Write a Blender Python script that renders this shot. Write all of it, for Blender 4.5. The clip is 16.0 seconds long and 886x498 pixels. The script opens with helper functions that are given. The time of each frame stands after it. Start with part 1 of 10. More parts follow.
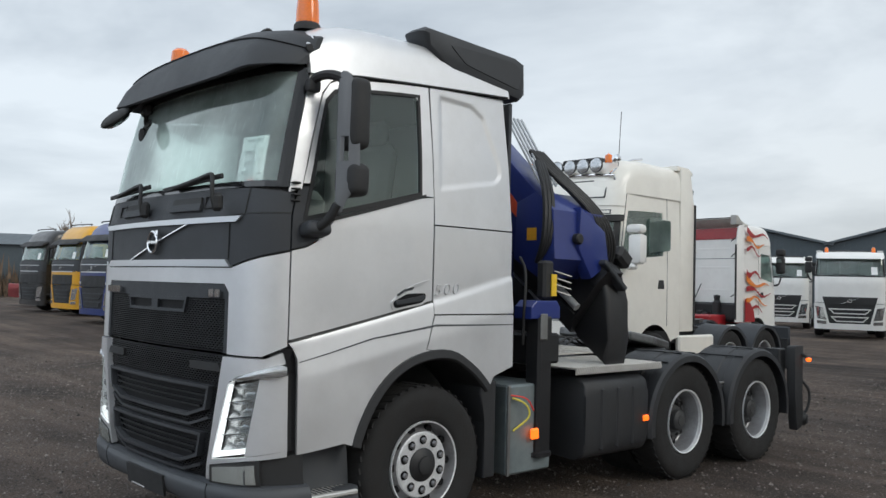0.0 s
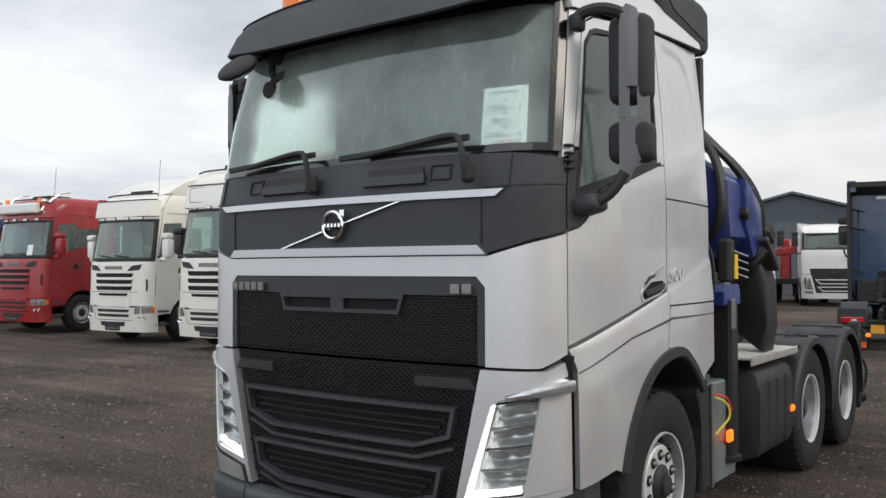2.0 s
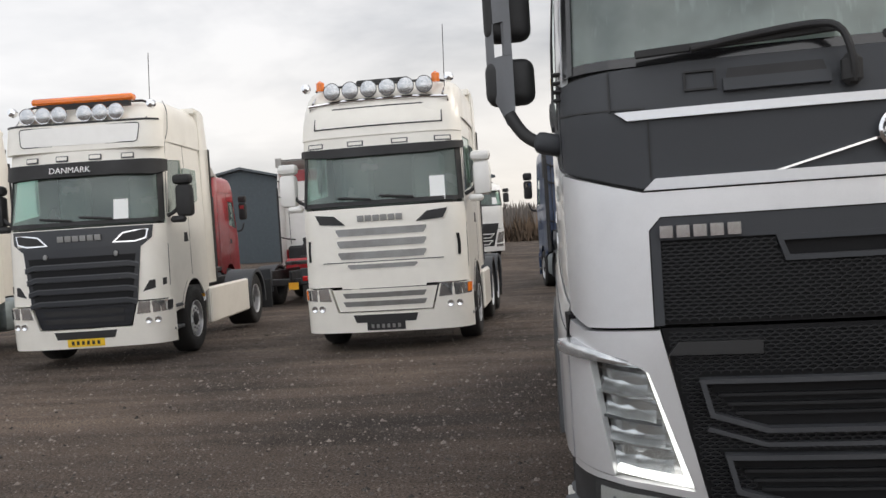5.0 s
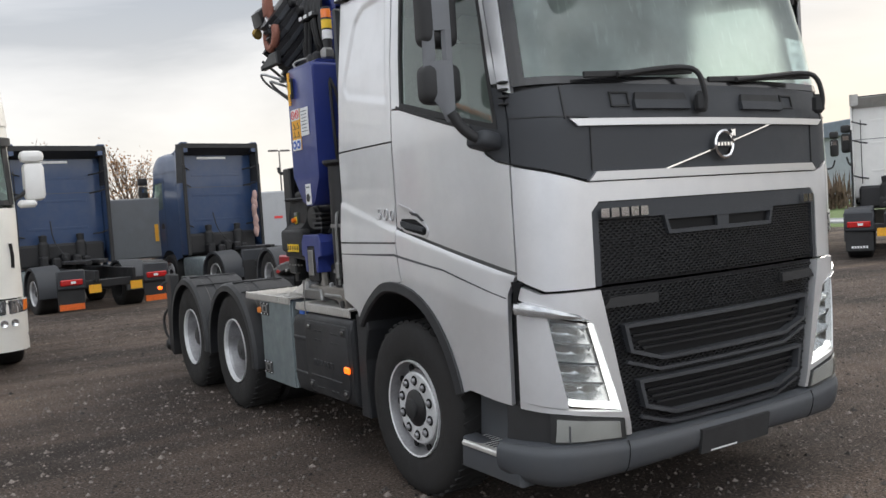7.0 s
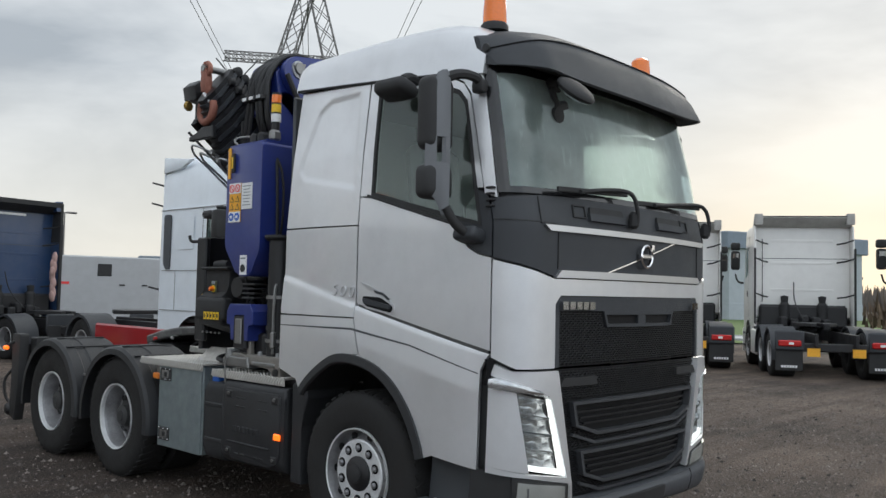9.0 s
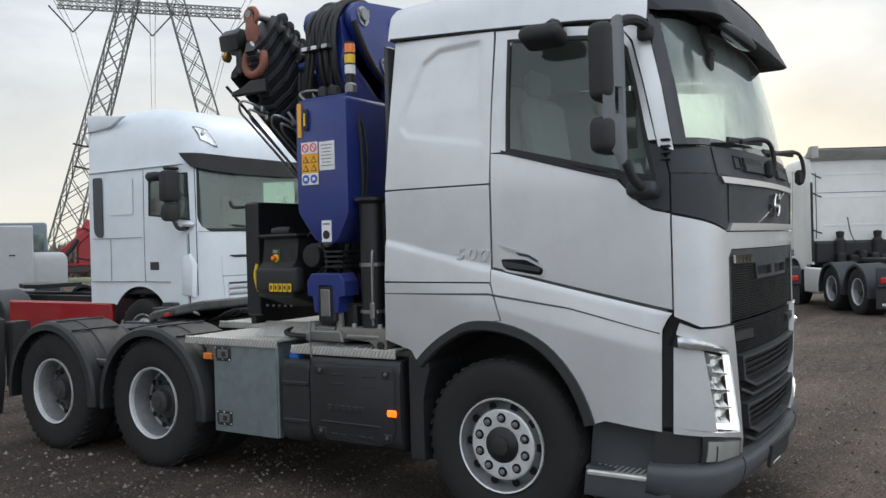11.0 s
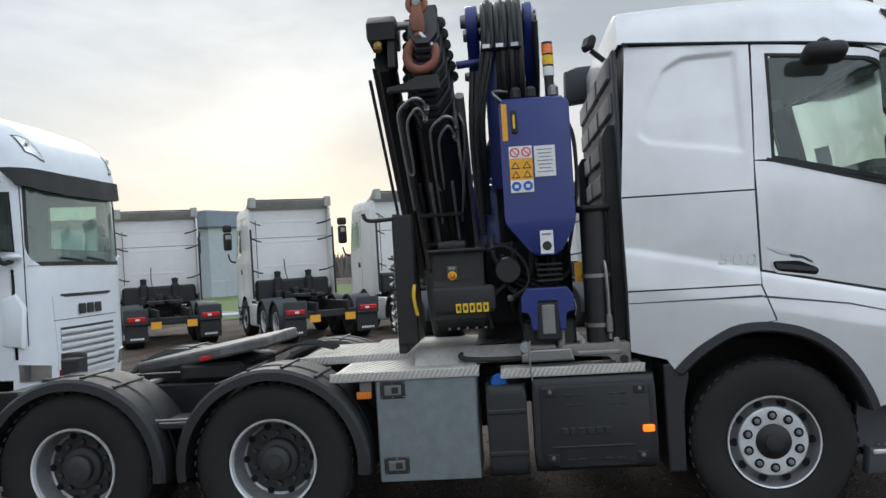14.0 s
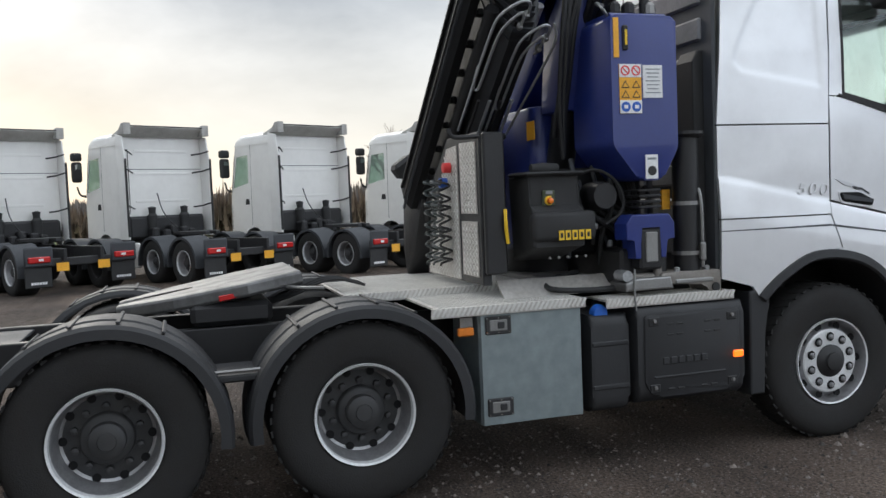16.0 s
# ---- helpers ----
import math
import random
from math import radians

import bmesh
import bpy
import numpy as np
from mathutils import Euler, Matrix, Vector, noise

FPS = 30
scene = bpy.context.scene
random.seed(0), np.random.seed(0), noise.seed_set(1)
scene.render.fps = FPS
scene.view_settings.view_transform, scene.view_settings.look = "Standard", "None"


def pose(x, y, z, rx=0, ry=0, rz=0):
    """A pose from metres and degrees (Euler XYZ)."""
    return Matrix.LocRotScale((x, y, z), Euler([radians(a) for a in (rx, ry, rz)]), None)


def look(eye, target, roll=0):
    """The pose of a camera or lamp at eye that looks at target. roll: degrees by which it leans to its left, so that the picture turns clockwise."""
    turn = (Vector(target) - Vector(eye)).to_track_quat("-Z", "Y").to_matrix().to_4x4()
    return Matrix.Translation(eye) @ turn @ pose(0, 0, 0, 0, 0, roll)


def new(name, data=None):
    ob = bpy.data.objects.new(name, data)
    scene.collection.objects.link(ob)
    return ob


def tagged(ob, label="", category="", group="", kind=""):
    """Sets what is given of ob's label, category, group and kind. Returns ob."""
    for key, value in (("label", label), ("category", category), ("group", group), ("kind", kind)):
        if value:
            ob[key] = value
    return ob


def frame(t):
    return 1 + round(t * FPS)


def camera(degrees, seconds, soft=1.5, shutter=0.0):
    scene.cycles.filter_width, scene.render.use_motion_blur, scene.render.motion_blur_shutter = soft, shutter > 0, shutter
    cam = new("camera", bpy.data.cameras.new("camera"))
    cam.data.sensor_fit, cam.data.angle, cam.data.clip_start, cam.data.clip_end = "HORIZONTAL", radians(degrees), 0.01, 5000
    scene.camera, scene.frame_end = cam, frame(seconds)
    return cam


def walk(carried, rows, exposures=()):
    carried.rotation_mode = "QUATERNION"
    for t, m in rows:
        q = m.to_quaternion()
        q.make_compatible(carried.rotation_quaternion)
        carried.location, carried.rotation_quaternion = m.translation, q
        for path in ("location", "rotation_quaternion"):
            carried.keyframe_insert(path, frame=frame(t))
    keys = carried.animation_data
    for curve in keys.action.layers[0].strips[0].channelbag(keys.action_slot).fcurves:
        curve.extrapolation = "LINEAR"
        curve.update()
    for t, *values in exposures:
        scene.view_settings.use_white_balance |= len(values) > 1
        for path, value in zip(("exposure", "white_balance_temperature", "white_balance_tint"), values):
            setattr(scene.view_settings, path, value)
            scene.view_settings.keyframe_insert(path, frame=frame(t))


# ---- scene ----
cam = camera(55.1, 16.0)
PATH = [
    (0, (5.423, -2.458, 1.708), (3.963, -1.094, 1.796), 1.5),
    (0.5, (4.953, -2.792, 1.716), (3.525, -1.394, 1.793), 0.3),
    (1, (4.343, -2.924, 1.709), (2.973, -1.468, 1.753), 0.1),
    (1.5, (3.709, -3.099, 1.73), (2.445, -1.55, 1.774), 0.2),
    (2, (3.062, -3.187, 1.723), (1.868, -1.584, 1.771), -0.1),
    (2.5, (2.385, -3.235, 1.716), (1.28, -1.569, 1.767), -0.8),
    (3, (1.677, -3.225, 1.719), (0.744, -1.46, 1.839), -0.5),
    (3.5, (0.986, -3.272, 1.725), (0.256, -1.414, 1.846), -0.7),
    (4, (0.277, -3.29, 1.695), (-0.299, -1.375, 1.734), -1.9),
    (4.2, (-0.02, -3.273, 1.705), (-0.556, -1.346, 1.715), -2.1),
    (6.3, (-3.0, -3.133, 1.698), (-2.398, -1.23, 1.566), -4.8),
    (6.5, (-3.227, -3.094, 1.682), (-2.455, -1.253, 1.555), -4.3),
    (7, (-3.694, -3.029, 1.707), (-2.628, -1.34, 1.611), -3.7),
    (7.5, (-4.121, -2.967, 1.725), (-2.9, -1.383, 1.7), -3.0),
    (8, (-4.477, -2.902, 1.715), (-3.118, -1.435, 1.748), -0.6),
    (8.2, (-4.58, -2.924, 1.701), (-3.19, -1.486, 1.749), -0.2),
    (10.3, (-5.334, -1.91, 1.687), (-3.757, -0.683, 1.762), 1.0),
    (10.5, (-5.422, -1.728, 1.747), (-3.817, -0.534, 1.782), 0.1),
    (11, (-5.731, -1.167, 1.763), (-4.049, -0.085, 1.75), -1.5),
    (11.5, (-6.005, -0.485, 1.771), (-4.252, 0.478, 1.773), -1.9),
    (12, (-6.296, 0.167, 1.787), (-4.492, 1.028, 1.825), -2.8),
    (12.5, (-6.507, 0.85, 1.805), (-4.649, 1.591, 1.855), -3.0),
    (13, (-6.644, 1.544, 1.774), (-4.721, 2.092, 1.808), -2.6),
    (13.5, (-6.736, 2.258, 1.774), (-4.773, 2.642, 1.799), -3.4),
    (14, (-6.715, 2.967, 1.78), (-4.721, 3.118, 1.811), -3.5),
    (14.5, (-6.661, 3.679, 1.779), (-4.663, 3.677, 1.846), -2.4),
    (15, (-6.473, 4.34, 1.758), (-4.485, 4.122, 1.805), -2.3),
    (15.5, (-6.185, 4.98, 1.746), (-4.229, 4.561, 1.716), -2.1),
    (16, (-5.868, 5.539, 1.725), (-3.961, 4.948, 1.606), -2.3),
]
walk(cam, [(t, look(eye, target, roll)) for t, eye, target, roll in PATH],
     exposures=[(0, 0.65, 6280, 6), (0.7, 0.62, 6290, 6), (1, 0.60, 6300, 6), (1.5, 0.74, 6450, 7), (2.5, 0.87, 6800, 10), (3.2, 0.76, 6650, 10), (3.5, 0.76, 6650, 10), (4, 0.84, 7000, 12), (6.5, 0.92, 6750, 10), (7, 1.06, 6720, 10), (7.5, 1.05, 6680, 9), (8, 0.72, 6600, 8), (10.5, 0.85, 6350, 6), (11.5, 0.89, 6500, 8), (12.5, 0.76, 6300, 6), (14.5, 0.83, 6250, 7), (15.4, 0.73, 6300, 7), (16, 0.97, 6400, 8)])

# ---- world and sun: an overcast winter afternoon, warm glow low in the sky ----
world = bpy.data.worlds.new("sky")
scene.world = world
world.use_nodes = True
wt = world.node_tree
wt.nodes.clear()


def wnode(kind, **kw):
    n = wt.nodes.new(kind)
    for k, v in kw.items():
        if k in n.inputs:
            n.inputs[k].default_value = v
    return n


SUN_EL, SUN_AZ = radians(11), radians(75)
sky = wnode("ShaderNodeTexSky")
sky.sky_type = "NISHITA"
sky.sun_disc = False
sky.sun_elevation = SUN_EL
sky.sun_rotation = SUN_AZ
coord = wnode("ShaderNodeTexCoord")
sep = wnode("ShaderNodeSeparateXYZ")
wt.links.new(coord.outputs["Generated"], sep.inputs[0])
# cloud deck: flattened direction so that the clouds draw together towards the horizon
stretch = wnode("ShaderNodeMapping")
stretch.inputs["Scale"].default_value = (1.0, 1.0, 3.2)
stretch.inputs["Location"].default_value = (3.1, 1.7, 0.4)
wt.links.new(coord.outputs["Generated"], stretch.inputs["Vector"])
clouds = wnode("ShaderNodeTexNoise", Scale=1.7, Detail=6.0, Roughness=0.55, Distortion=0.35)
wt.links.new(stretch.outputs[0], clouds.inputs["Vector"])
cramp = wnode("ShaderNodeValToRGB")
cramp.color_ramp.elements[0].position, cramp.color_ramp.elements[0].color = 0.36, (0.43, 0.46, 0.505, 1)
cramp.color_ramp.elements[1].position, cramp.color_ramp.elements[1].color = 0.62, (0.80, 0.815, 0.84, 1)
wt.links.new(clouds.outputs["Fac"], cramp.inputs[0])
# the glow: near the horizon, round the low sun
glow_dir = wnode("ShaderNodeVectorMath")
glow_dir.operation = "DOT_PRODUCT"
glow_dir.inputs[1].default_value = (math.sin(SUN_AZ), math.cos(SUN_AZ), 0.0)
wt.links.new(coord.outputs["Generated"], glow_dir.inputs[0])
gr = wnode("ShaderNodeMapRange")
gr.inputs["From Min"].default_value, gr.inputs["From Max"].default_value = -0.55, 0.95
wt.links.new(glow_dir.outputs["Value"], gr.inputs["Value"])
hz = wnode("ShaderNodeMapRange")
hz.inputs["From Min"].default_value, hz.inputs["From Max"].default_value = 0.24, -0.04
wt.links.new(sep.outputs["Z"], hz.inputs["Value"])
gm = wnode("ShaderNodeMath")
gm.operation = "MULTIPLY"
wt.links.new(gr.outputs[0], gm.inputs[0])
wt.links.new(hz.outputs[0], gm.inputs[1])
glow = wnode("ShaderNodeMixRGB")
glow.inputs["Color2"].default_value = (0.90, 0.82, 0.70, 1)
wt.links.new(gm.outputs[0], glow.inputs["Fac"])
wt.links.new(cramp.outputs[0], glow.inputs["Color1"])
# the side towards the sun is lighter all the way up
lift = wnode("ShaderNodeMixRGB")
lift.blend_type = "MULTIPLY"
lift.inputs["Fac"].default_value = 1.0
lramp = wnode("ShaderNodeValToRGB")
lramp.color_ramp.elements[0].color = (0.76, 0.78, 0.81, 1)
lramp.color_ramp.elements[1].color = (0.66, 0.66, 0.665, 1)
wt.links.new(gr.outputs[0], lramp.inputs[0])
wt.links.new(glow.outputs[0], lift.inputs["Color1"])
wt.links.new(lramp.outputs[0], lift.inputs["Color2"])
# an overcast sky is lighter overhead than at the horizon
zen = wnode("ShaderNodeMapRange")
zen.inputs["From Min"].default_value, zen.inputs["From Max"].default_value = 0.42, 1.0
zen.inputs["To Min"].default_value, zen.inputs["To Max"].default_value = 1.0, 1.45
wt.links.new(sep.outputs["Z"], zen.inputs["Value"])
# the clouds are thinner, and the sky lighter, in the south, away from the glow
thin_dir = wnode("ShaderNodeVectorMath")
thin_dir.operation = "DOT_PRODUCT"
thin_dir.inputs[1].default_value = (-0.18, -0.98, 0.0)
wt.links.new(coord.outputs["Generated"], thin_dir.inputs[0])
thin = wnode("ShaderNodeMapRange")
thin.interpolation_type = "SMOOTHSTEP"
thin.inputs["From Min"].default_value, thin.inputs["From Max"].default_value = 0.1, 1.0
thin.inputs["To Min"].default_value, thin.inputs["To Max"].default_value = 1.0, 1.95
wt.links.new(thin_dir.outputs["Value"], thin.inputs["Value"])
both = wnode("ShaderNodeMath")
both.operation = "MULTIPLY"
wt.links.new(zen.outputs[0], both.inputs[0])
wt.links.new(thin.outputs[0], both.inputs[1])
over = wnode("ShaderNodeVectorMath")
over.operation = "SCALE"
wt.links.new(lift.outputs[0], over.inputs[0])
wt.links.new(both.outputs[0], over.inputs["Scale"])
bg_cloud = wnode("ShaderNodeBackground", Strength=0.92)
wt.links.new(over.outputs[0], bg_cloud.inputs["Color"])
bg_sky = wnode("ShaderNodeBackground", Strength=0.06)
wt.links.new(sky.outputs[0], bg_sky.inputs["Color"])
wmix = wnode("ShaderNodeMixShader", Fac=0.93)
wt.links.new(bg_sky.outputs[0], wmix.inputs[1])
wt.links.new(bg_cloud.outputs[0], wmix.inputs[2])
wt.links.new(wmix.outputs[0], wnode("ShaderNodeOutputWorld").inputs["Surface"])

sun = new("sun", bpy.data.lights.new("sun", "SUN"))
sun.data.energy, sun.data.angle, sun.data.color = 0.6, radians(25), (1.0, 0.93, 0.84)
sun.matrix_world = look((60 * math.sin(SUN_AZ), 60 * math.cos(SUN_AZ), 38), (0, 0, 0))


# ---- materials ----
def mat(name, color, rough=0.5, metal=0.0, coat=0.0, bump=0.0, scale=60.0, vary=0.08, dirt=0.0, dirt_color=(0.12, 0.10, 0.08), dirt_scale=3.0,
        transmission=0.0, emit=None, spec=0.5, island=0.0):
    m = bpy.data.materials.new(name)
    m.use_nodes = True
    nt = m.node_tree
    b = nt.nodes["Principled BSDF"]
    b.inputs["Roughness"].default_value = rough
    b.inputs["Metallic"].default_value = metal
    b.inputs["Coat Weight"].default_value = coat
    b.inputs["Coat Roughness"].default_value = 0.06
    b.inputs["Specular IOR Level"].default_value = spec
    b.inputs["Transmission Weight"].default_value = transmission
    tc = nt.nodes.new("ShaderNodeTexCoord")
    fine = nt.nodes.new("ShaderNodeTexNoise")
    fine.inputs["Scale"].default_value, fine.inputs["Detail"].default_value = scale, 5
    big = nt.nodes.new("ShaderNodeTexNoise")
    big.inputs["Scale"].default_value, big.inputs["Detail"].default_value = dirt_scale, 7
    big.inputs["Roughness"].default_value = 0.62
    for n in (fine, big):
        nt.links.new(tc.outputs["Object"], n.inputs["Vector"])
    c = [x for x in color[:3]]
    ramp = nt.nodes.new("ShaderNodeValToRGB")
    ramp.color_ramp.elements[0].position, ramp.color_ramp.elements[1].position = 0.3, 0.7
    ramp.color_ramp.elements[0].color = (*[x * (1 - vary) for x in c], 1)
    ramp.color_ramp.elements[1].color = (*[min(1, x * (1 + vary)) for x in c], 1)
    nt.links.new(fine.outputs["Fac"], ramp.inputs[0])
    out = ramp.outputs[0]
    if dirt:
        dr = nt.nodes.new("ShaderNodeMapRange")
        dr.inputs["From Min"].default_value, dr.inputs["From Max"].default_value, dr.inputs["To Max"].default_value = 0.42, 0.75, dirt
        nt.links.new(big.outputs["Fac"], dr.inputs["Value"])
        mx = nt.nodes.new("ShaderNodeMixRGB")
        mx.inputs["Color2"].default_value = (*dirt_color, 1)
        nt.links.new(dr.outputs[0], mx.inputs["Fac"])
        nt.links.new(out, mx.inputs["Color1"])
        out = mx.outputs[0]
        rr = nt.nodes.new("ShaderNodeMapRange")
        rr.inputs["From Min"].default_value, rr.inputs["From Max"].default_value = 0.35, 0.75
        rr.inputs["To Min"].default_value, rr.inputs["To Max"].default_value = rough, min(1, rough + 0.25)
        nt.links.new(big.outputs["Fac"], rr.inputs["Value"])
        nt.links.new(rr.outputs[0], b.inputs["Roughness"])
    if island:
        gi = nt.nodes.new("ShaderNodeNewGeometry")
        hs = nt.nodes.new("ShaderNodeHueSaturation")
        mr = nt.nodes.new("ShaderNodeMapRange")
        mr.inputs["To Min"].default_value, mr.inputs["To Max"].default_value = 1 - island, 1 + island
        nt.links.new(gi.outputs["Random Per Island"], mr.inputs["Value"])
        nt.links.new(mr.outputs[0], hs.inputs["Value"])
        nt.links.new(out, hs.inputs["Color"])
        out = hs.outputs[0]
    nt.links.new(out, b.inputs["Base Color"])
    if bump:
        bp = nt.nodes.new("ShaderNodeBump")
        bp.inputs["Strength"].default_value, bp.inputs["Distance"].default_value = bump, 0.01
        nt.links.new(fine.outputs["Fac"], bp.inputs["Height"])
        nt.links.new(bp.outputs[0], b.inputs["Normal"])
    if emit:
        b.inputs["Emission Color"].default_value = (*emit[0], 1)
        b.inputs["Emission Strength"].default_value = emit[1]
    return m


def glass(name, tint, mist=0.0, gloss=1.0, streaks=False, soft=0.0):
    """A thin pane: clear with a tint, glossy by Fresnel, with a film of condensation where there is mist."""
    m = bpy.data.materials.new(name)
    m.use_nodes = True
    nt = m.node_tree
    nt.nodes.clear()
    tr = nt.nodes.new("ShaderNodeBsdfTransparent")
    tr.inputs["Color"].default_value = (*tint, 1)
    gl = nt.nodes.new("ShaderNodeBsdfGlossy")
    gl.inputs["Roughness"].default_value = 0.02
    gl.inputs["Color"].default_value = (0.93, 1.0, 0.97, 1)
    lw = nt.nodes.new("ShaderNodeLayerWeight")
    lw.inputs["Blend"].default_value = 0.5
    pw = nt.nodes.new("ShaderNodeMath")
    pw.operation, pw.inputs[1].default_value = "POWER", 4.0
    nt.links.new(lw.outputs["Facing"], pw.inputs[0])
    fr = nt.nodes.new("ShaderNodeMapRange")
    fr.inputs["To Min"].default_value, fr.inputs["To Max"].default_value = 0.07, 1.0
    nt.links.new(pw.outputs[0], fr.inputs["Value"])
    mx = nt.nodes.new("ShaderNodeMixShader")
    mul = nt.nodes.new("ShaderNodeMath")
    mul.operation = "MULTIPLY"
    mul.inputs[1].default_value = gloss
    nt.links.new(fr.outputs[0], mul.inputs[0])
    nt.links.new(mul.outputs[0], mx.inputs["Fac"])
    base = tr.outputs[0]
    if mist:
        if soft:
            df = nt.nodes.new("ShaderNodeBsdfRefraction")
            df.inputs["Color"].default_value = (*[0.5 + 0.5 * x for x in tint], 1)
            df.inputs["IOR"].default_value, df.inputs["Roughness"].default_value = 1.08, soft
        else:
            df = nt.nodes.new("ShaderNodeBsdfTranslucent")
            df.inputs["Color"].default_value = (0.80, 0.90, 0.86, 1)
        d2 = nt.nodes.new("ShaderNodeBsdfDiffuse")
        d2.inputs["Color"].default_value = (0.62, 0.74, 0.70, 1)
        dm = nt.nodes.new("ShaderNodeMixShader")
        dm.inputs["Fac"].default_value = 0.25 if soft else 0.5
        nt.links.new(df.outputs[0], dm.inputs[1])
        nt.links.new(d2.outputs[0], dm.inputs[2])
        tc = nt.nodes.new("ShaderNodeTexCoord")
        mp = nt.nodes.new("ShaderNodeMapping")
        mp.inputs["Scale"].default_value = (1, 1, 1)
        nz = nt.nodes.new("ShaderNodeTexNoise")
        nz.inputs["Scale"].default_value, nz.inputs["Detail"].default_value = 2.2, 4
        nt.links.new(tc.outputs["Object"], mp.inputs["Vector"])
        nt.links.new(mp.outputs[0], nz.inputs["Vector"])
        mr = nt.nodes.new("ShaderNodeMapRange")
        mr.inputs["From Min"].default_value, mr.inputs["From Max"].default_value = 0.3, 0.7
        mr.inputs["To Min"].default_value, mr.inputs["To Max"].default_value = mist * 0.6, mist * 1.3
        nt.links.new(nz.outputs["Fac"], mr.inputs["Value"])
        fac = mr.outputs[0]
        if streaks:
            mp2 = nt.nodes.new("ShaderNodeMapping")
            mp2.inputs["Scale"].default_value = (22, 22, 1.3)
            n2 = nt.nodes.new("ShaderNodeTexNoise")
            n2.inputs["Scale"].default_value, n2.inputs["Detail"].default_value = 1.6, 3
            nt.links.new(tc.outputs["Object"], mp2.inputs["Vector"])
            nt.links.new(mp2.outputs[0], n2.inputs["Vector"])
            m2 = nt.nodes.new("ShaderNodeMapRange")
            m2.inputs["From Min"].default_value, m2.inputs["From Max"].default_value = 0.60, 0.72
            m2.inputs["To Min"].default_value, m2.inputs["To Max"].default_value = 0.0, 0.16
            nt.links.new(n2.outputs["Fac"], m2.inputs["Value"])
            ad = nt.nodes.new("ShaderNodeMath")
            ad.operation = "ADD"
            nt.links.new(fac, ad.inputs[0])
            nt.links.new(m2.outputs[0], ad.inputs[1])
            fac = ad.outputs[0]
        m3 = nt.nodes.new("ShaderNodeMixShader")
        nt.links.new(fac, m3.inputs["Fac"])
        nt.links.new(base, m3.inputs[1])
        nt.links.new(dm.outputs[0], m3.inputs[2])
        base = m3.outputs[0]
    nt.links.new(base, mx.inputs[1])
    nt.links.new(gl.outputs[0], mx.inputs[2])
    nt.links.new(mx.outputs[0], nt.nodes.new("ShaderNodeOutputMaterial").inputs["Surface"])
    return m


SILVER = mat("silver_paint", (0.76, 0.765, 0.78), 0.37, 0.72, 0.8, vary=0.03, scale=350, dirt=0.12, dirt_color=(0.3, 0.29, 0.28))
SILVER_TRIM = mat("satin_silver_trim", (0.62, 0.63, 0.65), 0.3, 0.8, vary=0.02)
PLASTIC = mat("dark_grey_plastic", (0.036, 0.0395, 0.0455), 0.52, bump=0.15, scale=420, dirt=0.18, dirt_color=(0.09, 0.09, 0.09))
DARKPLASTIC = mat("black_moulded_plastic", (0.021, 0.022, 0.0245), 0.46, bump=0.12, scale=380, dirt=0.25, dirt_color=(0.045, 0.042, 0.04))
FRAMEGREY = mat("grey_louvre_plastic", (0.043, 0.0455, 0.051), 0.45, bump=0.1, scale=380, dirt=0.15, dirt_color=(0.14, 0.14, 0.14))
PLASTIC_G = mat("grey_bumper_plastic", (0.064, 0.069, 0.077), 0.5, bump=0.1, scale=380, dirt=0.25, dirt_color=(0.13, 0.12, 0.11))
BLACK = mat("black_plastic", (0.024, 0.024, 0.025), 0.6, bump=0.1, scale=300, dirt=0.12, dirt_color=(0.05, 0.05, 0.045))
GLOSSBLACK = mat("gloss_black", (0.012, 0.012, 0.013), 0.18, coat=0.5)
BLACKMETAL = mat("black_painted_steel", (0.013, 0.013, 0.0145), 0.38, 0.0, bump=0.1, scale=80, dirt=0.2, dirt_color=(0.04, 0.037, 0.034))
CHROME = mat("chrome", (0.78, 0.78, 0.79), 0.12, 1.0, vary=0.02)
GREASE = mat("greasy_steel", (0.20, 0.20, 0.20), 0.35, 0.7, bump=0.2, scale=30, dirt=0.5, dirt_color=(0.03, 0.028, 0.026), dirt_scale=5)
NUT = mat("steel_wheel_nut", (0.32, 0.32, 0.33), 0.35, 0.7)
STEEL = mat("worn_steel", (0.30, 0.30, 0.295), 0.38, 0.9, bump=0.15, scale=90, dirt=0.35, dirt_color=(0.14, 0.11, 0.09))
RUBBER = mat("tyre_rubber", (0.021, 0.0205, 0.0205), 0.72, spec=0.35, bump=0.3, scale=120, dirt=0.4, dirt_color=(0.035, 0.031, 0.028), dirt_scale=6)
RIM = mat("silver_painted_rim", (0.76, 0.77, 0.78), 0.36, 0.3, dirt=0.22, dirt_color=(0.20, 0.19, 0.18), dirt_scale=9)
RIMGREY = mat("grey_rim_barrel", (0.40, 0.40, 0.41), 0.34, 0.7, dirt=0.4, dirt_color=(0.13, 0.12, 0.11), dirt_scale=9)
RIMDARK = mat("patchy_dark_rim", (0.045, 0.046, 0.048), 0.5, 0.3, dirt=0.45, dirt_color=(0.10, 0.095, 0.09), dirt_scale=8)
GRILLEBLACK = mat("deep_black_plastic", (0.006, 0.006, 0.007), 0.6, spec=0.25)
MESHBLACK = mat("black_grille_mesh", (0.011, 0.0117, 0.0135), 0.42, dirt=0.2, dirt_color=(0.03, 0.03, 0.03), spec=0.4)
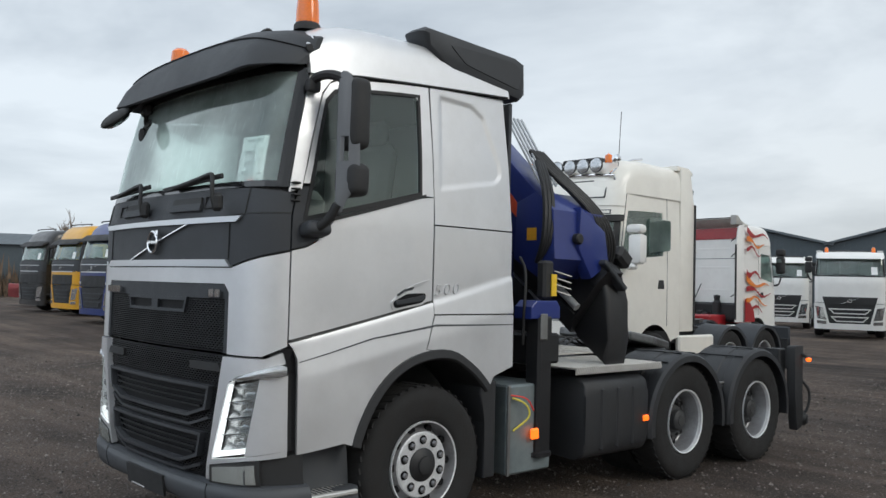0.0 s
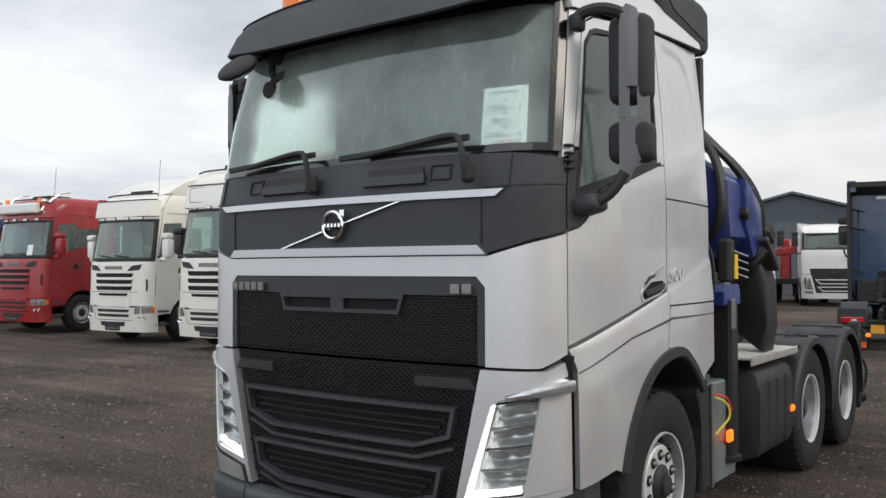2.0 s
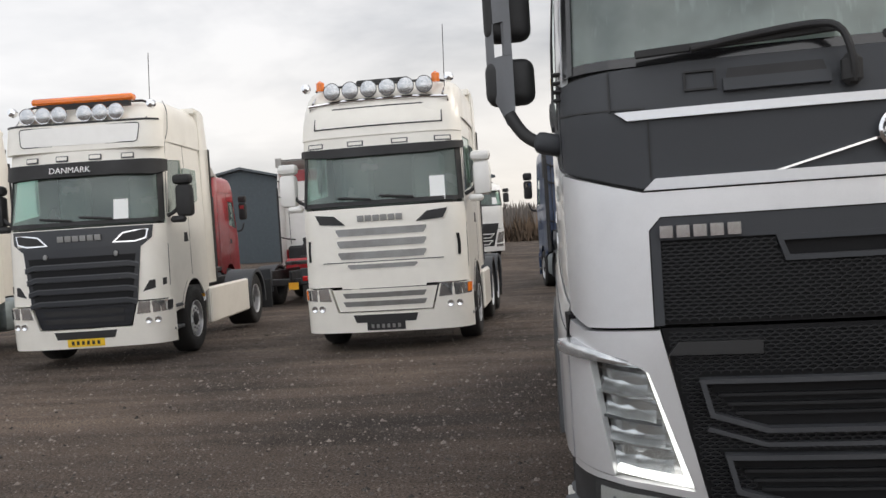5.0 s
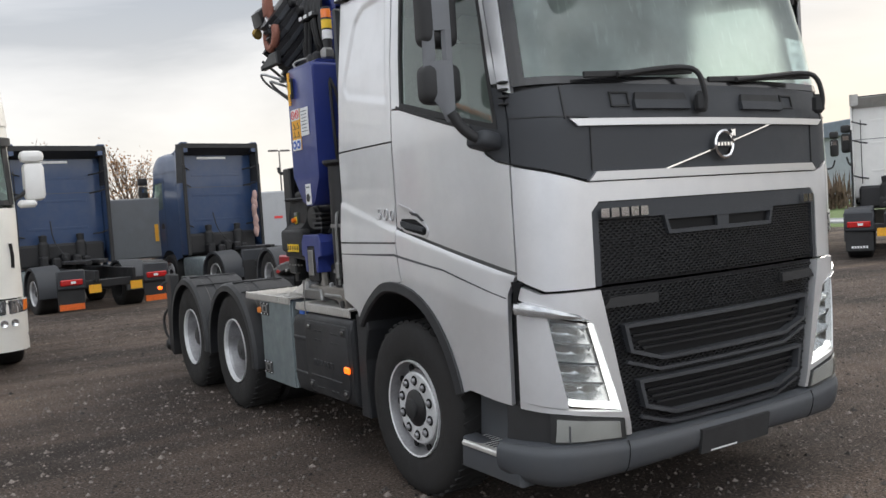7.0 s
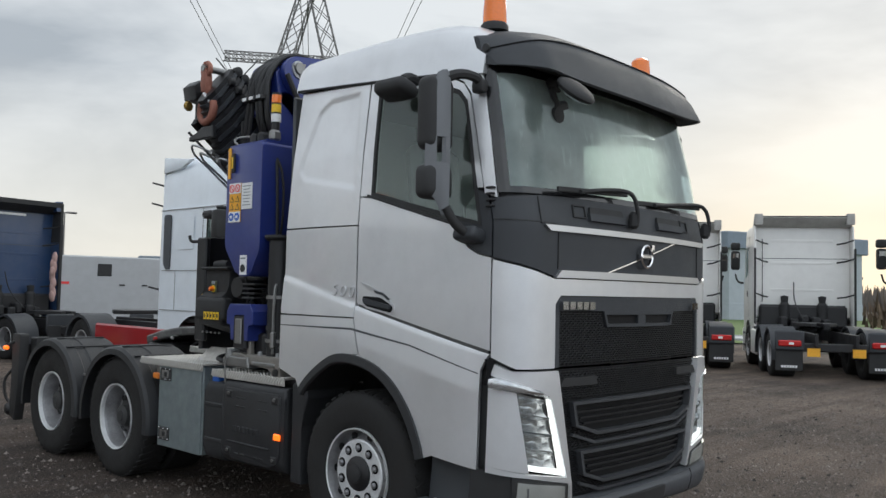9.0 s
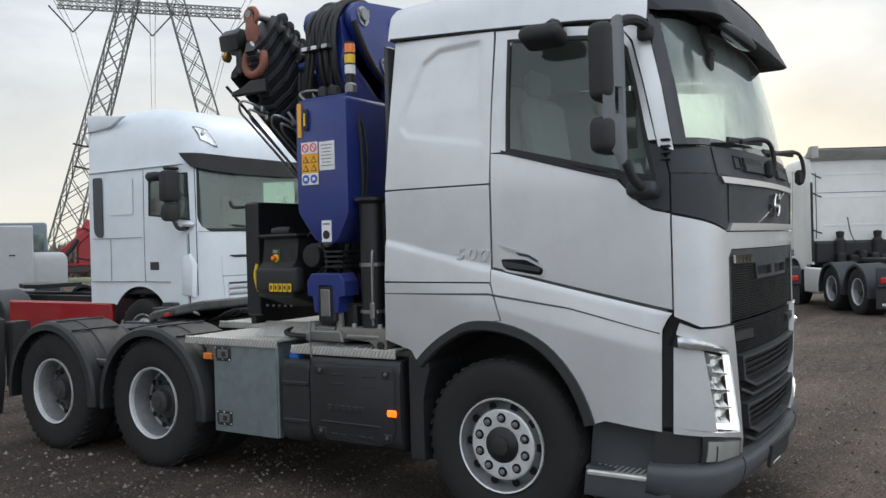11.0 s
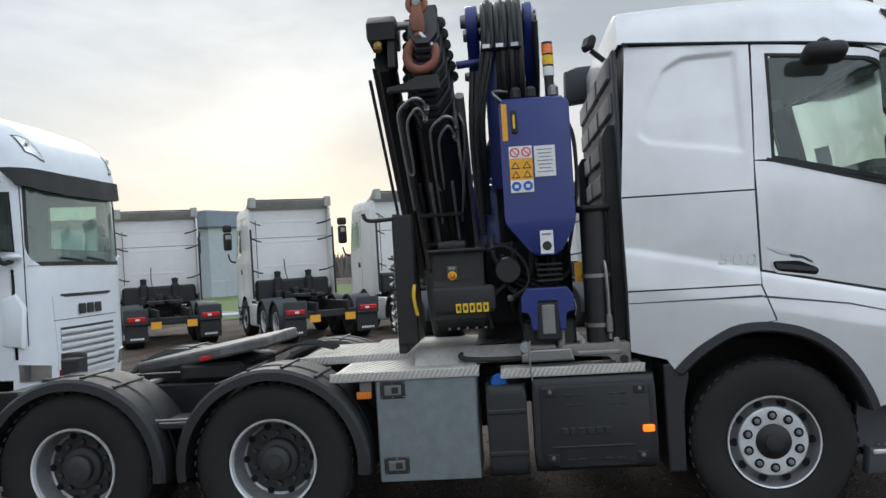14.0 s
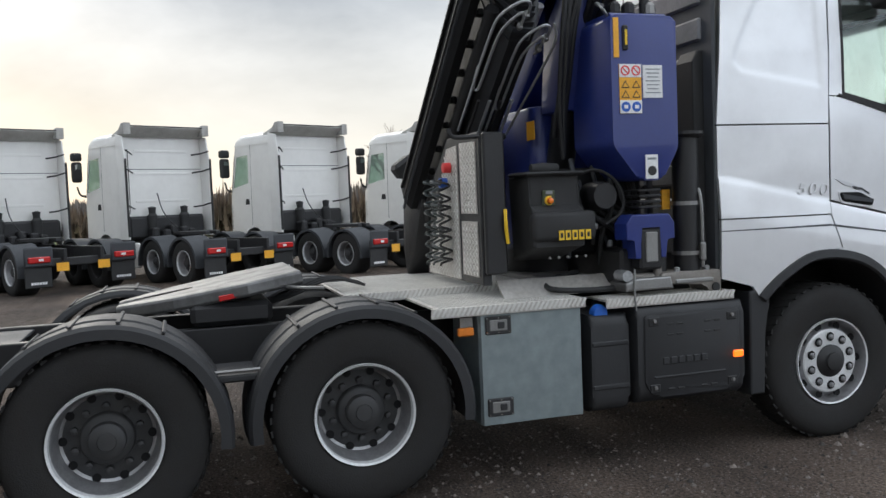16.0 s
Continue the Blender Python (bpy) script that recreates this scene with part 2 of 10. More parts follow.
BLUE = mat("blue_crane_paint", (0.014, 0.030, 0.185), 0.34, 0.0, 0.3, vary=0.04, dirt=0.16, dirt_color=(0.05, 0.05, 0.09))
ALU = mat("galvanised_sheet", (0.27, 0.315, 0.325), 0.45, 0.7, vary=0.10, scale=14, dirt=0.25, dirt_color=(0.20, 0.22, 0.23), dirt_scale=5)
CHECKER = mat("aluminium_checker_plate", (0.74, 0.73, 0.70), 0.36, 0.6, vary=0.06, scale=30, dirt=0.22, dirt_color=(0.24, 0.21, 0.18), dirt_scale=5)
CHECKERBASE = mat("dirty_aluminium_plate", (0.60, 0.575, 0.54), 0.48, 0.5, vary=0.10, scale=40, dirt=0.42, dirt_color=(0.20, 0.17, 0.14), dirt_scale=7)
ORANGE = mat("orange_lens", (0.9, 0.20, 0.015), 0.15, coat=0.6, vary=0.05, transmission=0.0)
AMBER = mat("lit_amber_marker", (0.9, 0.18, 0.02), 0.2, emit=((1.0, 0.13, 0.01), 1.1))
FOGGLASS = mat("bright_fog_reflector", (0.74, 0.74, 0.72), 0.22, 0.6, vary=0.10, scale=7)
PIPE = mat("zinc_pipe", (0.42, 0.43, 0.44), 0.35, 0.5, vary=0.15)
MIRRORGREY = mat("grey_mirror_plastic", (0.15, 0.157, 0.168), 0.5, bump=0.1, scale=380, dirt=0.1, dirt_color=(0.14, 0.14, 0.14))
REDLENS = mat("red_tail_lens", (0.5, 0.02, 0.02), 0.18, coat=0.5)
REDLIT = mat("added_lit_lens", (0.6, 0.03, 0.03), 0.2, emit=((1.0, 0.25, 0.05), 1.6))
DRL = mat("lit_daylight_strip", (0.9, 0.9, 0.9), 0.2, emit=((1.0, 1.0, 0.98), 0.75))
REFLECTOR = mat("lamp_reflector", (0.75, 0.76, 0.77), 0.12, 0.9, vary=0.12, scale=14)
YELLOW = mat("yellow_sticker", (0.85, 0.55, 0.03), 0.5)
STICKERO = mat("orange_sticker", (0.86, 0.42, 0.03), 0.5)
WHITE = mat("white_sticker", (0.82, 0.82, 0.82), 0.5)
PAPER = mat("white_paper", (0.88, 0.90, 0.89), 0.8, vary=0.02)
INK = mat("grey_print", (0.25, 0.27, 0.28), 0.8)
REDINK = mat("red_print", (0.75, 0.05, 0.05), 0.5)
BLUEINK = mat("blue_print", (0.03, 0.12, 0.5), 0.5)
BLACKINK = mat("black_print", (0.02, 0.02, 0.02), 0.5)
COPPER = mat("reddish_hook_paint", (0.29, 0.115, 0.08), 0.5, 0.2, bump=0.3, scale=60, dirt=0.4, dirt_color=(0.16, 0.07, 0.05))
BLUECAP = mat("blue_cap", (0.02, 0.13, 0.55), 0.45)
INTERIOR = mat("grey_interior", (0.17, 0.17, 0.165), 0.85)
LAMPGREY = mat("grey_lamp_inside", (0.55, 0.56, 0.57), 0.22, 0.75, vary=0.15, scale=30)
CURTAIN = mat("grey_curtain", (0.50, 0.50, 0.48), 0.9, bump=0.2, scale=40)
MIRROR = mat("mirror_glass", (0.8, 0.82, 0.83), 0.02, 1.0, vary=0.0)
GLASS_W = glass("windscreen_glass", (0.76, 0.93, 0.87), mist=0.85, streaks=True, soft=0.8)
GLASS_S = glass("side_glass", (0.84, 0.95, 0.90), mist=0.08)
GLASS_L = glass("green_tinted_glass", (0.56, 0.76, 0.69), mist=0.22)
GLASS_D = glass("dark_tinted_glass", (0.28, 0.36, 0.335), mist=0.28)
LENS = glass("clear_lens", (0.93, 0.95, 0.95))


# ---- mesh helpers ----
def part(name, bm, material, parent=None, label="", smooth=False, angle=40):
    """Links a bmesh as one mesh object under a thing or under a part."""
    me = bpy.data.meshes.new(name)
    bmesh.ops.recalc_face_normals(bm, faces=bm.faces)
    if smooth:
        for f in bm.faces:
            f.smooth = True
        for e in bm.edges:
            if len(e.link_faces) == 2 and e.calc_face_angle(0) > radians(angle):
                e.smooth = False
    bm.to_mesh(me)
    bm.free()
    me.materials.append(material)
    ob = new(name, me)
    ob.parent = parent
    if label:
        tagged(ob, label)
    return ob


def thing(name, label, category, m=None, group="", kind=""):
    ob = new(name)
    ob.empty_display_size = 0.2
    if m is not None:
        ob.matrix_world = m
    return tagged(ob, label, category, group, kind)


def box(c, s, bevel=0.0, m=None, bm=None, seg=1):
    """A box with centre c and sides s, its edges rounded by bevel, turned by m about the centre."""
    bm = bm or bmesh.new()
    t = Matrix.Translation(c) @ (m or Matrix()) @ Matrix.Diagonal((*s, 1))
    made = bmesh.ops.create_cube(bm, size=1, matrix=t)
    if bevel:
        bmesh.ops.bevel(bm, geom=list({e for v in made["verts"] for e in v.link_edges}), offset=bevel, segments=seg, profile=0.5, affect="EDGES", clamp_overlap=True)
    return bm


def prism(poly, lo, hi, axis="x", bevel=0.0, bm=None):
    """A polygon drawn out along an axis. For x the polygon is (y, z), for y (x, z), for z (x, y)."""
    bm = bm or bmesh.new()
    put = {"x": lambda a, b, h: (h, a, b), "y": lambda a, b, h: (a, h, b), "z": lambda a, b, h: (a, b, h)}[axis]
    one = [bm.verts.new(put(a, b, lo)) for a, b in poly]
    two = [bm.verts.new(put(a, b, hi)) for a, b in poly]
    fs = [bm.faces.new(one), bm.faces.new(two[::-1])]
    n = len(poly)
    for i in range(n):
        fs.append(bm.faces.new((one[i], two[i], two[(i + 1) % n], one[(i + 1) % n])))
    if bevel:
        bmesh.ops.bevel(bm, geom=list({e for f in fs[:2] for e in f.edges}), offset=bevel, segments=2, profile=0.5, affect="EDGES", clamp_overlap=True)
    return bm


def lathe(profile, c=(0, 0, 0), axis="x", n=40, bm=None, closed=False, caps=True):
    """Turns (radius, along) points round an axis through c."""
    bm = bm or bmesh.new()
    rings = []
    for r, h in profile:
        ring = []
        for i in range(n):
            a = 2 * math.pi * i / n
            p = {"x": (h, r * math.cos(a), r * math.sin(a)), "y": (r * math.cos(a), h, r * math.sin(a)), "z": (r * math.cos(a), r * math.sin(a), h)}[axis]
            ring.append(bm.verts.new(Vector(p) + Vector(c)))
        rings.append(ring)
    for a, b in zip(rings, rings[1:] + ([rings[0]] if closed else [])):
        for i in range(n):
            bm.faces.new((a[i], a[(i + 1) % n], b[(i + 1) % n], b[i]))
    if not closed and caps:
        for ring in (rings[0], rings[-1]):
            if len({tuple(v.co) for v in ring}) > 2:
                bm.faces.new(ring)
    return bm


def smooth_path(pts, times=2):
    pts = [Vector(p) for p in pts]
    for _ in range(times):
        out = [pts[0]]
        for a, b in zip(pts, pts[1:]):
            out += [a.lerp(b, 0.25), a.lerp(b, 0.75)]
        pts = out + [pts[-1]]
    return pts


def tube(pts, r, n=8, bm=None, soft=2):
    """A pipe or hose along points."""
    bm = bm or bmesh.new()
    pts = smooth_path(pts, soft) if soft else [Vector(p) for p in pts]
    rings, up = [], None
    for i, p in enumerate(pts):
        d = (pts[min(i + 1, len(pts) - 1)] - pts[max(i - 1, 0)]).normalized()
        up = d.orthogonal().normalized() if up is None else (up - d * up.dot(d)).normalized()
        side = d.cross(up)
        rings.append([bm.verts.new(p + r * (math.cos(2 * math.pi * k / n) * up + math.sin(2 * math.pi * k / n) * side)) for k in range(n)])
    for a, b in zip(rings, rings[1:]):
        for k in range(n):
            bm.faces.new((a[k], a[(k + 1) % n], b[(k + 1) % n], b[k]))
    bm.faces.new(rings[0][::-1])
    bm.faces.new(rings[-1])
    return bm


def beam(a, b, w, h, up=(0, 0, 1), bevel=0.01, bm=None):
    """A box-section bar from a to b, w wide and h deep (h along up)."""
    a, b = Vector(a), Vector(b)
    d = (b - a).normalized()
    side = d.cross(Vector(up)).normalized()
    u = side.cross(d)
    m = Matrix((side, d, u)).transposed().to_4x4()
    return box((a + b) / 2, (w, (b - a).length, h), bevel, m, bm)


def letters(text, size, m, material, parent, name="lettering", depth=0.004, label=""):
    cu = bpy.data.curves.new(name, "FONT")
    cu.body, cu.size, cu.extrude, cu.align_x, cu.align_y = text, size, depth, "CENTER", "CENTER"
    tmp = bpy.data.objects.new(name, cu)
    scene.collection.objects.link(tmp)
    me = bpy.data.meshes.new_from_object(tmp.evaluated_get(bpy.context.evaluated_depsgraph_get()))
    bpy.data.objects.remove(tmp)
    weld = bmesh.new()
    weld.from_mesh(me)
    bmesh.ops.remove_doubles(weld, verts=weld.verts, dist=1e-5)
    weld.to_mesh(me)
    weld.free()
    me.materials.clear()
    me.materials.append(material)
    ob = new(name, me)
    ob.parent = parent
    ob.matrix_local = m
    if label:
        tagged(ob, label)
    return ob


def sstep(a, b, x):
    t = max(0.0, min(1.0, (x - a) / (b - a)))
    return t * t * (3 - 2 * t)


def lerp_table(table, x):
    if x <= table[0][0]:
        return table[0][1]
    for (a, va), (b, vb) in zip(table, table[1:]):
        if x <= b:
            return va + (vb - va) * (x - a) / (b - a)
    return table[-1][1]


class Skin:
    """The curved outside of a cab. u runs along the plan from the middle of the front (0) round the corner and back along the side;
    z is the height. Positive u is the cab's left side."""

    def __init__(self, front=0.98, sag=0.07, radius=0.25, rake=(), width=(), side=None, crease=None, dent=None):
        self.front, self.sag, self.radius, self.rake, self.width = front, sag, radius, rake or ((0, 0), (4, 0)), width or ((0, 1), (4, 1))
        self.side, self.crease, self.dent = side, crease, dent
        self.a0 = math.atan(2 * sag / front)
        self.arc = radius * (math.pi / 2 - self.a0)
        self.x1 = front + radius * (1 - math.sin(self.a0))
        self.y1 = sag + radius * math.cos(self.a0)
        self.u1 = front + self.arc

    def at(self, u, z):
        s, u = (1 if u >= 0 else -1), abs(u)
        if u <= self.front:
            x, y = u, self.sag * (u / self.front) ** 2
        elif u <= self.u1:
            a = self.a0 + (u - self.front) / self.radius
            x = self.front + self.radius * (math.sin(a) - math.sin(self.a0))
            y = self.sag + self.radius * (math.cos(self.a0) - math.cos(a))
        else:
            y = self.y1 + u - self.u1
            x = self.side(y) if self.side else self.x1
        x *= lerp_table(self.width, z)
        if self.crease and u > self.u1 - 0.1:
            zc = lerp_table(self.crease, y)
            x += (0.010 * sstep(zc + 0.003, zc - 0.030, z) + 0.020 * min(1.0, max(0.0, (zc - 0.02 - z) / 0.22))) * sstep(self.u1 - 0.1, self.u1 + 0.15, u)
        if self.dent and u > self.u1:
            x -= self.dent(y, z)
        y += lerp_table(self.rake, z) * (1 - sstep(0.25, 1.15, y))
        return Vector((s * x, y, z))

    def normal(self, u, z):
        e = 0.01
        du, dz = self.at(u + e, z) - self.at(u - e, z), self.at(u, z + e) - self.at(u, z - e)
        return du.cross(dz).normalized() if du.cross(dz).length > 1e-9 else Vector((0, -1, 0))


def panel(skin, poly, off=0.0, thick=0.02, step=0.07, zstep=None, sign=1, bm=None):
    """A sheet that follows a cab's skin, with the outline poly in (u, z), lifted by off and thick inwards."""
    flat = bmesh.new()
    flat.faces.new([flat.verts.new((u, z, 0)) for u, z in poly])
    zstep = zstep or step
    us, zs = [p[0] for p in poly], [p[1] for p in poly]
    for axis, lo, hi, st in ((0, min(us), max(us), step), (1, min(zs), max(zs), zstep)):
        k = math.ceil(lo / st + 1e-6)
        while k * st < hi - 1e-6:
            co, no = [0, 0, 0], [0, 0, 0]
            co[axis], no[axis] = k * st, 1
            bmesh.ops.bisect_plane(flat, geom=flat.verts[:] + flat.edges[:] + flat.faces[:], plane_co=co, plane_no=no, dist=1e-5)
            k += 1
    out = bm or bmesh.new()
    flat.verts.index_update()
    top, low = [], []
    for v in flat.verts:
        u, z = sign * v.co.x, v.co.y
        p, n = skin.at(u, z), skin.normal(u, z)
        top.append(out.verts.new(p + n * off))
        low.append(out.verts.new(p + n * (off - thick)) if thick else None)
    for f in flat.faces:
        ids = [v.index for v in f.verts]
        out.faces.new([top[i] for i in ids])
        if thick:
            out.faces.new([low[i] for i in ids[::-1]])
    for e in flat.edges:
        if thick and len(e.link_faces) == 1:
            a, b = e.verts[0].index, e.verts[1].index
            out.faces.new((top[a], top[b], low[b], low[a]))
    flat.free()
    return out


def arc_pts(cx, cy, r, a0, a1, n):
    return [(cx + r * math.cos(radians(a0 + (a1 - a0) * i / n)), cy + r * math.sin(radians(a0 + (a1 - a0) * i / n))) for i in range(n + 1)]


def rounded(poly, r, n=3):
    """Rounds a polygon's corners."""
    out, k = [], len(poly)
    for i in range(k):
        p, a, b = Vector(poly[i]), Vector(poly[i - 1]), Vector(poly[(i + 1) % k])
        ra, rb = min(r, (a - p).length * 0.45), min(r, (b - p).length * 0.45)
        s, e = p + (a - p).normalized() * ra, p + (b - p).normalized() * rb
        for j in range(n + 1):
            t = j / n
            out.append(tuple((1 - t) ** 2 * s + 2 * t * (1 - t) * p + t * t * e))
    return out


# ---- wheels ----
def wheel(parent, c, out, style="steer", r=0.525, w=0.30, label="", detail=True):
    """A wheel with the outer face towards out (1 or -1 on x), its axle at c, which lies in the outer plane of the rim."""
    n = 56 if detail else 28
    q = lambda prof: [(rr, out * h) for rr, h in prof]
    rim_r = 0.292
    tyre = part("wheel", lathe(q([(rim_r, -w + 0.02), (rim_r + 0.03, -w), (r - 0.10, -w - 0.012), (r - 0.02, -w + 0.01), (r, -w + 0.05), (r, -0.05), (r - 0.02, -0.01), (r - 0.05, 0.008),
                                  (r - 0.10, 0.014), (rim_r + 0.05, 0.008), (rim_r + 0.012, -0.002), (rim_r, -0.015)]), c, "x", n, closed=True), RUBBER, parent, label, True, 50)
    if detail:
        bm = bmesh.new()
        for i in range(44):
            a = 2 * math.pi * i / 44
            for k in (-1, 1):
                m = Matrix.Rotation(a, 4, "X") @ Matrix.Translation((0, 0, r - 0.0035)) @ Matrix.Rotation(k * 0.35, 4, "Z")
                box((0, 0, 0), (0.12, 0.035, 0.012), 0, Matrix.Translation((c[0] + out * (-w / 2 + k * 0.07), c[1], c[2])) @ m, bm)
        part("tread", bm, RUBBER, tyre)
    if style == "steer":
        prof = [(0.292, -0.012), (0.290, 0.006), (0.280, 0.002)]
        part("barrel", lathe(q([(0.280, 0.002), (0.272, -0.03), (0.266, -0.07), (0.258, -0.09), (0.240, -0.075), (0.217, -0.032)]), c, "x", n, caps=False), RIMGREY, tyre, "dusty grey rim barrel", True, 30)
        part("disc", lathe(q([(0.217, -0.032), (0.208, -0.025), (0.118, -0.022), (0.105, -0.026), (0.100, -0.03)]), c, "x", n, caps=False), RIM, tyre, "silver wheel disc", True, 30)
        part("rim", lathe(q(prof), c, "x", n, caps=False), RIM, tyre, "dusty silver steel rim", True)
        part("hub", lathe(q([(0.112, -0.03), (0.110, -0.014), (0.100, -0.008), (0.07, 0.006), (0.035, 0.012), (0.0, 0.013)]), c, "x", 24), BLACKMETAL, tyre, "dark hub with a cap", True)
        part("hub_cap", lathe(q([(0.062, 0.002), (0.060, 0.022), (0.045, 0.028), (0.0, 0.029)]), c, "x", 20), BLACK, tyre, "", True) if detail else None
        for i in range(10):
            a = 2 * math.pi * (i + 0.5) / 10
            p = (c[0] + out * -0.02, c[1] + 0.165 * math.cos(a), c[2] + 0.165 * math.sin(a))
            part("nut_seat", lathe([(0.031, 0), (0.030, out * 0.003), (0.019, out * 0.003)], p, "x", 12), GRILLEBLACK, tyre) if detail else None
            part("wheel_nut", lathe([(0.019, 0), (0.018, out * 0.012), (0.012, out * 0.020), (0.0, out * 0.021)], p, "x", 8), NUT, tyre, "", True)
            b = a + math.pi / 10
            p = (c[0] + out * -0.062, c[1] + 0.240 * math.cos(b), c[2] + 0.240 * math.sin(b))
            if detail:
                part("vent_hole", lathe([(0.026, -0.01), (0.026, out * 0.016), (0.0, out * 0.016)], p, "x", 12), GRILLEBLACK, tyre)
    else:
        for i in range(10 if detail else 0):
            a = 2 * math.pi * i / 10
            p = (c[0] - out * 0.172, c[1] + 0.225 * math.cos(a), c[2] + 0.225 * math.sin(a))
            part("vent_hole", lathe([(0.024, 0), (0.024, out * 0.012), (0.0, out * 0.012)], p, "x", 12), GRILLEBLACK, tyre)
        prof = [(0.292, -0.012), (0.291, 0.006), (0.278, 0.001), (0.272, -0.03)]
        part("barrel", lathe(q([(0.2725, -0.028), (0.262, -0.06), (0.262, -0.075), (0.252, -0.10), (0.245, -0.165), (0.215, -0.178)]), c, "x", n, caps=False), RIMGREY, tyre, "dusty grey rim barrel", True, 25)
        part("rim", lathe(q(prof), c, "x", n, caps=False), RIM, tyre, "dusty silver deep-dish rim", True)
        part("disc", lathe(q([(0.25, -0.178), (0.205, -0.165), (0.142, -0.16), (0.138, -0.125), (0.128, -0.115), (0.098, -0.11), (0.094, -0.062), (0.082, -0.052), (0.05, -0.048), (0.046, -0.040), (0.0, -0.040)]), c, "x", n, caps=False), RIMDARK, tyre, "dark wheel disc with hub", True)
        for i in range(10):
            a = 2 * math.pi * (i + 0.5) / 10
            p = (c[0] - out * 0.165, c[1] + 0.172 * math.cos(a), c[2] + 0.172 * math.sin(a))
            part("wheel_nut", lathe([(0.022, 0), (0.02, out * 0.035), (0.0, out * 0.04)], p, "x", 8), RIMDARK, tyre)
    return tyre


def beacon(name, p, m, label, parent=None, r=0.06, h=0.17, group=""):
    ob = thing(name, label, "beacon", m, group)
    part("base", lathe([(r * 1.15, 0), (r * 1.15, 0.035), (r, 0.05)], p, "z", 20), BLACK, ob, "", True)
    part("lens", lathe([(r, 0.045), (r * 0.98, h * 0.55), (r * 0.9, h * 0.9), (r * 0.6, h), (0, h * 1.02)], p, "z", 24), ORANGE, ob, "orange beacon lens", True)
    return ob


# ---- the silver tractor unit ----
def side_x(y):
    return 1.226 - 0.056 * ((y - 1.1) / 1.1) ** 2


PRESSED = [(1.43, 2.355), (2.03, 2.46), (2.09, 2.525), (2.075, 2.605), (1.905, 2.935), (1.78, 3.005), (1.44, 3.018)]


def pressed(y, z):
    """Depth of the window shape pressed into the sleeper wall."""
    d = 1.0
    for (ay, az), (by, bz) in zip(PRESSED, PRESSED[1:] + PRESSED[:1]):
        ey, ez = by - ay, bz - az
        d = min(d, ((ey * (z - az) - ez * (y - ay)) / math.hypot(ey, ez)))
    return 0.013 * sstep(0.0, 0.024, d) * (0.5 + 0.5 * sstep(2.36, 2.78, z)) if d > 0 else 0.0


CREASE = ((0.26, 1.362), (1.386, 1.606), (2.22, 1.80))
FH = Skin(0.98, 0.07, 0.25,
          rake=((0.3, 0.06), (0.6, 0.015), (1.2, 0.0), (2.1, 0.0), (2.29, 0.04), (2.6, 0.095), (3.0, 0.19), (3.3, 0.30)),
          width=((2.1, 1.0), (2.6, 0.985), (3.06, 0.955), (3.3, 0.93)), side=side_x, crease=CREASE, dent=pressed)

truck = thing("tractor_unit", "silver three-axle tractor unit parked on dark gravel", "truck")
cab = part("cab_shell", panel(FH, [(-1.33, 1.28), (1.33, 1.28), (1.33, 2.27), (-1.33, 2.27)], -0.03, 0.02, 0.1), BLACK, truck, "black inner cab shell")

# front of the cab
hood = [(-1.295, 1.335), (-1.15, 1.275), (-0.885, 1.275), (-0.885, 1.64), (-0.84, 1.69), (0.84, 1.69), (0.885, 1.64), (0.885, 1.275), (1.15, 1.275), (1.295, 1.335),
        (1.295, 1.885), (1.12, 1.845), (0.90, 1.785), (-0.90, 1.785), (-1.12, 1.845), (-1.295, 1.885)]
part("hood_panel", panel(FH, hood, 0, 0.03, 0.05), SILVER, cab, "silver painted front panel", True)
band = [(-0.90, 1.80), (0.90, 1.80), (1.12, 1.86), (1.295, 1.90), (1.295, 2.235), (1.0, 2.26), (0.5, 2.275), (-0.5, 2.275), (-1.0, 2.26), (-1.295, 2.235), (-1.295, 1.90), (-1.12, 1.86)]
part("front_band", panel(FH, band, -0.004, 0.03, 0.06), PLASTIC, cab, "dark grey plastic band under the windscreen", True)
part("lower_trim", panel(FH, [(-0.895, 1.792), (0.895, 1.792), (0.85, 1.835), (-0.85, 1.835)], 0.014, 0.03, 0.08), SILVER_TRIM, cab, "satin silver trim strip", True)
part("upper_trim", panel(FH, [(-0.94, 2.058), (0.94, 2.058), (0.985, 2.092), (-0.985, 2.092)], 0.012, 0.03, 0.08), SILVER_TRIM, cab, "satin silver trim strip", True)
for s in (1, -1):
    part("seam", panel(FH, [(0.862, 1.84), (0.868, 1.84), (0.868, 2.055), (0.862, 2.055)], 0.002, 0.01, 0.1, sign=s), BLACK, cab)
    part("seam", panel(FH, [(1.0, 2.095), (1.006, 2.095), (1.01, 2.255), (1.004, 2.255)], 0.002, 0.01, 0.1, sign=s), BLACK, cab)
part("seam", panel(FH, [(0.87, 2.098), (1.295, 2.112), (1.295, 2.118), (0.87, 2.104)], 0.002, 0.01, 0.1), BLACK, cab)
part("seam", panel(FH, [(-0.87, 2.098), (-1.295, 2.112), (-1.295, 2.118), (-0.87, 2.104)], 0.002, 0.01, 0.1), BLACK, cab)
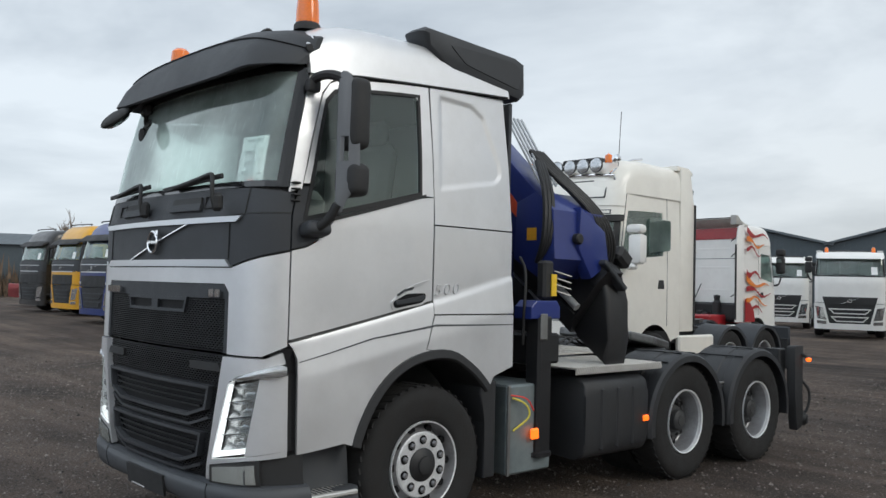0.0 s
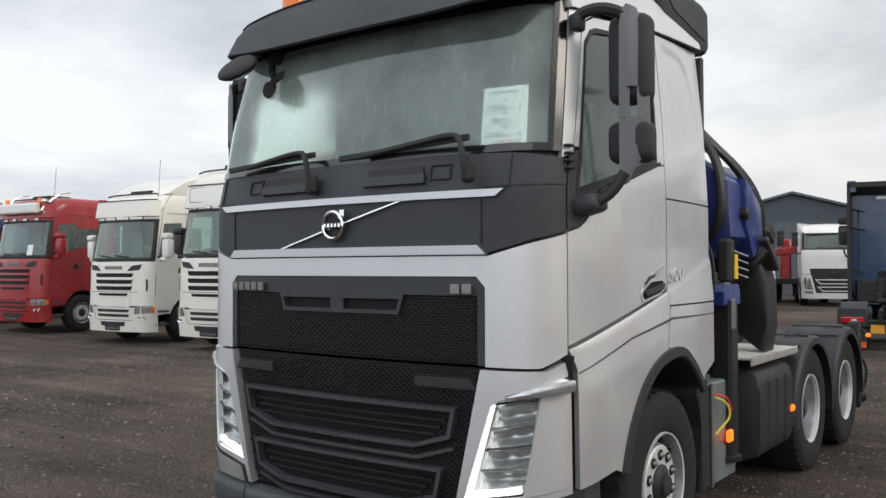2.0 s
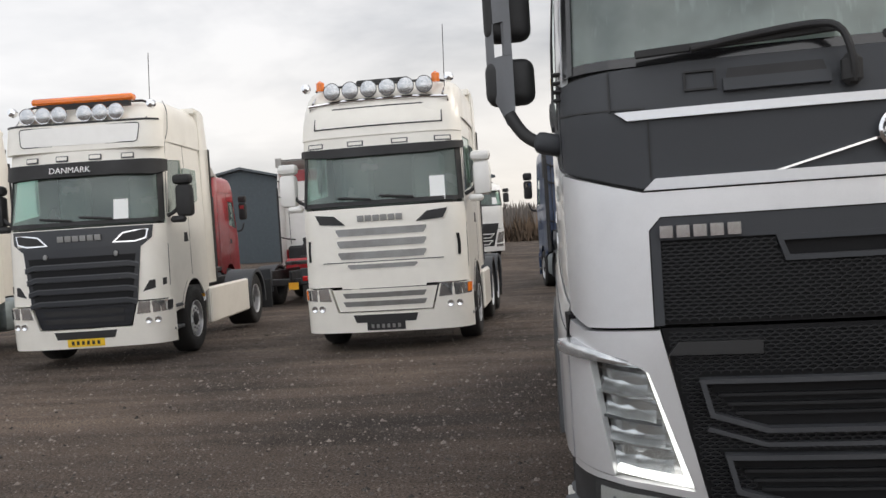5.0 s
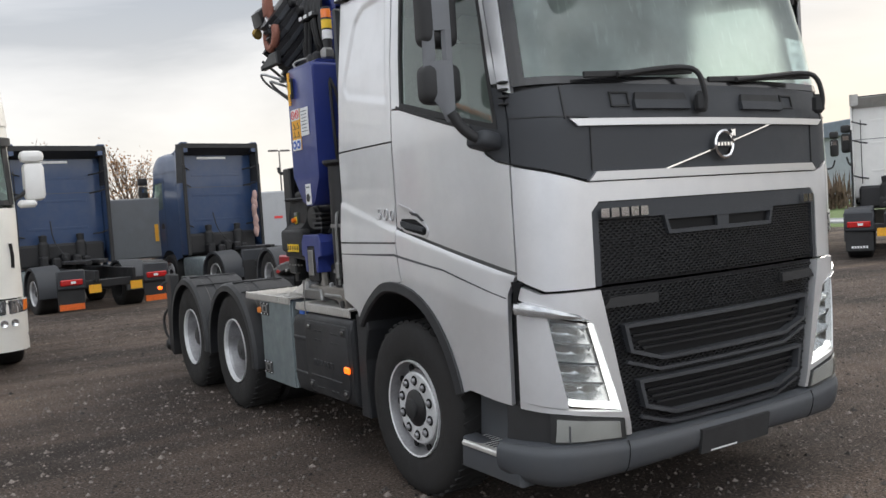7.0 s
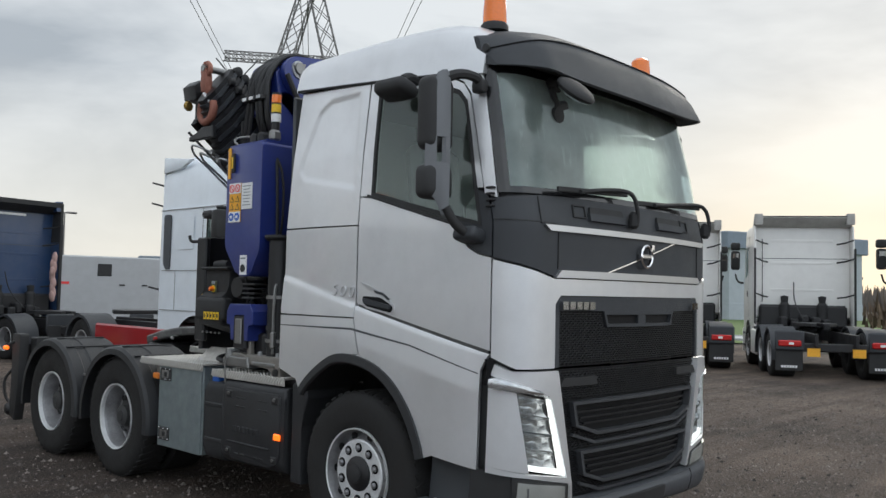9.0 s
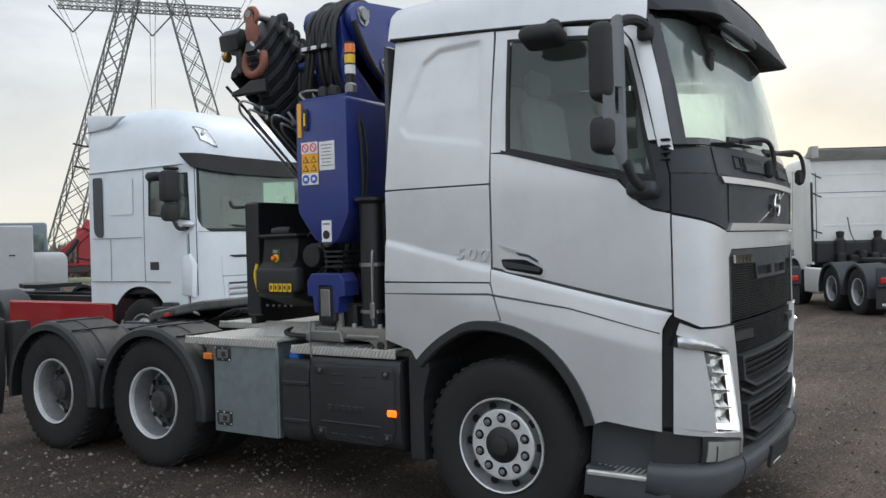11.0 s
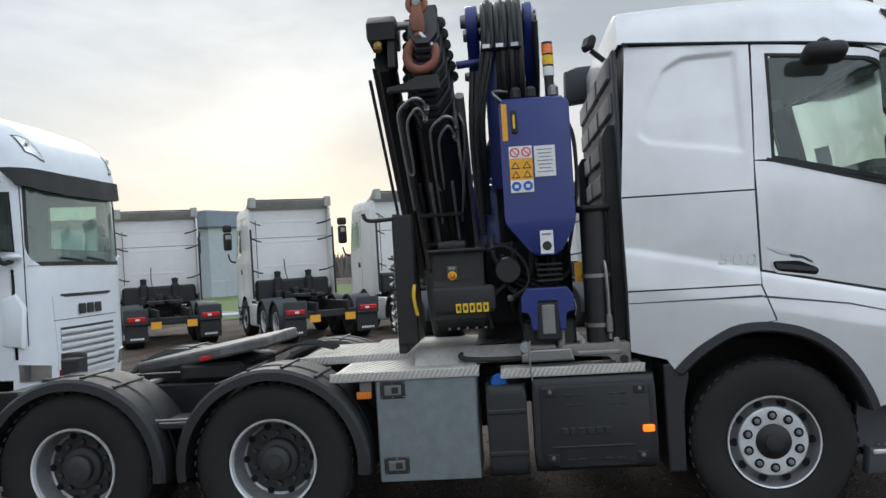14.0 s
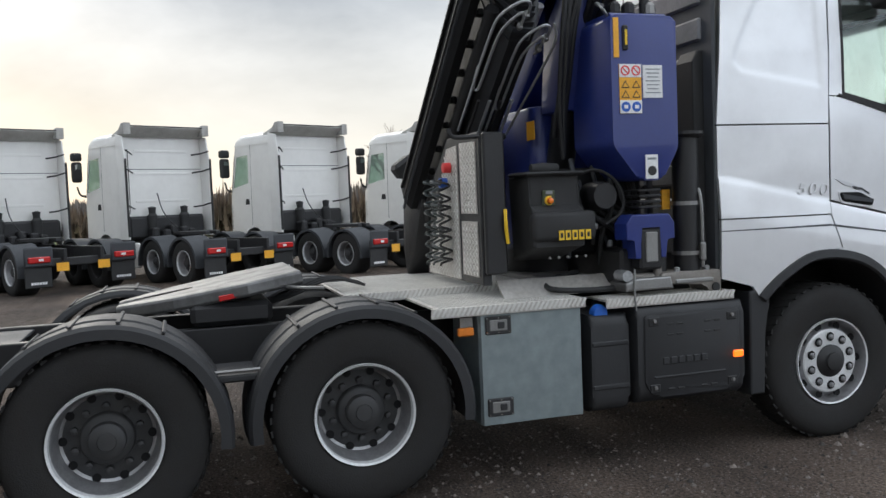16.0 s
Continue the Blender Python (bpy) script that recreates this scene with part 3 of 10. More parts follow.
# diagonal bar and round badge
part("badge_bar", panel(FH, [(-0.425, 1.835), (-0.395, 1.835), (0.43, 2.055), (0.40, 2.055)], 0.012, 0.02, 0.1), CHROME, cab, "slanting chrome bar")
badge = part("badge", lathe([(0.075, -0.012), (0.078, -0.03), (0.068, -0.036), (0.060, -0.03), (0.058, -0.012)], (0, 0.0, 1.95), "y", 32, closed=True), CHROME, cab, "round chrome badge ring", True)
part("badge_arrow", prism([(0.040, 1.992), (0.052, 1.980), (0.072, 2.000), (0.084, 1.990), (0.086, 2.028), (0.048, 2.026), (0.060, 2.014)], -0.034, -0.015, "y"), CHROME, badge)
part("badge_plate", box((0, -0.02, 1.95), (0.15, 0.02, 0.034), 0.006), PLASTIC, badge)
for k in range(5):
    part("badge_mark", box((-0.05 + 0.025 * k, -0.032, 1.95), (0.015, 0.004, 0.018)), CHROME, badge)


def mesh_lattice(u0, u1, z0, z1, keep, du=0.036, dz=0.0135, bar=0.0055, off=-0.014):
    """Honeycomb mesh: zigzag bars over a stretch of the skin; keep(u, z) says where it is open."""
    bm = bmesh.new()
    rows = int((z1 - z0) / dz)
    cols = int((u1 - u0) / du)

    def bar_at(a, b):
        if not (keep(*a) and keep(*b)):
            return
        pa, pb = FH.at(*a), FH.at(*b)
        n = FH.normal(*a)
        d = (pb - pa)
        w = d.cross(n).normalized() * bar / 2
        vs = [bm.verts.new(p + n * o + w * k) for p, o, k in ((pa, off, 1), (pb, off, 1), (pb, off, -1), (pa, off, -1), (pa, off - 0.02, 1), (pb, off - 0.02, 1), (pb, off - 0.02, -1), (pa, off - 0.02, -1))]
        for f in ((0, 1, 2, 3), (0, 4, 5, 1), (3, 2, 6, 7)):
            bm.faces.new([vs[i] for i in f])

    for j in range(rows):
        z = z0 + j * dz
        for i in range(cols + 1):
            u = u0 + i * du + (du / 2 if j % 2 else 0)
            bar_at((u - du / 2, z), (u, z + dz * 0.36))
            bar_at((u, z + dz * 0.36), (u + du / 2, z))
            bar_at((u - du / 2, z), (u - du / 2, z - dz * 0.64))
    return bm


# upper grille: frame, mesh, slot
grille = part("grille", panel(FH, [(-0.875, 1.28), (0.875, 1.28), (0.875, 1.64), (0.835, 1.68), (-0.835, 1.68), (-0.875, 1.64)], -0.024, 0.02, 0.12), GRILLEBLACK, cab, "black mesh grille")
fr = [(-0.88, 1.278), (-0.845, 1.278), (-0.845, 1.60), (0.845, 1.60), (0.845, 1.278), (0.88, 1.278), (0.88, 1.64), (0.84, 1.685), (-0.84, 1.685), (-0.88, 1.64)]
part("grille_frame", panel(FH, fr, -0.004, 0.03, 0.08), PLASTIC, grille, "", True)
in_slot = lambda u, z: abs(u) < 0.435 - (1.60 - z) * 0.35 and 1.50 < z < 1.60
part("mesh", mesh_lattice(-0.845, 0.845, 1.30, 1.60, lambda u, z: abs(u) < 0.85 and 1.275 < z < 1.605 and not in_slot(u, z)), MESHBLACK, grille)
slot = [(-0.43, 1.592), (-0.40, 1.51), (0.40, 1.51), (0.43, 1.592)]
bm = panel(FH, [(-0.435, 1.60), (0.435, 1.60), (0.41, 1.578), (-0.41, 1.578)], 0.0, 0.04, 0.2)
panel(FH, [(-0.405, 1.503), (-0.39, 1.523), (0.39, 1.523), (0.405, 1.503)], 0.0, 0.04, 0.2, bm=bm)
for s in (1, -1):
    panel(FH, [(0.39, 1.523), (0.405, 1.503), (0.435, 1.60), (0.41, 1.578)], 0.0, 0.04, 0.2, sign=s, bm=bm)
panel(FH, [(-0.045, 1.523), (0.045, 1.523), (0.045, 1.578), (-0.045, 1.578)], -0.004, 0.04, 0.2, bm=bm)
part("air_slot", bm, PLASTIC, grille, "grey framed air slot")


def bars(n, width, height, m, parent, material, gap=0.25, depth=0.006, name="name_bar"):
    """Plain blocks in the place of a name."""
    w = width / n
    for i in range(n):
        ob = part(name, box((0, 0, 0), (w * (1 - gap), depth, height), depth * 0.3), material, parent)
        ob.matrix_local = m @ Matrix.Translation((-width / 2 + w * (i + 0.5), 0, 0))


for u0, n, w in ((-0.845, 5, 0.060), (0.715, 2, 0.062)):
    for k in range(n):
        u = u0 + w * k
        part("name_bar", panel(FH, [(u, 1.61), (u + w * 0.78, 1.61), (u + w * 0.78, 1.655), (u, 1.655)], 0.024, 0.012, 0.2), CHROME, grille)

# lower grille with two louvred openings
low = [(-0.86, 1.265), (0.86, 1.265), (0.70, 0.50), (-0.70, 0.50)]
lower = part("lower_grille", panel(FH, low, -0.032, 0.02, 0.15), GRILLEBLACK, cab, "black lower grille with two louvred openings")


def in_low(u, z):
    lim = 0.86 - (1.265 - z) * 0.21
    for za, zb, ha, hb in ((0.865, 1.085, 0.52, 0.735), (0.58, 0.80, 0.47, 0.66)):
        if za < z < zb and abs(u) < ha + (hb - ha) * (z - za) / (zb - za):
            return False
    return abs(u) < lim - 0.01 and 0.50 < z < 1.265


part("mesh", mesh_lattice(-0.85, 0.85, 0.53, 1.26, in_low, off=-0.02), MESHBLACK, lower)
for zt, hw in ((1.075, 0.735), (0.785, 0.655)):
    o = [(-hw, zt), (hw, zt), (hw - 0.035, zt - 0.145), (hw - 0.235, zt - 0.205), (-hw + 0.235, zt - 0.205), (-hw + 0.035, zt - 0.145)]
    i = [(-hw + 0.026, zt - 0.018), (hw - 0.026, zt - 0.018), (hw - 0.052, zt - 0.130), (hw - 0.243, zt - 0.187), (-hw + 0.243, zt - 0.187), (-hw + 0.052, zt - 0.130)]
    bm = bmesh.new()
    for k in range(6):
        panel(FH, [o[k], o[(k + 1) % 6], i[(k + 1) % 6], i[k]], 0.016, 0.06, 0.2, bm=bm)
    part("louvre_frame", bm, FRAMEGREY, lower, "dark grey louvre frame")
    for k in range(3):
        z = zt - 0.06 - 0.035 * k
        part("louvre", panel(FH, [(-hw + 0.07 + 0.03 * k, z), (hw - 0.07 - 0.03 * k, z), (hw - 0.07 - 0.03 * k, z - 0.012), (-hw + 0.07 + 0.03 * k, z - 0.012)], -0.01, 0.05, 0.2), MESHBLACK, lower)
    part("lip", panel(FH, [(-hw + 0.02, zt - 0.20), (-hw + 0.23, zt - 0.262), (hw - 0.23, zt - 0.262), (hw - 0.02, zt - 0.20), (hw - 0.03, zt - 0.185), (hw - 0.235, zt - 0.245), (-hw + 0.235, zt - 0.245), (-hw + 0.03, zt - 0.185)], 0.0, 0.03, 0.2), FRAMEGREY, lower)
for s in (1, -1):
    part("step_pocket", panel(FH, [(0.50, 1.165), (0.84, 1.165), (0.80, 1.215), (0.50, 1.215)], 0.0, 0.05, 0.15, sign=s), BLACK, lower)

# bumper, headlamps
for s in (1, -1):
    frame_poly = [(0.865, 1.262), (1.17, 1.262), (1.285, 1.305), (1.285, 1.235), (1.0, 1.155), (0.915, 1.10), (0.765, 0.645), (1.30, 0.735), (1.30, 0.70), (1.07, 0.675), (0.752, 0.612), (0.735, 0.52), (0.70, 0.52)]
    surround = part("bumper_side", panel(FH, frame_poly, 0.012, 0.05, 0.06, sign=s), SILVER, cab, "silver headlamp surround", True)
    part("bumper_cheek", panel(FH, [(1.145, 1.145), (1.30, 1.19), (1.30, 0.735), (1.06, 0.70)], 0.012, 0.04, 0.06, sign=s), SILVER, surround, "", True)
    lamp = part("headlamp", panel(FH, [(0.90, 1.09), (1.15, 1.14), (1.07, 0.71), (0.77, 0.65)], -0.06, 0.02, 0.08, sign=s), LAMPGREY, surround, "headlamp with a lit daylight strip")
    part("daylight_strip", panel(FH, [(0.905, 1.095), (0.924, 1.10), (0.804, 0.694), (1.052, 0.742), (1.055, 0.714), (0.772, 0.655)], 0.0, 0.03, 0.06, sign=s), DRL, lamp, "lit white strip")
    for k in range(4):
        zt = 1.10 - 0.098 * k
        ua, ub = 0.925 - 0.028 * k, 1.145 - 0.018 * k
        bm = bmesh.new()
        grid = []
        for j in range(5):
            f = j / 4
            depth = -0.012 - 0.05 * math.sin(math.pi * min(1, f * 1.15)) ** 0.7
            row = []
            for i in range(7):
                u = ua + (ub - ua) * i / 6
                z = zt - 0.092 * f + 0.035 * i / 6 - 0.01
                row.append(bm.verts.new(FH.at(s * u, z) + FH.normal(s * u, z) * (depth - 0.012 * math.sin(math.pi * i / 3) ** 2)))
            grid.append(row)
        for ra, rb in zip(grid, grid[1:]):
            for i in range(6):
                bm.faces.new((ra[i], ra[i + 1], rb[i + 1], rb[i]))
        part("reflector", bm, LAMPGREY, lamp, "", True, 60)
        if k < 3:
            zz = zt - 0.094
            part("lamp_rib", panel(FH, [(ua - 0.02, zz - 0.01), (ub, zz + 0.03), (ub, zz + 0.022), (ua - 0.02, zz - 0.018)], -0.008, 0.03, 0.1, sign=s), PLASTIC_G if k == 1 else LAMPGREY, lamp)
    part("lens", panel(FH, [(0.90, 1.10), (1.15, 1.15), (1.07, 0.70), (0.765, 0.645)], 0.006, 0, 0.08, sign=s), LENS, lamp, "clear lens", True)
    brow = bmesh.new()
    rings = []
    for i in range(9):
        f = i / 8
        u, za, zb = 0.935 + 0.345 * f, 1.128 + 0.10 * min(1, f * 1.15) ** 0.8, 1.112 + 0.055 * f
        za = max(za, zb + 0.012)
        out = 0.018 + 0.052 * sstep(0.35, 1.0, f)
        rings.append([brow.verts.new(FH.at(s * u, z) + FH.normal(s * u, z) * d) for z, d in ((za, -0.01), (za - 0.006, out - 0.008), ((za + zb) / 2, out), (zb + 0.006, out - 0.008), (zb, -0.01))])
    for ra, rb in zip(rings, rings[1:]):
        for i in range(4):
            brow.faces.new((ra[i], ra[i + 1], rb[i + 1], rb[i]))
    brow.faces.new(rings[0])
    brow.faces.new(rings[-1])
    part("indicator", brow, LAMPGREY, lamp, "clear indicator strip", True, 40)
    part("corner_gap", panel(FH, [(1.262, 1.318), (1.322, 1.325), (1.305, 1.25), (1.325, 1.18), (1.304, 1.18), (1.285, 1.25)], 0.018, 0.03, 0.06, sign=s), GRILLEBLACK, lamp)
    part("indicator_line", panel(FH, [(0.99, 1.142), (1.15, 1.176), (1.15, 1.169), (0.99, 1.135)], 0.026, 0.012, 0.1, sign=s), REFLECTOR, lamp)
    part("indicator_end", panel(FH, [(1.275, 1.225), (1.30, 1.23), (1.30, 1.17), (1.275, 1.165)], 0.016, 0.03, 0.07, sign=s), BLACK, lamp)
    fog = part("fog_lamp", panel(FH, [(0.752, 0.61), (1.07, 0.67), (1.15, 0.68), (1.15, 0.535), (1.075, 0.535), (0.737, 0.505)], 0.012, 0.03, 0.1, sign=s), BLACK, surround, "clear fog lamp in a black frame")
    part("fog_glass", panel(FH, [(0.785, 0.603), (1.12, 0.655), (1.125, 0.545), (0.77, 0.518)], 0.018, 0.02, 0.04, sign=s), FOGGLASS, fog, "bright reflector", True)
    for u in (1.06,):
        part("fog_rib", panel(FH, [(u, 0.62), (u + 0.008, 0.621), (u + 0.004, 0.535), (u - 0.004, 0.534)], 0.022, 0.006, 0.1, sign=s), PLASTIC_G, fog)
    part("lens", panel(FH, [(0.755, 0.608), (1.068, 0.664), (1.14, 0.67), (1.14, 0.542), (0.74, 0.508)], 0.027, 0, 0.1, sign=s), LENS, fog)
    part("corner_black", panel(FH, [(1.15, 0.685), (1.40, 0.71), (1.40, 0.53), (1.15, 0.535)], -0.01, 0.03, 0.1, sign=s), BLACK, surround, "", True)
BUMP_TOP = ((0.0, 0.505), (0.70, 0.505), (1.07, 0.535), (1.42, 0.53))
BUMP_LOW = ((0.0, 0.325), (0.3, 0.325), (0.74, 0.30), (1.1, 0.282), (1.30, 0.305), (1.42, 0.345))
BUMP_OUT = ((0.0, -0.075), (0.06, -0.02), (0.16, 0.022), (0.32, 0.042), (0.55, 0.050), (0.74, 0.050), (0.86, 0.044), (0.90, 0.032), (0.97, 0.030), (1.0, -0.03))


def bumper_at(u, f, more=0.0):
    """A point of the lower bumper: f runs from its tucked-in bottom edge (0) to the ledge at its top (1)."""
    z = lerp_table(BUMP_LOW, abs(u)) + (lerp_table(BUMP_TOP, abs(u)) - lerp_table(BUMP_LOW, abs(u))) * f
    return FH.at(u, z) + FH.normal(u, z) * (lerp_table(BUMP_OUT, f) + more)


bm = bmesh.new()
rows = [[bm.verts.new(bumper_at(-1.42 + 2.84 * k / 70, f)) for f, _ in BUMP_OUT] for k in range(71)]
for a, b in zip(rows, rows[1:]):
    for k in range(len(BUMP_OUT) - 1):
        bm.faces.new((a[k], b[k], b[k + 1], a[k + 1]))
for row in (rows[0], rows[-1]):
    bm.faces.new(row)
low_bumper = part("bumper", bm, PLASTIC_G, cab, "grey plastic lower bumper with a rounded lip", True, 50)
for s in (1, -1):
    part("bumper_seam", tube([bumper_at(s * 0.738, f, 0.0005) for f in (0.08, 0.16, 0.32, 0.55, 0.74, 0.86, 0.97)], 0.003, 5, soft=0), GRILLEBLACK, low_bumper)
plate = part("number_plate", panel(FH, [(-0.27, 0.345), (0.27, 0.345), (0.27, 0.475), (-0.27, 0.475)], 0.066, 0.02, 0.2), BLACK, cab, "empty black number plate holder")
part("plate_mark", panel(FH, [(-0.2, 0.352), (0.0, 0.352), (0.0, 0.358), (-0.2, 0.358)], 0.069, 0.004, 0.2), WHITE, plate)

# windscreen, its frame and wipers
ws = [(-1.235, 2.30), (-1.0, 2.285), (-0.5, 2.295), (0.5, 2.295), (1.0, 2.285), (1.235, 2.30), (1.235, 3.02), (-1.235, 3.02)]
pane = part("windscreen", panel(FH, rounded(ws, 0.05), -0.008, 0, 0.08), GLASS_W, cab, "misted green-tinted windscreen", True)
pane.visible_shadow = False
wb = bmesh.new()
for s in (1, -1):
    panel(FH, [(1.17, 2.27), (1.245, 2.27), (1.245, 3.05), (1.17, 3.05)], -0.003, 0.02, 0.06, sign=s, bm=wb)
panel(FH, [(-1.17, 2.985), (1.17, 2.985), (1.17, 3.05), (-1.17, 3.05)], -0.003, 0.02, 0.1, bm=wb)
panel(FH, [(-1.24, 2.268), (1.24, 2.268), (1.24, 2.305), (-1.24, 2.305)], -0.003, 0.02, 0.1, bm=wb)
part("windscreen_surround", wb, GLOSSBLACK, cab, "black windscreen edge")
for px, tip in ((-0.155, -0.90), (0.845, -0.02)):
    w = part("wiper", tube([(px, -0.035, 2.13), (px, -0.055, 2.20), (px - 0.03, -0.04, 2.33), (px - 0.12, -0.005, 2.352), (px - 0.35, 0.015, 2.33), (tip + 0.2, 0.02, 2.30)], 0.014, 8), BLACK, cab, "black wiper arm", True)
    part("blade", beam((px - 0.02, 0.02, 2.335), (tip, 0.045, 2.30), 0.018, 0.03, bevel=0.004), BLACK, w)
    part("wiper_base", box((px, -0.02, 2.172), (0.07, 0.06, 0.11), 0.02), BLACK, w)
for cx in (-0.42, 0.36):
    part("wiper_pocket", panel(FH, [(cx - 0.17, 2.15), (cx + 0.2, 2.15), (cx + 0.18, 2.22), (cx - 0.15, 2.22)], 0.012, 0.04, 0.2), BLACK, cab, "", True)
    part("pocket_lip", panel(FH, [(cx - 0.17, 2.135), (cx + 0.2, 2.135), (cx + 0.2, 2.18), (cx - 0.17, 2.18)], 0.02, 0.03, 0.2), PLASTIC, cab)
for cx in (-0.67, 0.64):
    bm = bmesh.new()
    for q in ([(cx - 0.055, 2.15), (cx + 0.055, 2.15), (cx + 0.055, 2.158), (cx - 0.055, 2.158)], [(cx - 0.055, 2.218), (cx + 0.055, 2.218), (cx + 0.055, 2.226), (cx - 0.055, 2.226)],
              [(cx - 0.058, 2.15), (cx - 0.05, 2.15), (cx - 0.05, 2.226), (cx - 0.058, 2.226)], [(cx + 0.05, 2.15), (cx + 0.058, 2.15), (cx + 0.058, 2.226), (cx + 0.05, 2.226)]):
        panel(FH, q, 0.006, 0.012, 0.2, bm=bm)
    part("washer_flap", bm, BLACK, cab)

# sheet of paper behind the windscreen
sheet = thing("paper_sign", "white paper sales sheet behind the windscreen", "paper")
inner = lambda u, z: FH.at(u, z) - FH.normal(u, z) * 0.02
part("sheet", panel(FH, [(0.835, 2.30), (1.07, 2.30), (1.065, 2.585), (0.83, 2.585)], -0.018, 0.002, 0.1), PAPER, sheet)
for txt, z, sz in (("8795-153", 2.482, 0.042), ("500 6x4", 2.42, 0.042), ("03-02-2016", 2.355, 0.038)):
    p = FH.at(0.95, z) + Vector((0, -0.012, 0)) + FH.normal(0.95, z) * 0.0
    d = FH.normal(0.95, z)
    m = Matrix.Translation(FH.at(0.95, z) - d * 0.0165) @ pose(0, 0, 0, 78, 0, 13)
    letters(txt, sz, m, INK, sheet, "print", 0.0004)
for z, wd in ((2.555, 0.13), (2.515, 0.03), (2.452, 0.035), (2.388, 0.035)):
    part("print_bar", panel(FH, [(0.95 - wd / 2, z), (0.95 + wd / 2, z), (0.95 + wd / 2, z + 0.007), (0.95 - wd / 2, z + 0.007)], -0.0165, 0.001, 0.2), INK, sheet)
for u, mm in ((0.92, INK), (0.95, REDINK), (0.985, REDINK), (1.02, INK)):
    part("print_bar", panel(FH, [(u - 0.008, 2.308), (u + 0.008, 2.308), (u + 0.008, 2.325), (u - 0.008, 2.325)], -0.0165, 0.001, 0.2), mm, sheet)

# sides of the cab
U = lambda y: y + FH.u1 - FH.y1
ARCH = ((30, 0.755), (49, 0.748), (62, 0.750), (76, 0.768), (96, 0.752), (110, 0.745), (122, 0.733), (135, 0.714), (150, 0.696), (172, 0.684))


def arch(dr, a0, a1, n=16):
    """The wheel opening: rounder at its back, drawn in at its front."""
    return [(U(1.385 + (lerp_table(ARCH, a) + dr) * math.cos(radians(a))), 0.53 + (lerp_table(ARCH, a) + dr) * math.sin(radians(a))) for a in (a0 + (a1 - a0) * i / n for i in range(n + 1))]



for s in (1, -1):
    door = part("door", panel(FH, [(1.305, 1.372), (1.305, 1.893), (1.40, 1.915), (1.47, 1.955), (1.54, 2.03), (1.60, 2.10), (U(1.25), 2.285), (U(1.376), 2.30), (U(1.376), 1.612)], 0, 0.025, 0.045, 0.04, sign=s), SILVER, cab, "silver painted cab door", True)
    top = [(U(1.376), 2.306), (U(1.34), 3.048), (U(0.57) - 0.1, 2.972), (U(0.50) - 0.12, 2.935), (1.36, 2.86), (1.335, 2.30), (1.375, 2.30), (1.40, 2.82), (1.455, 2.885), (U(0.57) - 0.08, 2.905), (U(1.22), 2.965), (U(1.245), 2.94), (U(1.255), 2.306)]
    part("door_frame", panel(FH, top, 0, 0.03, 0.06, sign=s), SILVER, door, "", True)
    black_wedge = [(1.305, 1.905), (1.40, 1.928), (1.465, 1.965), (1.53, 2.035), (1.595, 2.108), (1.595, 2.13), (1.40, 2.085), (1.40, 2.295), (1.305, 2.26)]
    part("mirror_foot", panel(FH, black_wedge, -0.002, 0.03, 0.06, sign=s), PLASTIC, door, "dark plastic mirror foot", True)
    part("pillar_trim", panel(FH, [(1.25, 2.238), (1.328, 2.262), (1.348, 2.87), (1.40, 2.95), (U(0.57) - 0.1, 2.985), (U(0.57) - 0.1, 3.06), (1.25, 3.06)], 0.002, 0.03, 0.05, sign=s), SILVER, cab, "silver windscreen pillar", True)
    part("pillar_backing", panel(FH, [(1.235, 2.20), (1.39, 2.10), (1.39, 2.80), (1.44, 2.92), (1.235, 2.98)], -0.034, 0.01, 0.08, sign=s), BLACK, cab)
    win = part("side_window", panel(FH, rounded([(1.385, 2.09), (U(1.262), 2.31), (U(1.252), 2.975), (U(0.57) - 0.08, 2.91), (1.45, 2.89), (1.395, 2.82)], 0.03), -0.012, 0, 0.08, sign=s), GLASS_S, door, "tinted side window", True)
    win.visible_shadow = False
    seal = bmesh.new()
    ring_o = [(1.375, 2.075), (U(1.272), 2.295), (U(1.262), 2.985), (U(0.57) - 0.09, 2.92), (1.44, 2.90), (1.385, 2.83)]
    ring_i = [(1.40, 2.105), (U(1.25), 2.325), (U(1.24), 2.962), (U(0.57) - 0.06, 2.898), (1.46, 2.875), (1.41, 2.81)]
    for k in range(6):
        panel(FH, [ring_o[k], ring_o[(k + 1) % 6], ring_i[(k + 1) % 6], ring_i[k]], 0.001, 0.02, 0.1, sign=s, bm=seal)
    part("window_seal", seal, BLACK, door)
    part("window_ledge", panel(FH, [(1.58, 2.088), (U(1.30), 2.297), (U(1.30), 2.315), (1.58, 2.112)], 0.010, 0.03, 0.1, sign=s), BLACK, door)
    # handle: a recess with a grip
    hp = [(U(1.318), 1.66), (U(1.15), 1.655), (U(1.03), 1.60), (U(1.045), 1.558), (U(1.29), 1.598)]
    rim = [(U(1.328), 1.672), (U(1.15), 1.668), (U(1.015), 1.606), (U(1.03), 1.543), (U(1.30), 1.584)]
    handle = part("door_handle", panel(FH, rounded(rim, 0.03, 5), 0.006, 0.014, 0.06, sign=s), SILVER, door, "recessed door handle in a silver rim", True)
    part("recess", panel(FH, rounded(hp, 0.028, 5), 0.0085, 0.012, 0.08, sign=s), GRILLEBLACK, handle, "dark handle recess")
    part("grip", panel(FH, rounded([(U(1.30), 1.648), (U(1.045), 1.606), (U(1.05), 1.582), (U(1.29), 1.612)], 0.01), 0.024, 0.02, 0.1, sign=s), PLASTIC, handle, "", True)
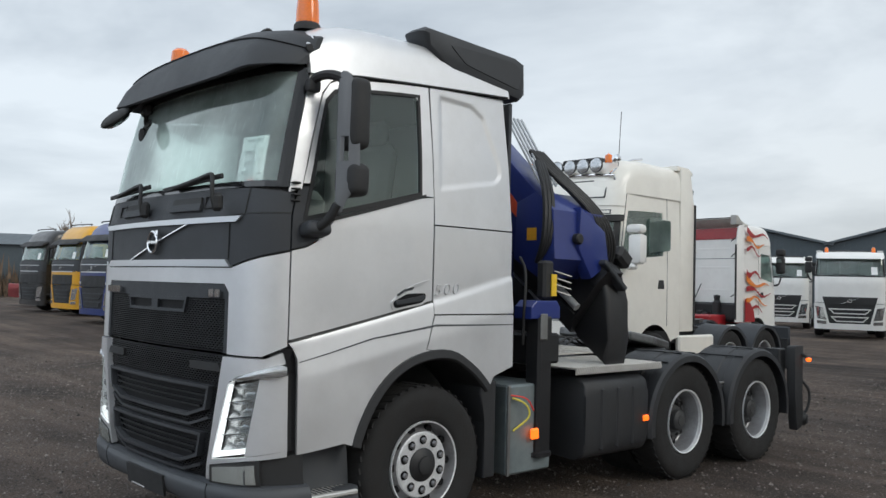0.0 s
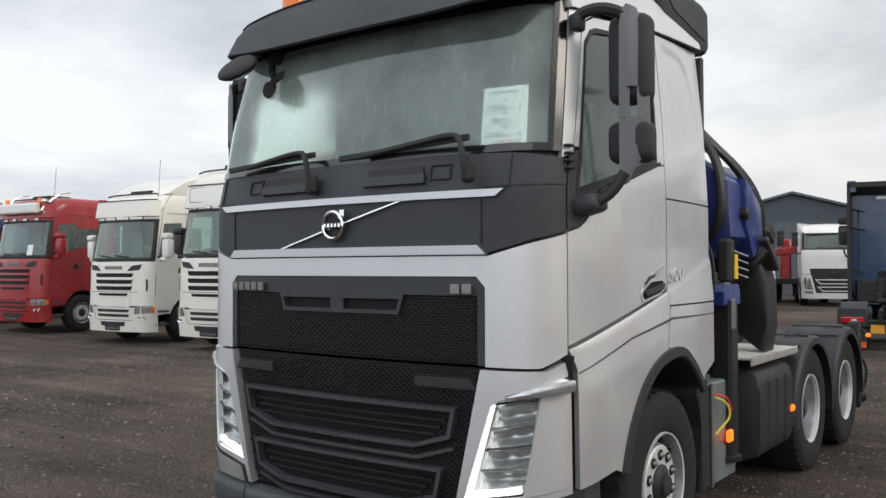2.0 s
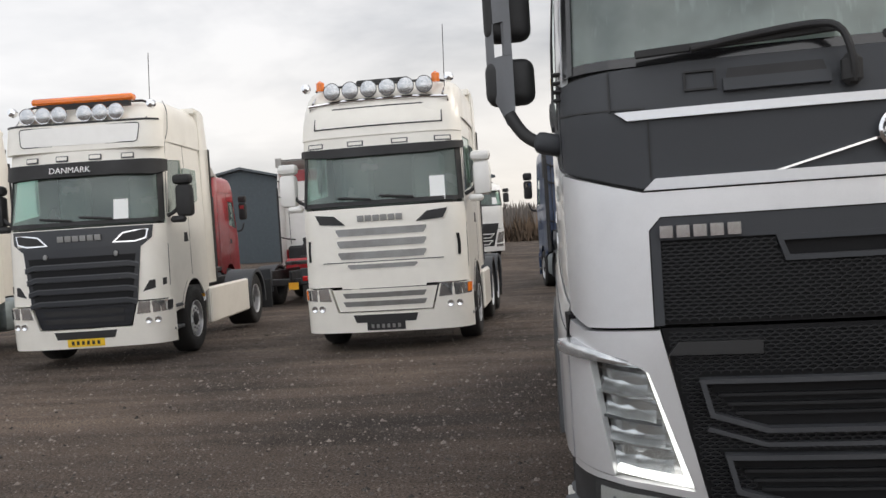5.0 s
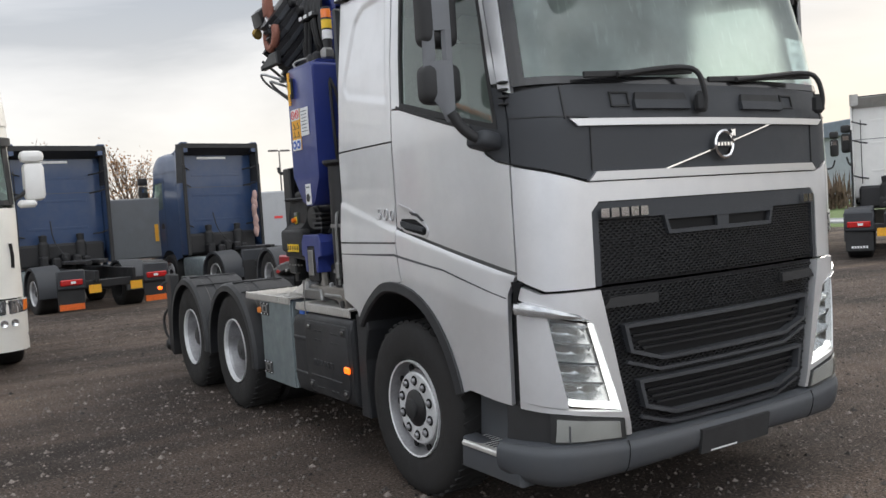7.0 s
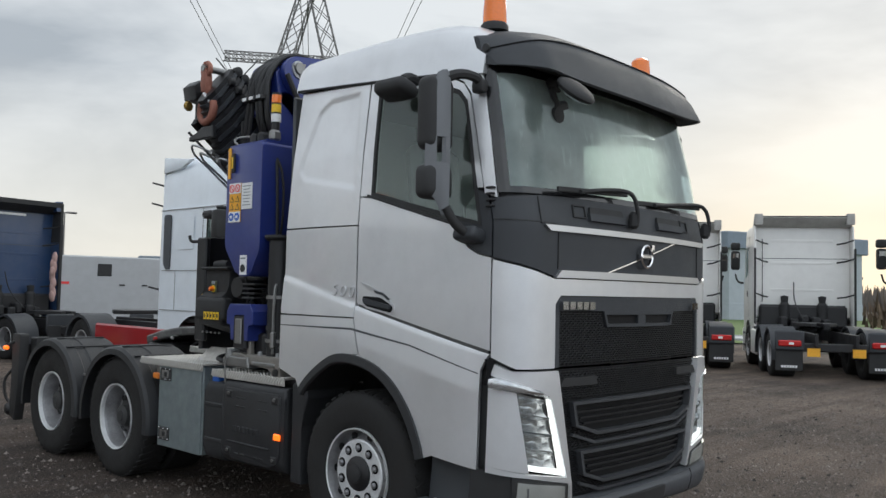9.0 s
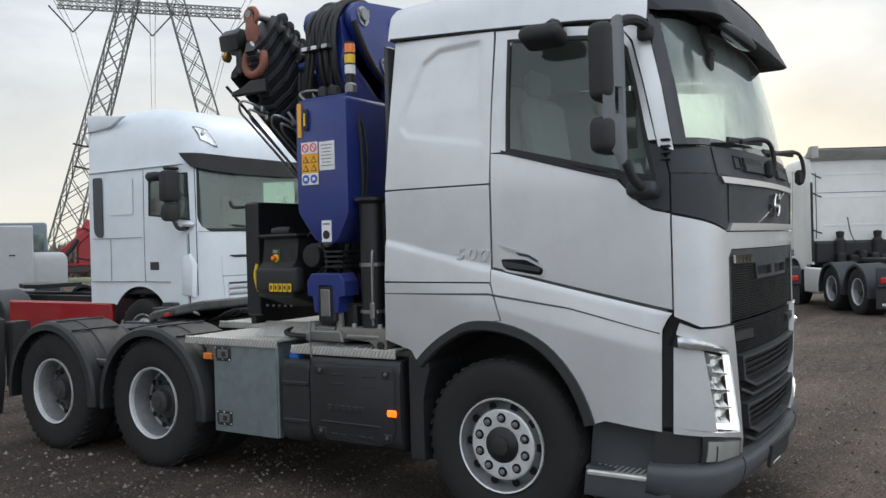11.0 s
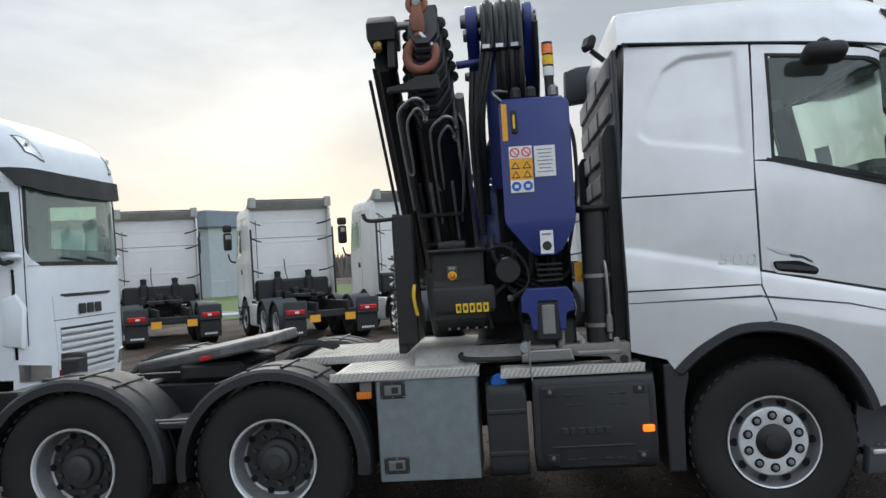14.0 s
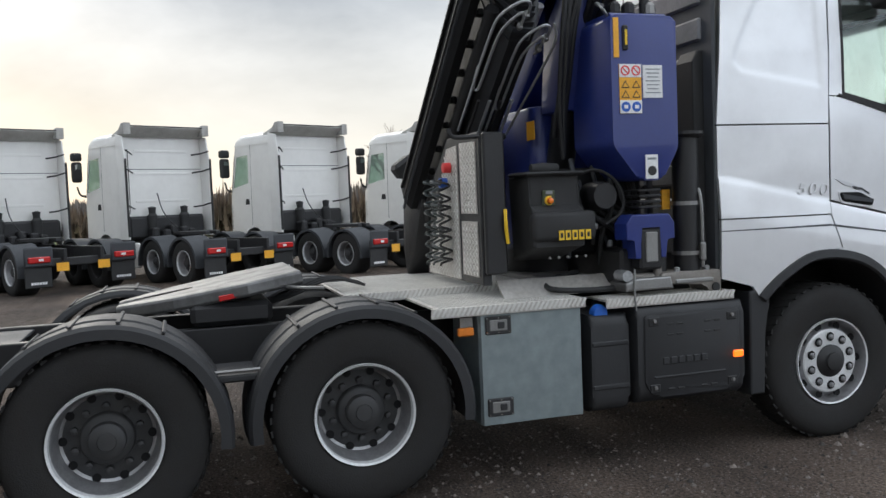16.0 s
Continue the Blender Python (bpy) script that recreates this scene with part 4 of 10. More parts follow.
    # Flat silver and dark patches paint the shading of the dent over the handle.
    part("handle_plate", panel(FH, rounded([(U(1.345), 1.752), (U(1.20), 1.712), (U(1.05), 1.632), (U(1.06), 1.618), (U(1.17), 1.682), (U(1.27), 1.705)], 0.012), 0.006, 0.014, 0.06, sign=s), SILVER_TRIM, handle, "", True)
    part("grip_gap", panel(FH, rounded([(U(1.215), 1.700), (U(1.13), 1.684), (U(1.062), 1.645), (U(1.075), 1.636), (U(1.13), 1.668), (U(1.19), 1.678)], 0.006), 0.0065, 0.012, 0.06, sign=s), PLASTIC, handle)
    # sleeper wall: upper, middle, lower
    up = part("sleeper_upper", panel(FH, [(U(1.39), 2.123), (U(1.355), 3.05), (U(2.13), 3.105), (U(2.215), 2.128)], 0, 0.03, 0.018, sign=s), SILVER, cab, "silver upper sleeper wall with a pressed window shape", True)
    mid = part("sleeper_middle", panel(FH, [(U(1.39), 1.522), (U(1.39), 2.112), (U(2.215), 2.117), (U(2.215), 1.522)], 0, 0.03, 0.06, 0.012, sign=s), SILVER, cab, "silver sleeper locker door", True)
    m = Matrix.Translation(FH.at(s * U(1.52), 1.685) + Vector((s * 0.005, 0, 0))) @ pose(0, 0, 0, 90, 0, 92.2 * s) @ pose(0, 0, 0, 0, 0, 4 * s)
    for k, digit in enumerate("500"):
        raised = letters(digit, 0.108, m @ Matrix.Translation((0.086 * (k - 1), 0, 0)), SILVER, mid, "digit", 0.0035, "raised silver digit")
        raised.data.transform(Matrix(((1.28, 0.22, 0, 0), (0, 1, 0, 0), (0, 0, 1, 0), (0, 0, 0, 1))))
    lowp = [(1.305, 1.352), (U(1.385), 1.598), (U(1.385), 1.515), (U(1.31), 1.29)] + arch(-0.007, 92, 164, 14) + [(U(0.66), 0.742), (1.36, 0.705), (1.36, 1.26), (1.33, 1.32)]
    part("lower_side", panel(FH, lowp, 0, 0.03, 0.05, 0.012, sign=s), SILVER, cab, "silver lower side panel over the wheel", True)
    lowr = [(U(1.395), 1.512), (U(2.215), 1.512), (U(2.22), 1.135), (U(2.0), 1.075)] + arch(-0.007, 40, 88, 10) + [(U(1.32), 1.29)]
    lr = part("lower_rear_side", panel(FH, lowr, 0, 0.03, 0.05, 0.03, sign=s), SILVER, cab, "silver lower rear side panel", True)
    for a, b in (((1.39, 1.445), (2.215, 1.442)),):
        part("groove", panel(FH, [(U(a[0]), a[1] - 0.006), (U(b[0]), b[1] - 0.004), (U(b[0]), b[1] + 0.002), (U(a[0]), a[1] + 0.008)], 0.0015, 0.005, 0.1, sign=s), PLASTIC_G, lr)
    part("groove", panel(FH, [(1.37, 1.238), (U(0.87), 1.366), (U(1.385), 1.436), (U(1.385), 1.450), (U(0.87), 1.376), (1.37, 1.244)], 0.003, 0.008, 0.1, sign=s), PLASTIC_G, lr)
    # dark backing behind the seams
    bk = panel(FH, [(1.30, 1.35), (1.30, 2.10), (U(2.2), 2.10), (U(2.2), 1.2), (U(1.9), 1.2), (U(1.4), 1.32), (U(0.9), 1.2)], -0.04, 0.01, 0.12, sign=s)
    panel(FH, [(U(1.30), 2.28), (U(1.30), 3.0), (U(2.13), 3.08), (U(2.2), 2.10), (U(1.45), 2.1)], -0.04, 0.01, 0.12, sign=s, bm=bk)
    part("seam_backing", panel(FH, [(1.26, 0.72), (1.26, 1.37), (1.42, 1.37), (1.42, 0.72)], -0.05, 0.01, 0.12, sign=s), BLACK, cab)
    part("inner_wall", bk, INTERIOR, cab)
    # wheel arch lip and inner housing
    lip = bmesh.new()
    n = 26
    rows = []
    for i in range(n + 1):
        a = radians(164 - 124 * i / n)
        ra = lerp_table(ARCH, 164 - 124 * i / n)
        row = []
        for r, dx in ((ra, 0.0), (ra - 0.004, 0.022), (ra - 0.055, 0.028), (ra - 0.068, 0.015), (ra - 0.07, -0.45)):
            y, z = 1.385 + r * math.cos(a), 0.53 + r * math.sin(a)
            row.append(lip.verts.new((s * (side_x(y) + 0.022 + dx), y, z)))
        rows.append(row)
    for a, b in zip(rows, rows[1:]):
        for k in range(4):
            lip.faces.new((a[k], b[k], b[k + 1], a[k + 1]))
    part("wheel_arch", lip, DARKPLASTIC, cab, "dark plastic wheel arch", True)
    # steps under the door
    steps = part("step_box", box((s * 0.93, 0.58, 0.56), (0.26, 0.44, 0.36), 0.02), BLACK, cab, "black step well", False)
    part("step_panel", prism([(0.30, 0.44), (0.34, 0.715), (0.80, 0.74), (0.83, 0.44)], s * 1.06, s * 1.085, "x"), PLASTIC_G, steps)
    part("step_tread", box((s * 1.155, 0.555, 0.440), (0.19, 0.46, 0.030), 0.008), CHECKER, steps, "ribbed aluminium step", False)
    for k in range(12):
        part("tread_stud", box((s * 1.15, 0.37 + 0.034 * k, 0.456), (0.12, 0.012, 0.005), 0.002), PLASTIC_G, steps)
    part("skirt", prism([(0.30, 0.42), (0.80, 0.47), (0.82, 0.30), (0.30, 0.30)], s * 1.12, s * 1.235, "x", 0.02), PLASTIC_G, steps, "", True)
    part("mud_flap", prism([(1.88, 1.08), (2.03, 1.04), (2.03, 0.36), (1.92, 0.36), (1.93, 0.75), (1.87, 0.95)], s * 0.80, s * 1.22, "x", 0.015), DARKPLASTIC, cab, "dark mudguard flap behind the front wheel")

# roof: a domed shell
bm = bmesh.new()
ys = [0.40, 0.46, 0.55, 0.68, 0.85, 1.1, 1.4, 1.75, 2.05, 2.15, 2.175]
ztop = ((0.40, 3.22), (0.46, 3.28), (0.55, 3.325), (0.68, 3.36), (0.85, 3.38), (1.1, 3.39), (1.4, 3.39), (1.75, 3.385), (2.05, 3.375), (2.15, 3.365), (2.175, 3.35))
rows = []
for y in ys:
    zt = lerp_table(ztop, y)
    zb = lerp_table(((0.4, 2.975), (1.35, 3.062), (2.14, 3.118)), y)
    half = (1.178 - 0.015 * sstep(1.2, 2.2, y)) * lerp_table(((0.4, 0.985), (0.8, 1.0), (2.2, 0.985)), y)
    section_half = ((1.0, 0.0), (0.993, 0.18), (0.983, 0.40), (0.970, 0.60), (0.952, 0.76), (0.925, 0.88), (0.88, 0.955), (0.80, 0.988), (0.66, 0.996), (0.45, 0.999), (0.22, 1.0), (0.0, 1.0))
    row = [bm.verts.new((half * fx, y, zb + (zt - zb) * fz)) for fx, fz in section_half]
    row += [bm.verts.new((-half * fx, y, zb + (zt - zb) * fz)) for fx, fz in section_half[-2::-1]]
    rows.append(row)
for a, b in zip(rows, rows[1:]):
    for i in range(22):
        bm.faces.new((a[i], a[i + 1], b[i + 1], b[i]))
bm.faces.new(rows[-1])
bm.faces.new(rows[0][::-1])
roof = part("roof", bm, SILVER, cab, "silver domed roof", True, 60)
# roof lip over the doors
for s in (1, -1):
    part("roof_gutter", tube([(s * 1.185, 0.42, 2.94), (s * 1.182, 0.58, 3.0), (s * 1.178, 1.36, 3.062), (s * 1.152, 2.15, 3.12)], 0.008, 6, soft=1), BLACK, roof)
    if s < 0:
        continue
    part("roof_air_guide", prism([(1.30, 3.45), (1.38, 3.36), (1.48, 3.26), (1.60, 3.21), (2.32, 3.13), (2.37, 3.18), (2.36, 3.42), (2.25, 3.455), (1.36, 3.49)], s * 0.92, s * 1.14, "x", 0.045), PLASTIC, roof, "black plastic roof air guide", True)
    part("guide_panel", prism(rounded([(1.56, 3.40), (1.72, 3.29), (2.28, 3.20), (2.30, 3.37), (2.2, 3.40)], 0.03), s * 1.135, s * 1.146, "x", 0.005), PLASTIC, roof)

# sun visor above the windscreen
bm = bmesh.new()
prof = ((0.50, 3.365), (0.44, 3.352), (0.30, 3.318), (0.18, 3.252), (0.155, 3.235), (0.095, 3.145), (0.04, 3.005), (0.025, 2.965), (0.04, 2.955), (0.075, 2.98), (0.14, 3.02), (0.36, 3.06))
rows = []
for i in range(41):
    t = -1 + 2 * i / 40
    q = abs(t)
    bend = 0.05 * t * t + 0.24 * (max(0, q - 0.80) / 0.20) ** 2
    row = []
    for y, z in prof:
        f = min(1, max(0, (z - 2.93) / 0.37))
        dz = q ** 4 * (0.075 - 0.225 * f)
        yb = y + bend * (1 - sstep(0.1, 0.5, y))
        row.append(bm.verts.new((1.135 * t, yb, z + dz)))
    rows.append(row)
for a, b in zip(rows, rows[1:]):
    for k in range(len(prof)):
        bm.faces.new((a[k], a[(k + 1) % len(prof)], b[(k + 1) % len(prof)], b[k]))
for r in (rows[0], rows[-1]):
    bm.faces.new(r)
visor = part("sun_visor", bm, PLASTIC, cab, "dark grey sun visor over the windscreen", True, 35)
visor.location = (0, 0, 0)
seam_line = []
for i in range(41):
    t = -1 + 2 * i / 40
    bend = 0.05 * t * t + 0.24 * (max(0, abs(t) - 0.80) / 0.20) ** 2
    f = (3.235 - 2.93) / 0.37
    seam_line.append((1.135 * t, 0.15 + bend * (1 - sstep(0.1, 0.5, 0.155)), 3.233 + t ** 4 * (0.075 - 0.225 * f)))
part("visor_seam", tube(seam_line, 0.006, 5, soft=0), GRILLEBLACK, visor)
for s in (1, -1):
    part("visor_button", lathe([(0.028, 0), (0.024, s * 0.012), (0, s * 0.012)], (s * 1.13, 0.40, 3.13), "x", 14), BLACK, visor)

# kerb mirror on the right front corner
km = part("front_mirror", tube([(-0.74, 0.16, 3.03), (-0.74, 0.09, 2.96), (-0.77, 0.03, 2.90)], 0.022, 8), BLACK, cab, "black front blind-spot mirror", True)
bm = bmesh.new()
bmesh.ops.create_uvsphere(bm, u_segments=18, v_segments=12, radius=1, matrix=Matrix.Translation((-0.785, 0.005, 2.885)) @ pose(0, 0, 0, 42, 0, 0) @ Matrix.Diagonal((0.135, 0.125, 0.042, 1)))
shell = part("mirror_shell", bm, BLACK, km, "", True)
bm = bmesh.new()
bmesh.ops.create_uvsphere(bm, u_segments=18, v_segments=8, radius=1, matrix=Matrix.Translation((-0.785, 0.018, 2.872)) @ pose(0, 0, 0, 42, 0, 0) @ Matrix.Diagonal((0.115, 0.105, 0.036, 1)))
part("mirror_glass", bm, MIRROR, shell, "", True)
cam_box = part("camera_pod", box((-0.70, 0.225, 2.965), (0.12, 0.08, 0.08), 0.02), BLACK, cab, "black camera bracket behind the windscreen")
part("pod_arm", tube([(-0.72, 0.22, 2.97), (-0.73, 0.215, 2.90), (-0.68, 0.21, 2.83)], 0.026, 8), BLACK, cam_box)
part("pod_head", box((-0.655, 0.215, 2.835), (0.16, 0.07, 0.09), 0.03, pose(0, 0, 0, 0, -18, 0)), BLACK, cam_box)
part("pod_eye", lathe([(0.055, 0.0), (0.05, -0.03), (0.0, -0.035)], (-0.71, 0.20, 2.775), "y", 16), BLACK, cam_box, "", True)

# door mirrors
for s in (1, -1):
    arm = part("mirror_arm", tube([(s * 1.20, 0.37, 2.00), (s * 1.28, 0.40, 2.03), (s * 1.35, 0.43, 2.08), (s * 1.40, 0.45, 2.17)], 0.027, 10), BLACK, cab, "black door mirror arm", True)
    part("arm_root", box((s * 1.235, 0.415, 2.025), (0.13, 0.17, 0.085), 0.03, pose(0, 0, 0, 0, -14 * s, 0), seg=3), PLASTIC, arm, "", True)
    part("top_arm", tube([(s * 1.17, 0.40, 2.90), (s * 1.22, 0.40, 2.94), (s * 1.32, 0.44, 2.95), (s * 1.41, 0.50, 2.90)], 0.030, 8), BLACK, arm, "", True)
    part("arm_foot", box((s * 1.185, 0.40, 2.89), (0.06, 0.09, 0.08), 0.02, seg=2), BLACK, arm, "", True)
    # the cover slants back towards its outer edge; f runs from the inner edge (0) to the outer (1)
    cover_at = lambda f, z, t: (s * (1.372 + 0.105 * f + 0.012 * t), 0.452 + 0.06 * f + 0.022 * t - 0.02 * math.sin(math.pi * f), z)
    bm = bmesh.new()
    for piece in ([(0.02, 2.86), (0.12, 2.93), (0.34, 2.955), (0.60, 2.935), (0.80, 2.84), (1.0, 2.57), (0.5, 2.57), (0.0, 2.57)], [(0.0, 2.57), (0.30, 2.57), (0.30, 2.425), (0.0, 2.425)],
                  [(0.74, 2.57), (1.0, 2.57), (1.02, 2.425), (0.74, 2.425)], [(0.0, 2.425), (0.5, 2.425), (1.02, 2.425), (1.0, 2.29), (0.55, 2.20), (0.25, 2.125), (0.06, 2.115), (0.0, 2.2)]):
        near, far = ([bm.verts.new(cover_at(f, z, t)) for f, z in piece] for t in (0, 1))
        bm.faces.new(near)
        bm.faces.new(far[::-1])
        for k in range(len(piece)):
            bm.faces.new((near[k], near[(k + 1) % len(piece)], far[(k + 1) % len(piece)], far[k]))
    bmesh.ops.remove_doubles(bm, verts=bm.verts, dist=0.0004)
    part("mirror_cover", bm, MIRRORGREY, arm, "grey mirror cover with a slot", True)
    main = part("mirror_housing", box((s * 1.391, 0.555, 2.712), (0.205, 0.14, 0.425), 0.05, seg=4), BLACK, arm, "black main mirror housing", True)
    part("mirror_glass", box((s * 1.393, 0.6245, 2.712), (0.10, 0.004, 0.31), 0.0), MIRROR, main)
    wide = part("wide_mirror_housing", box((s * 1.392, 0.555, 2.320), (0.215, 0.14, 0.20), 0.05, seg=4), BLACK, arm, "black wide-angle mirror housing", True)
    part("mirror_glass", box((s * 1.395, 0.6245, 2.320), (0.10, 0.004, 0.085), 0.0), MIRROR, wide)
    for k in range(4):
        part("foot_rib", box((s * 1.185, 0.30, 2.19 + 0.035 * k), (0.05, 0.05, 0.012), 0.004), BLACK, arm)
ramp_mirror = part("kerb_mirror", tube([(-1.17, 0.92, 3.0), (-1.24, 0.92, 3.02), (-1.30, 0.92, 2.99)], 0.03, 8), BLACK, cab, "black kerb-view mirror over the door", True)
part("mirror_shell", box((-1.33, 0.95, 2.925), (0.18, 0.26, 0.10), 0.045, pose(0, 0, 0, 0, 18, 0), seg=3), BLACK, ramp_mirror, "", True)

# inside of the cab
part("dashboard", box((0, 0.42, 2.16), (2.16, 0.42, 0.24), 0.06), INTERIOR, cab, "dark dashboard")
steer = part("steering_wheel", lathe([(0.225 + 0.018 * math.cos(a), 0.018 * math.sin(a)) for a in [2 * math.pi * k / 8 for k in range(8)]], (0, 0, 0), "z", 28, closed=True), BLACK, cab, "black steering wheel", True)
steer.matrix_local = pose(0.58, 0.62, 2.30, 32, 0, 0)
for sx in (0.58, -0.58):
    seat = part("seat", box((sx, 1.05, 1.95), (0.52, 0.5, 0.2), 0.06), INTERIOR, cab, "dark cab seat", True)
    part("backrest", box((sx, 1.30, 2.35), (0.50, 0.16, 0.72), 0.06, pose(0, 0, 0, -8, 0, 0)), INTERIOR, seat, "", True)
    part("headrest", box((sx, 1.36, 2.80), (0.28, 0.10, 0.18), 0.04), INTERIOR, seat, "", True)
part("cab_floor", box((0, 1.2, 1.50), (2.2, 1.9, 0.04)), INTERIOR, cab)
part("back_wall", box((0, 2.12, 2.4), (2.2, 0.03, 1.55)), CURTAIN, cab, "grey rear cab wall inside")
part("bunk", box((0, 1.85, 2.05), (2.2, 0.5, 0.25), 0.05), CURTAIN, cab)
part("headlining", box((0, 1.25, 3.05), (2.1, 1.7, 0.03)), INTERIOR, cab)
part("firewall", box((0, 0.26, 1.8), (2.1, 0.03, 0.75)), BLACK, cab)

# back of the cab: ribbed sheet
# Silver ribs toned grey for the shade they lie in, with dust over it.
RIBSHADE = mat("dusty_shaded_rear_sheet", (0.26, 0.265, 0.275), 0.5, 0.3, dirt=0.4, dirt_color=(0.12, 0.115, 0.11))
bm = box((0, 2.205, 2.12), (2.30, 0.03, 1.95), 0.02)
# The wall is dark grey to paint the shadows between the ribs.
back = part("cab_back", bm, PLASTIC_G, cab, "silver ribbed cab rear wall")
for k in range(8):
    z = 1.35 + 0.235 * k
    for sx in (-0.72, 0, 0.72):
        part("rib", box((sx, 2.225, z), (0.62, 0.035, 0.15), 0.014), RIBSHADE, back)
for x in (-0.9, 0.9):
    part("rear_duct", prism([(2.215, 1.2), (2.30, 1.2), (2.30, 2.55), (2.26, 2.62), (2.215, 2.62)], x - 0.14 if x < 0 else x - 0.02, x + 0.06 if x < 0 else x + 0.14, "x", 0.01), BLACK, back)
wl = part("work_lamp", box((-0.62, 2.30, 3.27), (0.13, 0.06, 0.11), 0.02, pose(0, 0, 0, 20, 0, 20)), BLACK, cab, "black work lamp on the cab back")
part("lamp_foot", tube([(-0.62, 2.20, 3.14), (-0.62, 2.29, 3.22)], 0.02, 6), BLACK, wl)

for px, lab in ((0.89, "orange rotating beacon on the silver cab roof"), (-0.89, "orange rotating beacon on the silver cab roof")):
    beacon("roof_beacon", (px, 0.54, 3.31), None, lab, r=0.075, h=0.22, group="roof beacons")
rc = thing("roof_camera", "small black lamp on the cab roof edge", "lamp")
part("lamp_body", box((0.55, 0.45, 3.35), (0.09, 0.06, 0.05), 0.015), BLACK, rc)
part("lamp_stem", box((0.55, 0.47, 3.31), (0.02, 0.03, 0.07)), BLACK, rc)
for sx in (0.62, -0.62):
    hn = thing("air_horn", "small black antenna base on the cab roof", "antenna")
    part("base", box((sx, 0.78, 3.375), (0.10, 0.16, 0.05), 0.02), BLACK, hn)

# chassis
for s in (1, -1):
    part("frame_rail", prism([(0.6, 0.98), (7.05, 0.98), (7.05, 0.72), (0.6, 0.72)], s * 0.36, s * 0.43, "x", 0.01), BLACKMETAL, truck, "black chassis rail")
for y in (3.6, 4.55, 5.3, 6.0, 6.95):
    part("cross_member", box((0, y, 0.85), (0.78, 0.12, 0.18), 0.02), BLACKMETAL, truck)
part("engine_block", box((0, 1.3, 0.85), (0.9, 1.9, 0.7), 0.1), BLACK, truck, "dark underside of the engine")
for y in (1.365, 4.59, 5.96):
    part("axle", lathe([(0.08, -1.0), (0.08, 1.0)], (0, y, 0.52), "x", 16), BLACKMETAL, truck, "", True)
for y in (4.59, 5.96):
    bm = bmesh.new()
    bmesh.ops.create_uvsphere(bm, u_segments=16, v_segments=10, radius=0.26, matrix=Matrix.Translation((0, y, 0.52)))
    part("differential", bm, BLACKMETAL, truck, "", True)
for s in (1, -1):
    wheel(truck, (s * 1.205, 1.365, 0.52), s, "steer", 0.525, 0.30, "front wheel with a black tyre")
    for y in (4.59, 5.96):
        wheel(truck, (s * 1.215, y, 0.525), s, "drive", 0.53, 0.28, "drive wheel with a black tyre")
        part("inner_tyre", lathe([(0.3, s * 0.50), (0.5, s * 0.50), (0.53, s * 0.54), (0.53, s * 0.86), (0.5, s * 0.89), (0.3, s * 0.89)], (0, y, 0.525), "x", 40, closed=True), RUBBER, truck, "", True)
    # mudguards over the drive wheels
    for y in (4.59, 5.96):
        bm = bmesh.new()
        pr = []
        for i in range(27):
            a = radians(186 - 192 * i / 26)
            rr = 0.655 + 0.015 * math.sin(i * math.pi / 26)
            row = []
            for x, dr in ((1.265, -0.075), (1.262, -0.02), (1.235, 0.0), (1.14, 0.006), (1.13, -0.003), (1.05, -0.002), (1.04, 0.008), (0.86, 0.008), (0.85, -0.001), (0.72, 0.0), (0.70, -0.03), (0.70, -0.05), (1.22, -0.05)):
                r = rr + dr
                row.append(bm.verts.new((s * x, y + r * 0.99 * math.cos(a), 0.50 + r * 0.97 * math.sin(a))))
            pr.append(row)
        for a, b in zip(pr, pr[1:]):
            for k in range(len(a)):
                bm.faces.new((a[k], b[k], b[(k + 1) % len(a)], a[(k + 1) % len(a)]))
        bm.faces.new(pr[0])
        bm.faces.new(pr[-1])
        guard = part("mudguard", bm, DARKPLASTIC, truck, "black plastic mudguard with moulded ribs", True, 30)
        for a in (58, 78, 98, 118):
            rib = bmesh.new()
            ca, sa = math.cos(radians(a)), math.sin(radians(a))
            beam((s * 0.74, y + 0.672 * ca, 0.50 + 0.66 * sa), (s * 1.22, y + 0.672 * ca, 0.50 + 0.66 * sa), 0.02, 0.012, (0, ca, sa), 0.003, rib)
            part("rib", rib, DARKPLASTIC, guard)
    part("guard_bracket", box((s * 0.95, 5.275, 0.79), (0.42, 0.30, 0.04), 0.01), DARKPLASTIC, truck, "bracket between the mudguards")
    part("bracket_rail", tube([(s * 1.15, 5.14, 0.83), (s * 1.15, 5.41, 0.83)], 0.012, 6, soft=0), STEEL, truck)
    part("rear_post", prism(rounded([(7.02, 1.14), (7.24, 1.14), (7.22, 0.60), (7.26, 0.24), (7.10, 0.18), (7.04, 0.55)], 0.03), s * 1.03, s * 1.13, "x", 0.012), BLACK, truck, "black rear post with flaps", True)
    part("post_clutter", box((s * 1.08, 7.28, 0.30), (0.16, 0.10, 0.14), 0.03), BLACKMETAL, truck, "", True)
    part("post_hose", tube([(s * 1.10, 7.24, 0.75), (s * 1.16, 7.36, 0.62), (s * 1.14, 7.34, 0.40), (s * 1.08, 7.26, 0.34)], 0.016, 7), BLACK, truck, "", True)
    part("lamp_stalk", tube([(s * 1.08, 7.16, 1.06), (s * 1.15, 7.19, 1.04), (s * 1.19, 7.21, 1.0)], 0.018, 7), BLACK, truck, "", True)
    part("rear_lamp_bar", prism([(6.95, 1.10), (7.12, 1.10), (7.12, 0.45), (7.0, 0.40), (6.95, 0.45)], s * 0.80, s * 0.98, "x", 0.02), BLACK, truck, "black rear lamp post")
    part("rear_lamp", box((s * 0.89, 7.13, 0.90), (0.14, 0.03, 0.22), 0.01), REDLENS, truck, "red rear lamp")
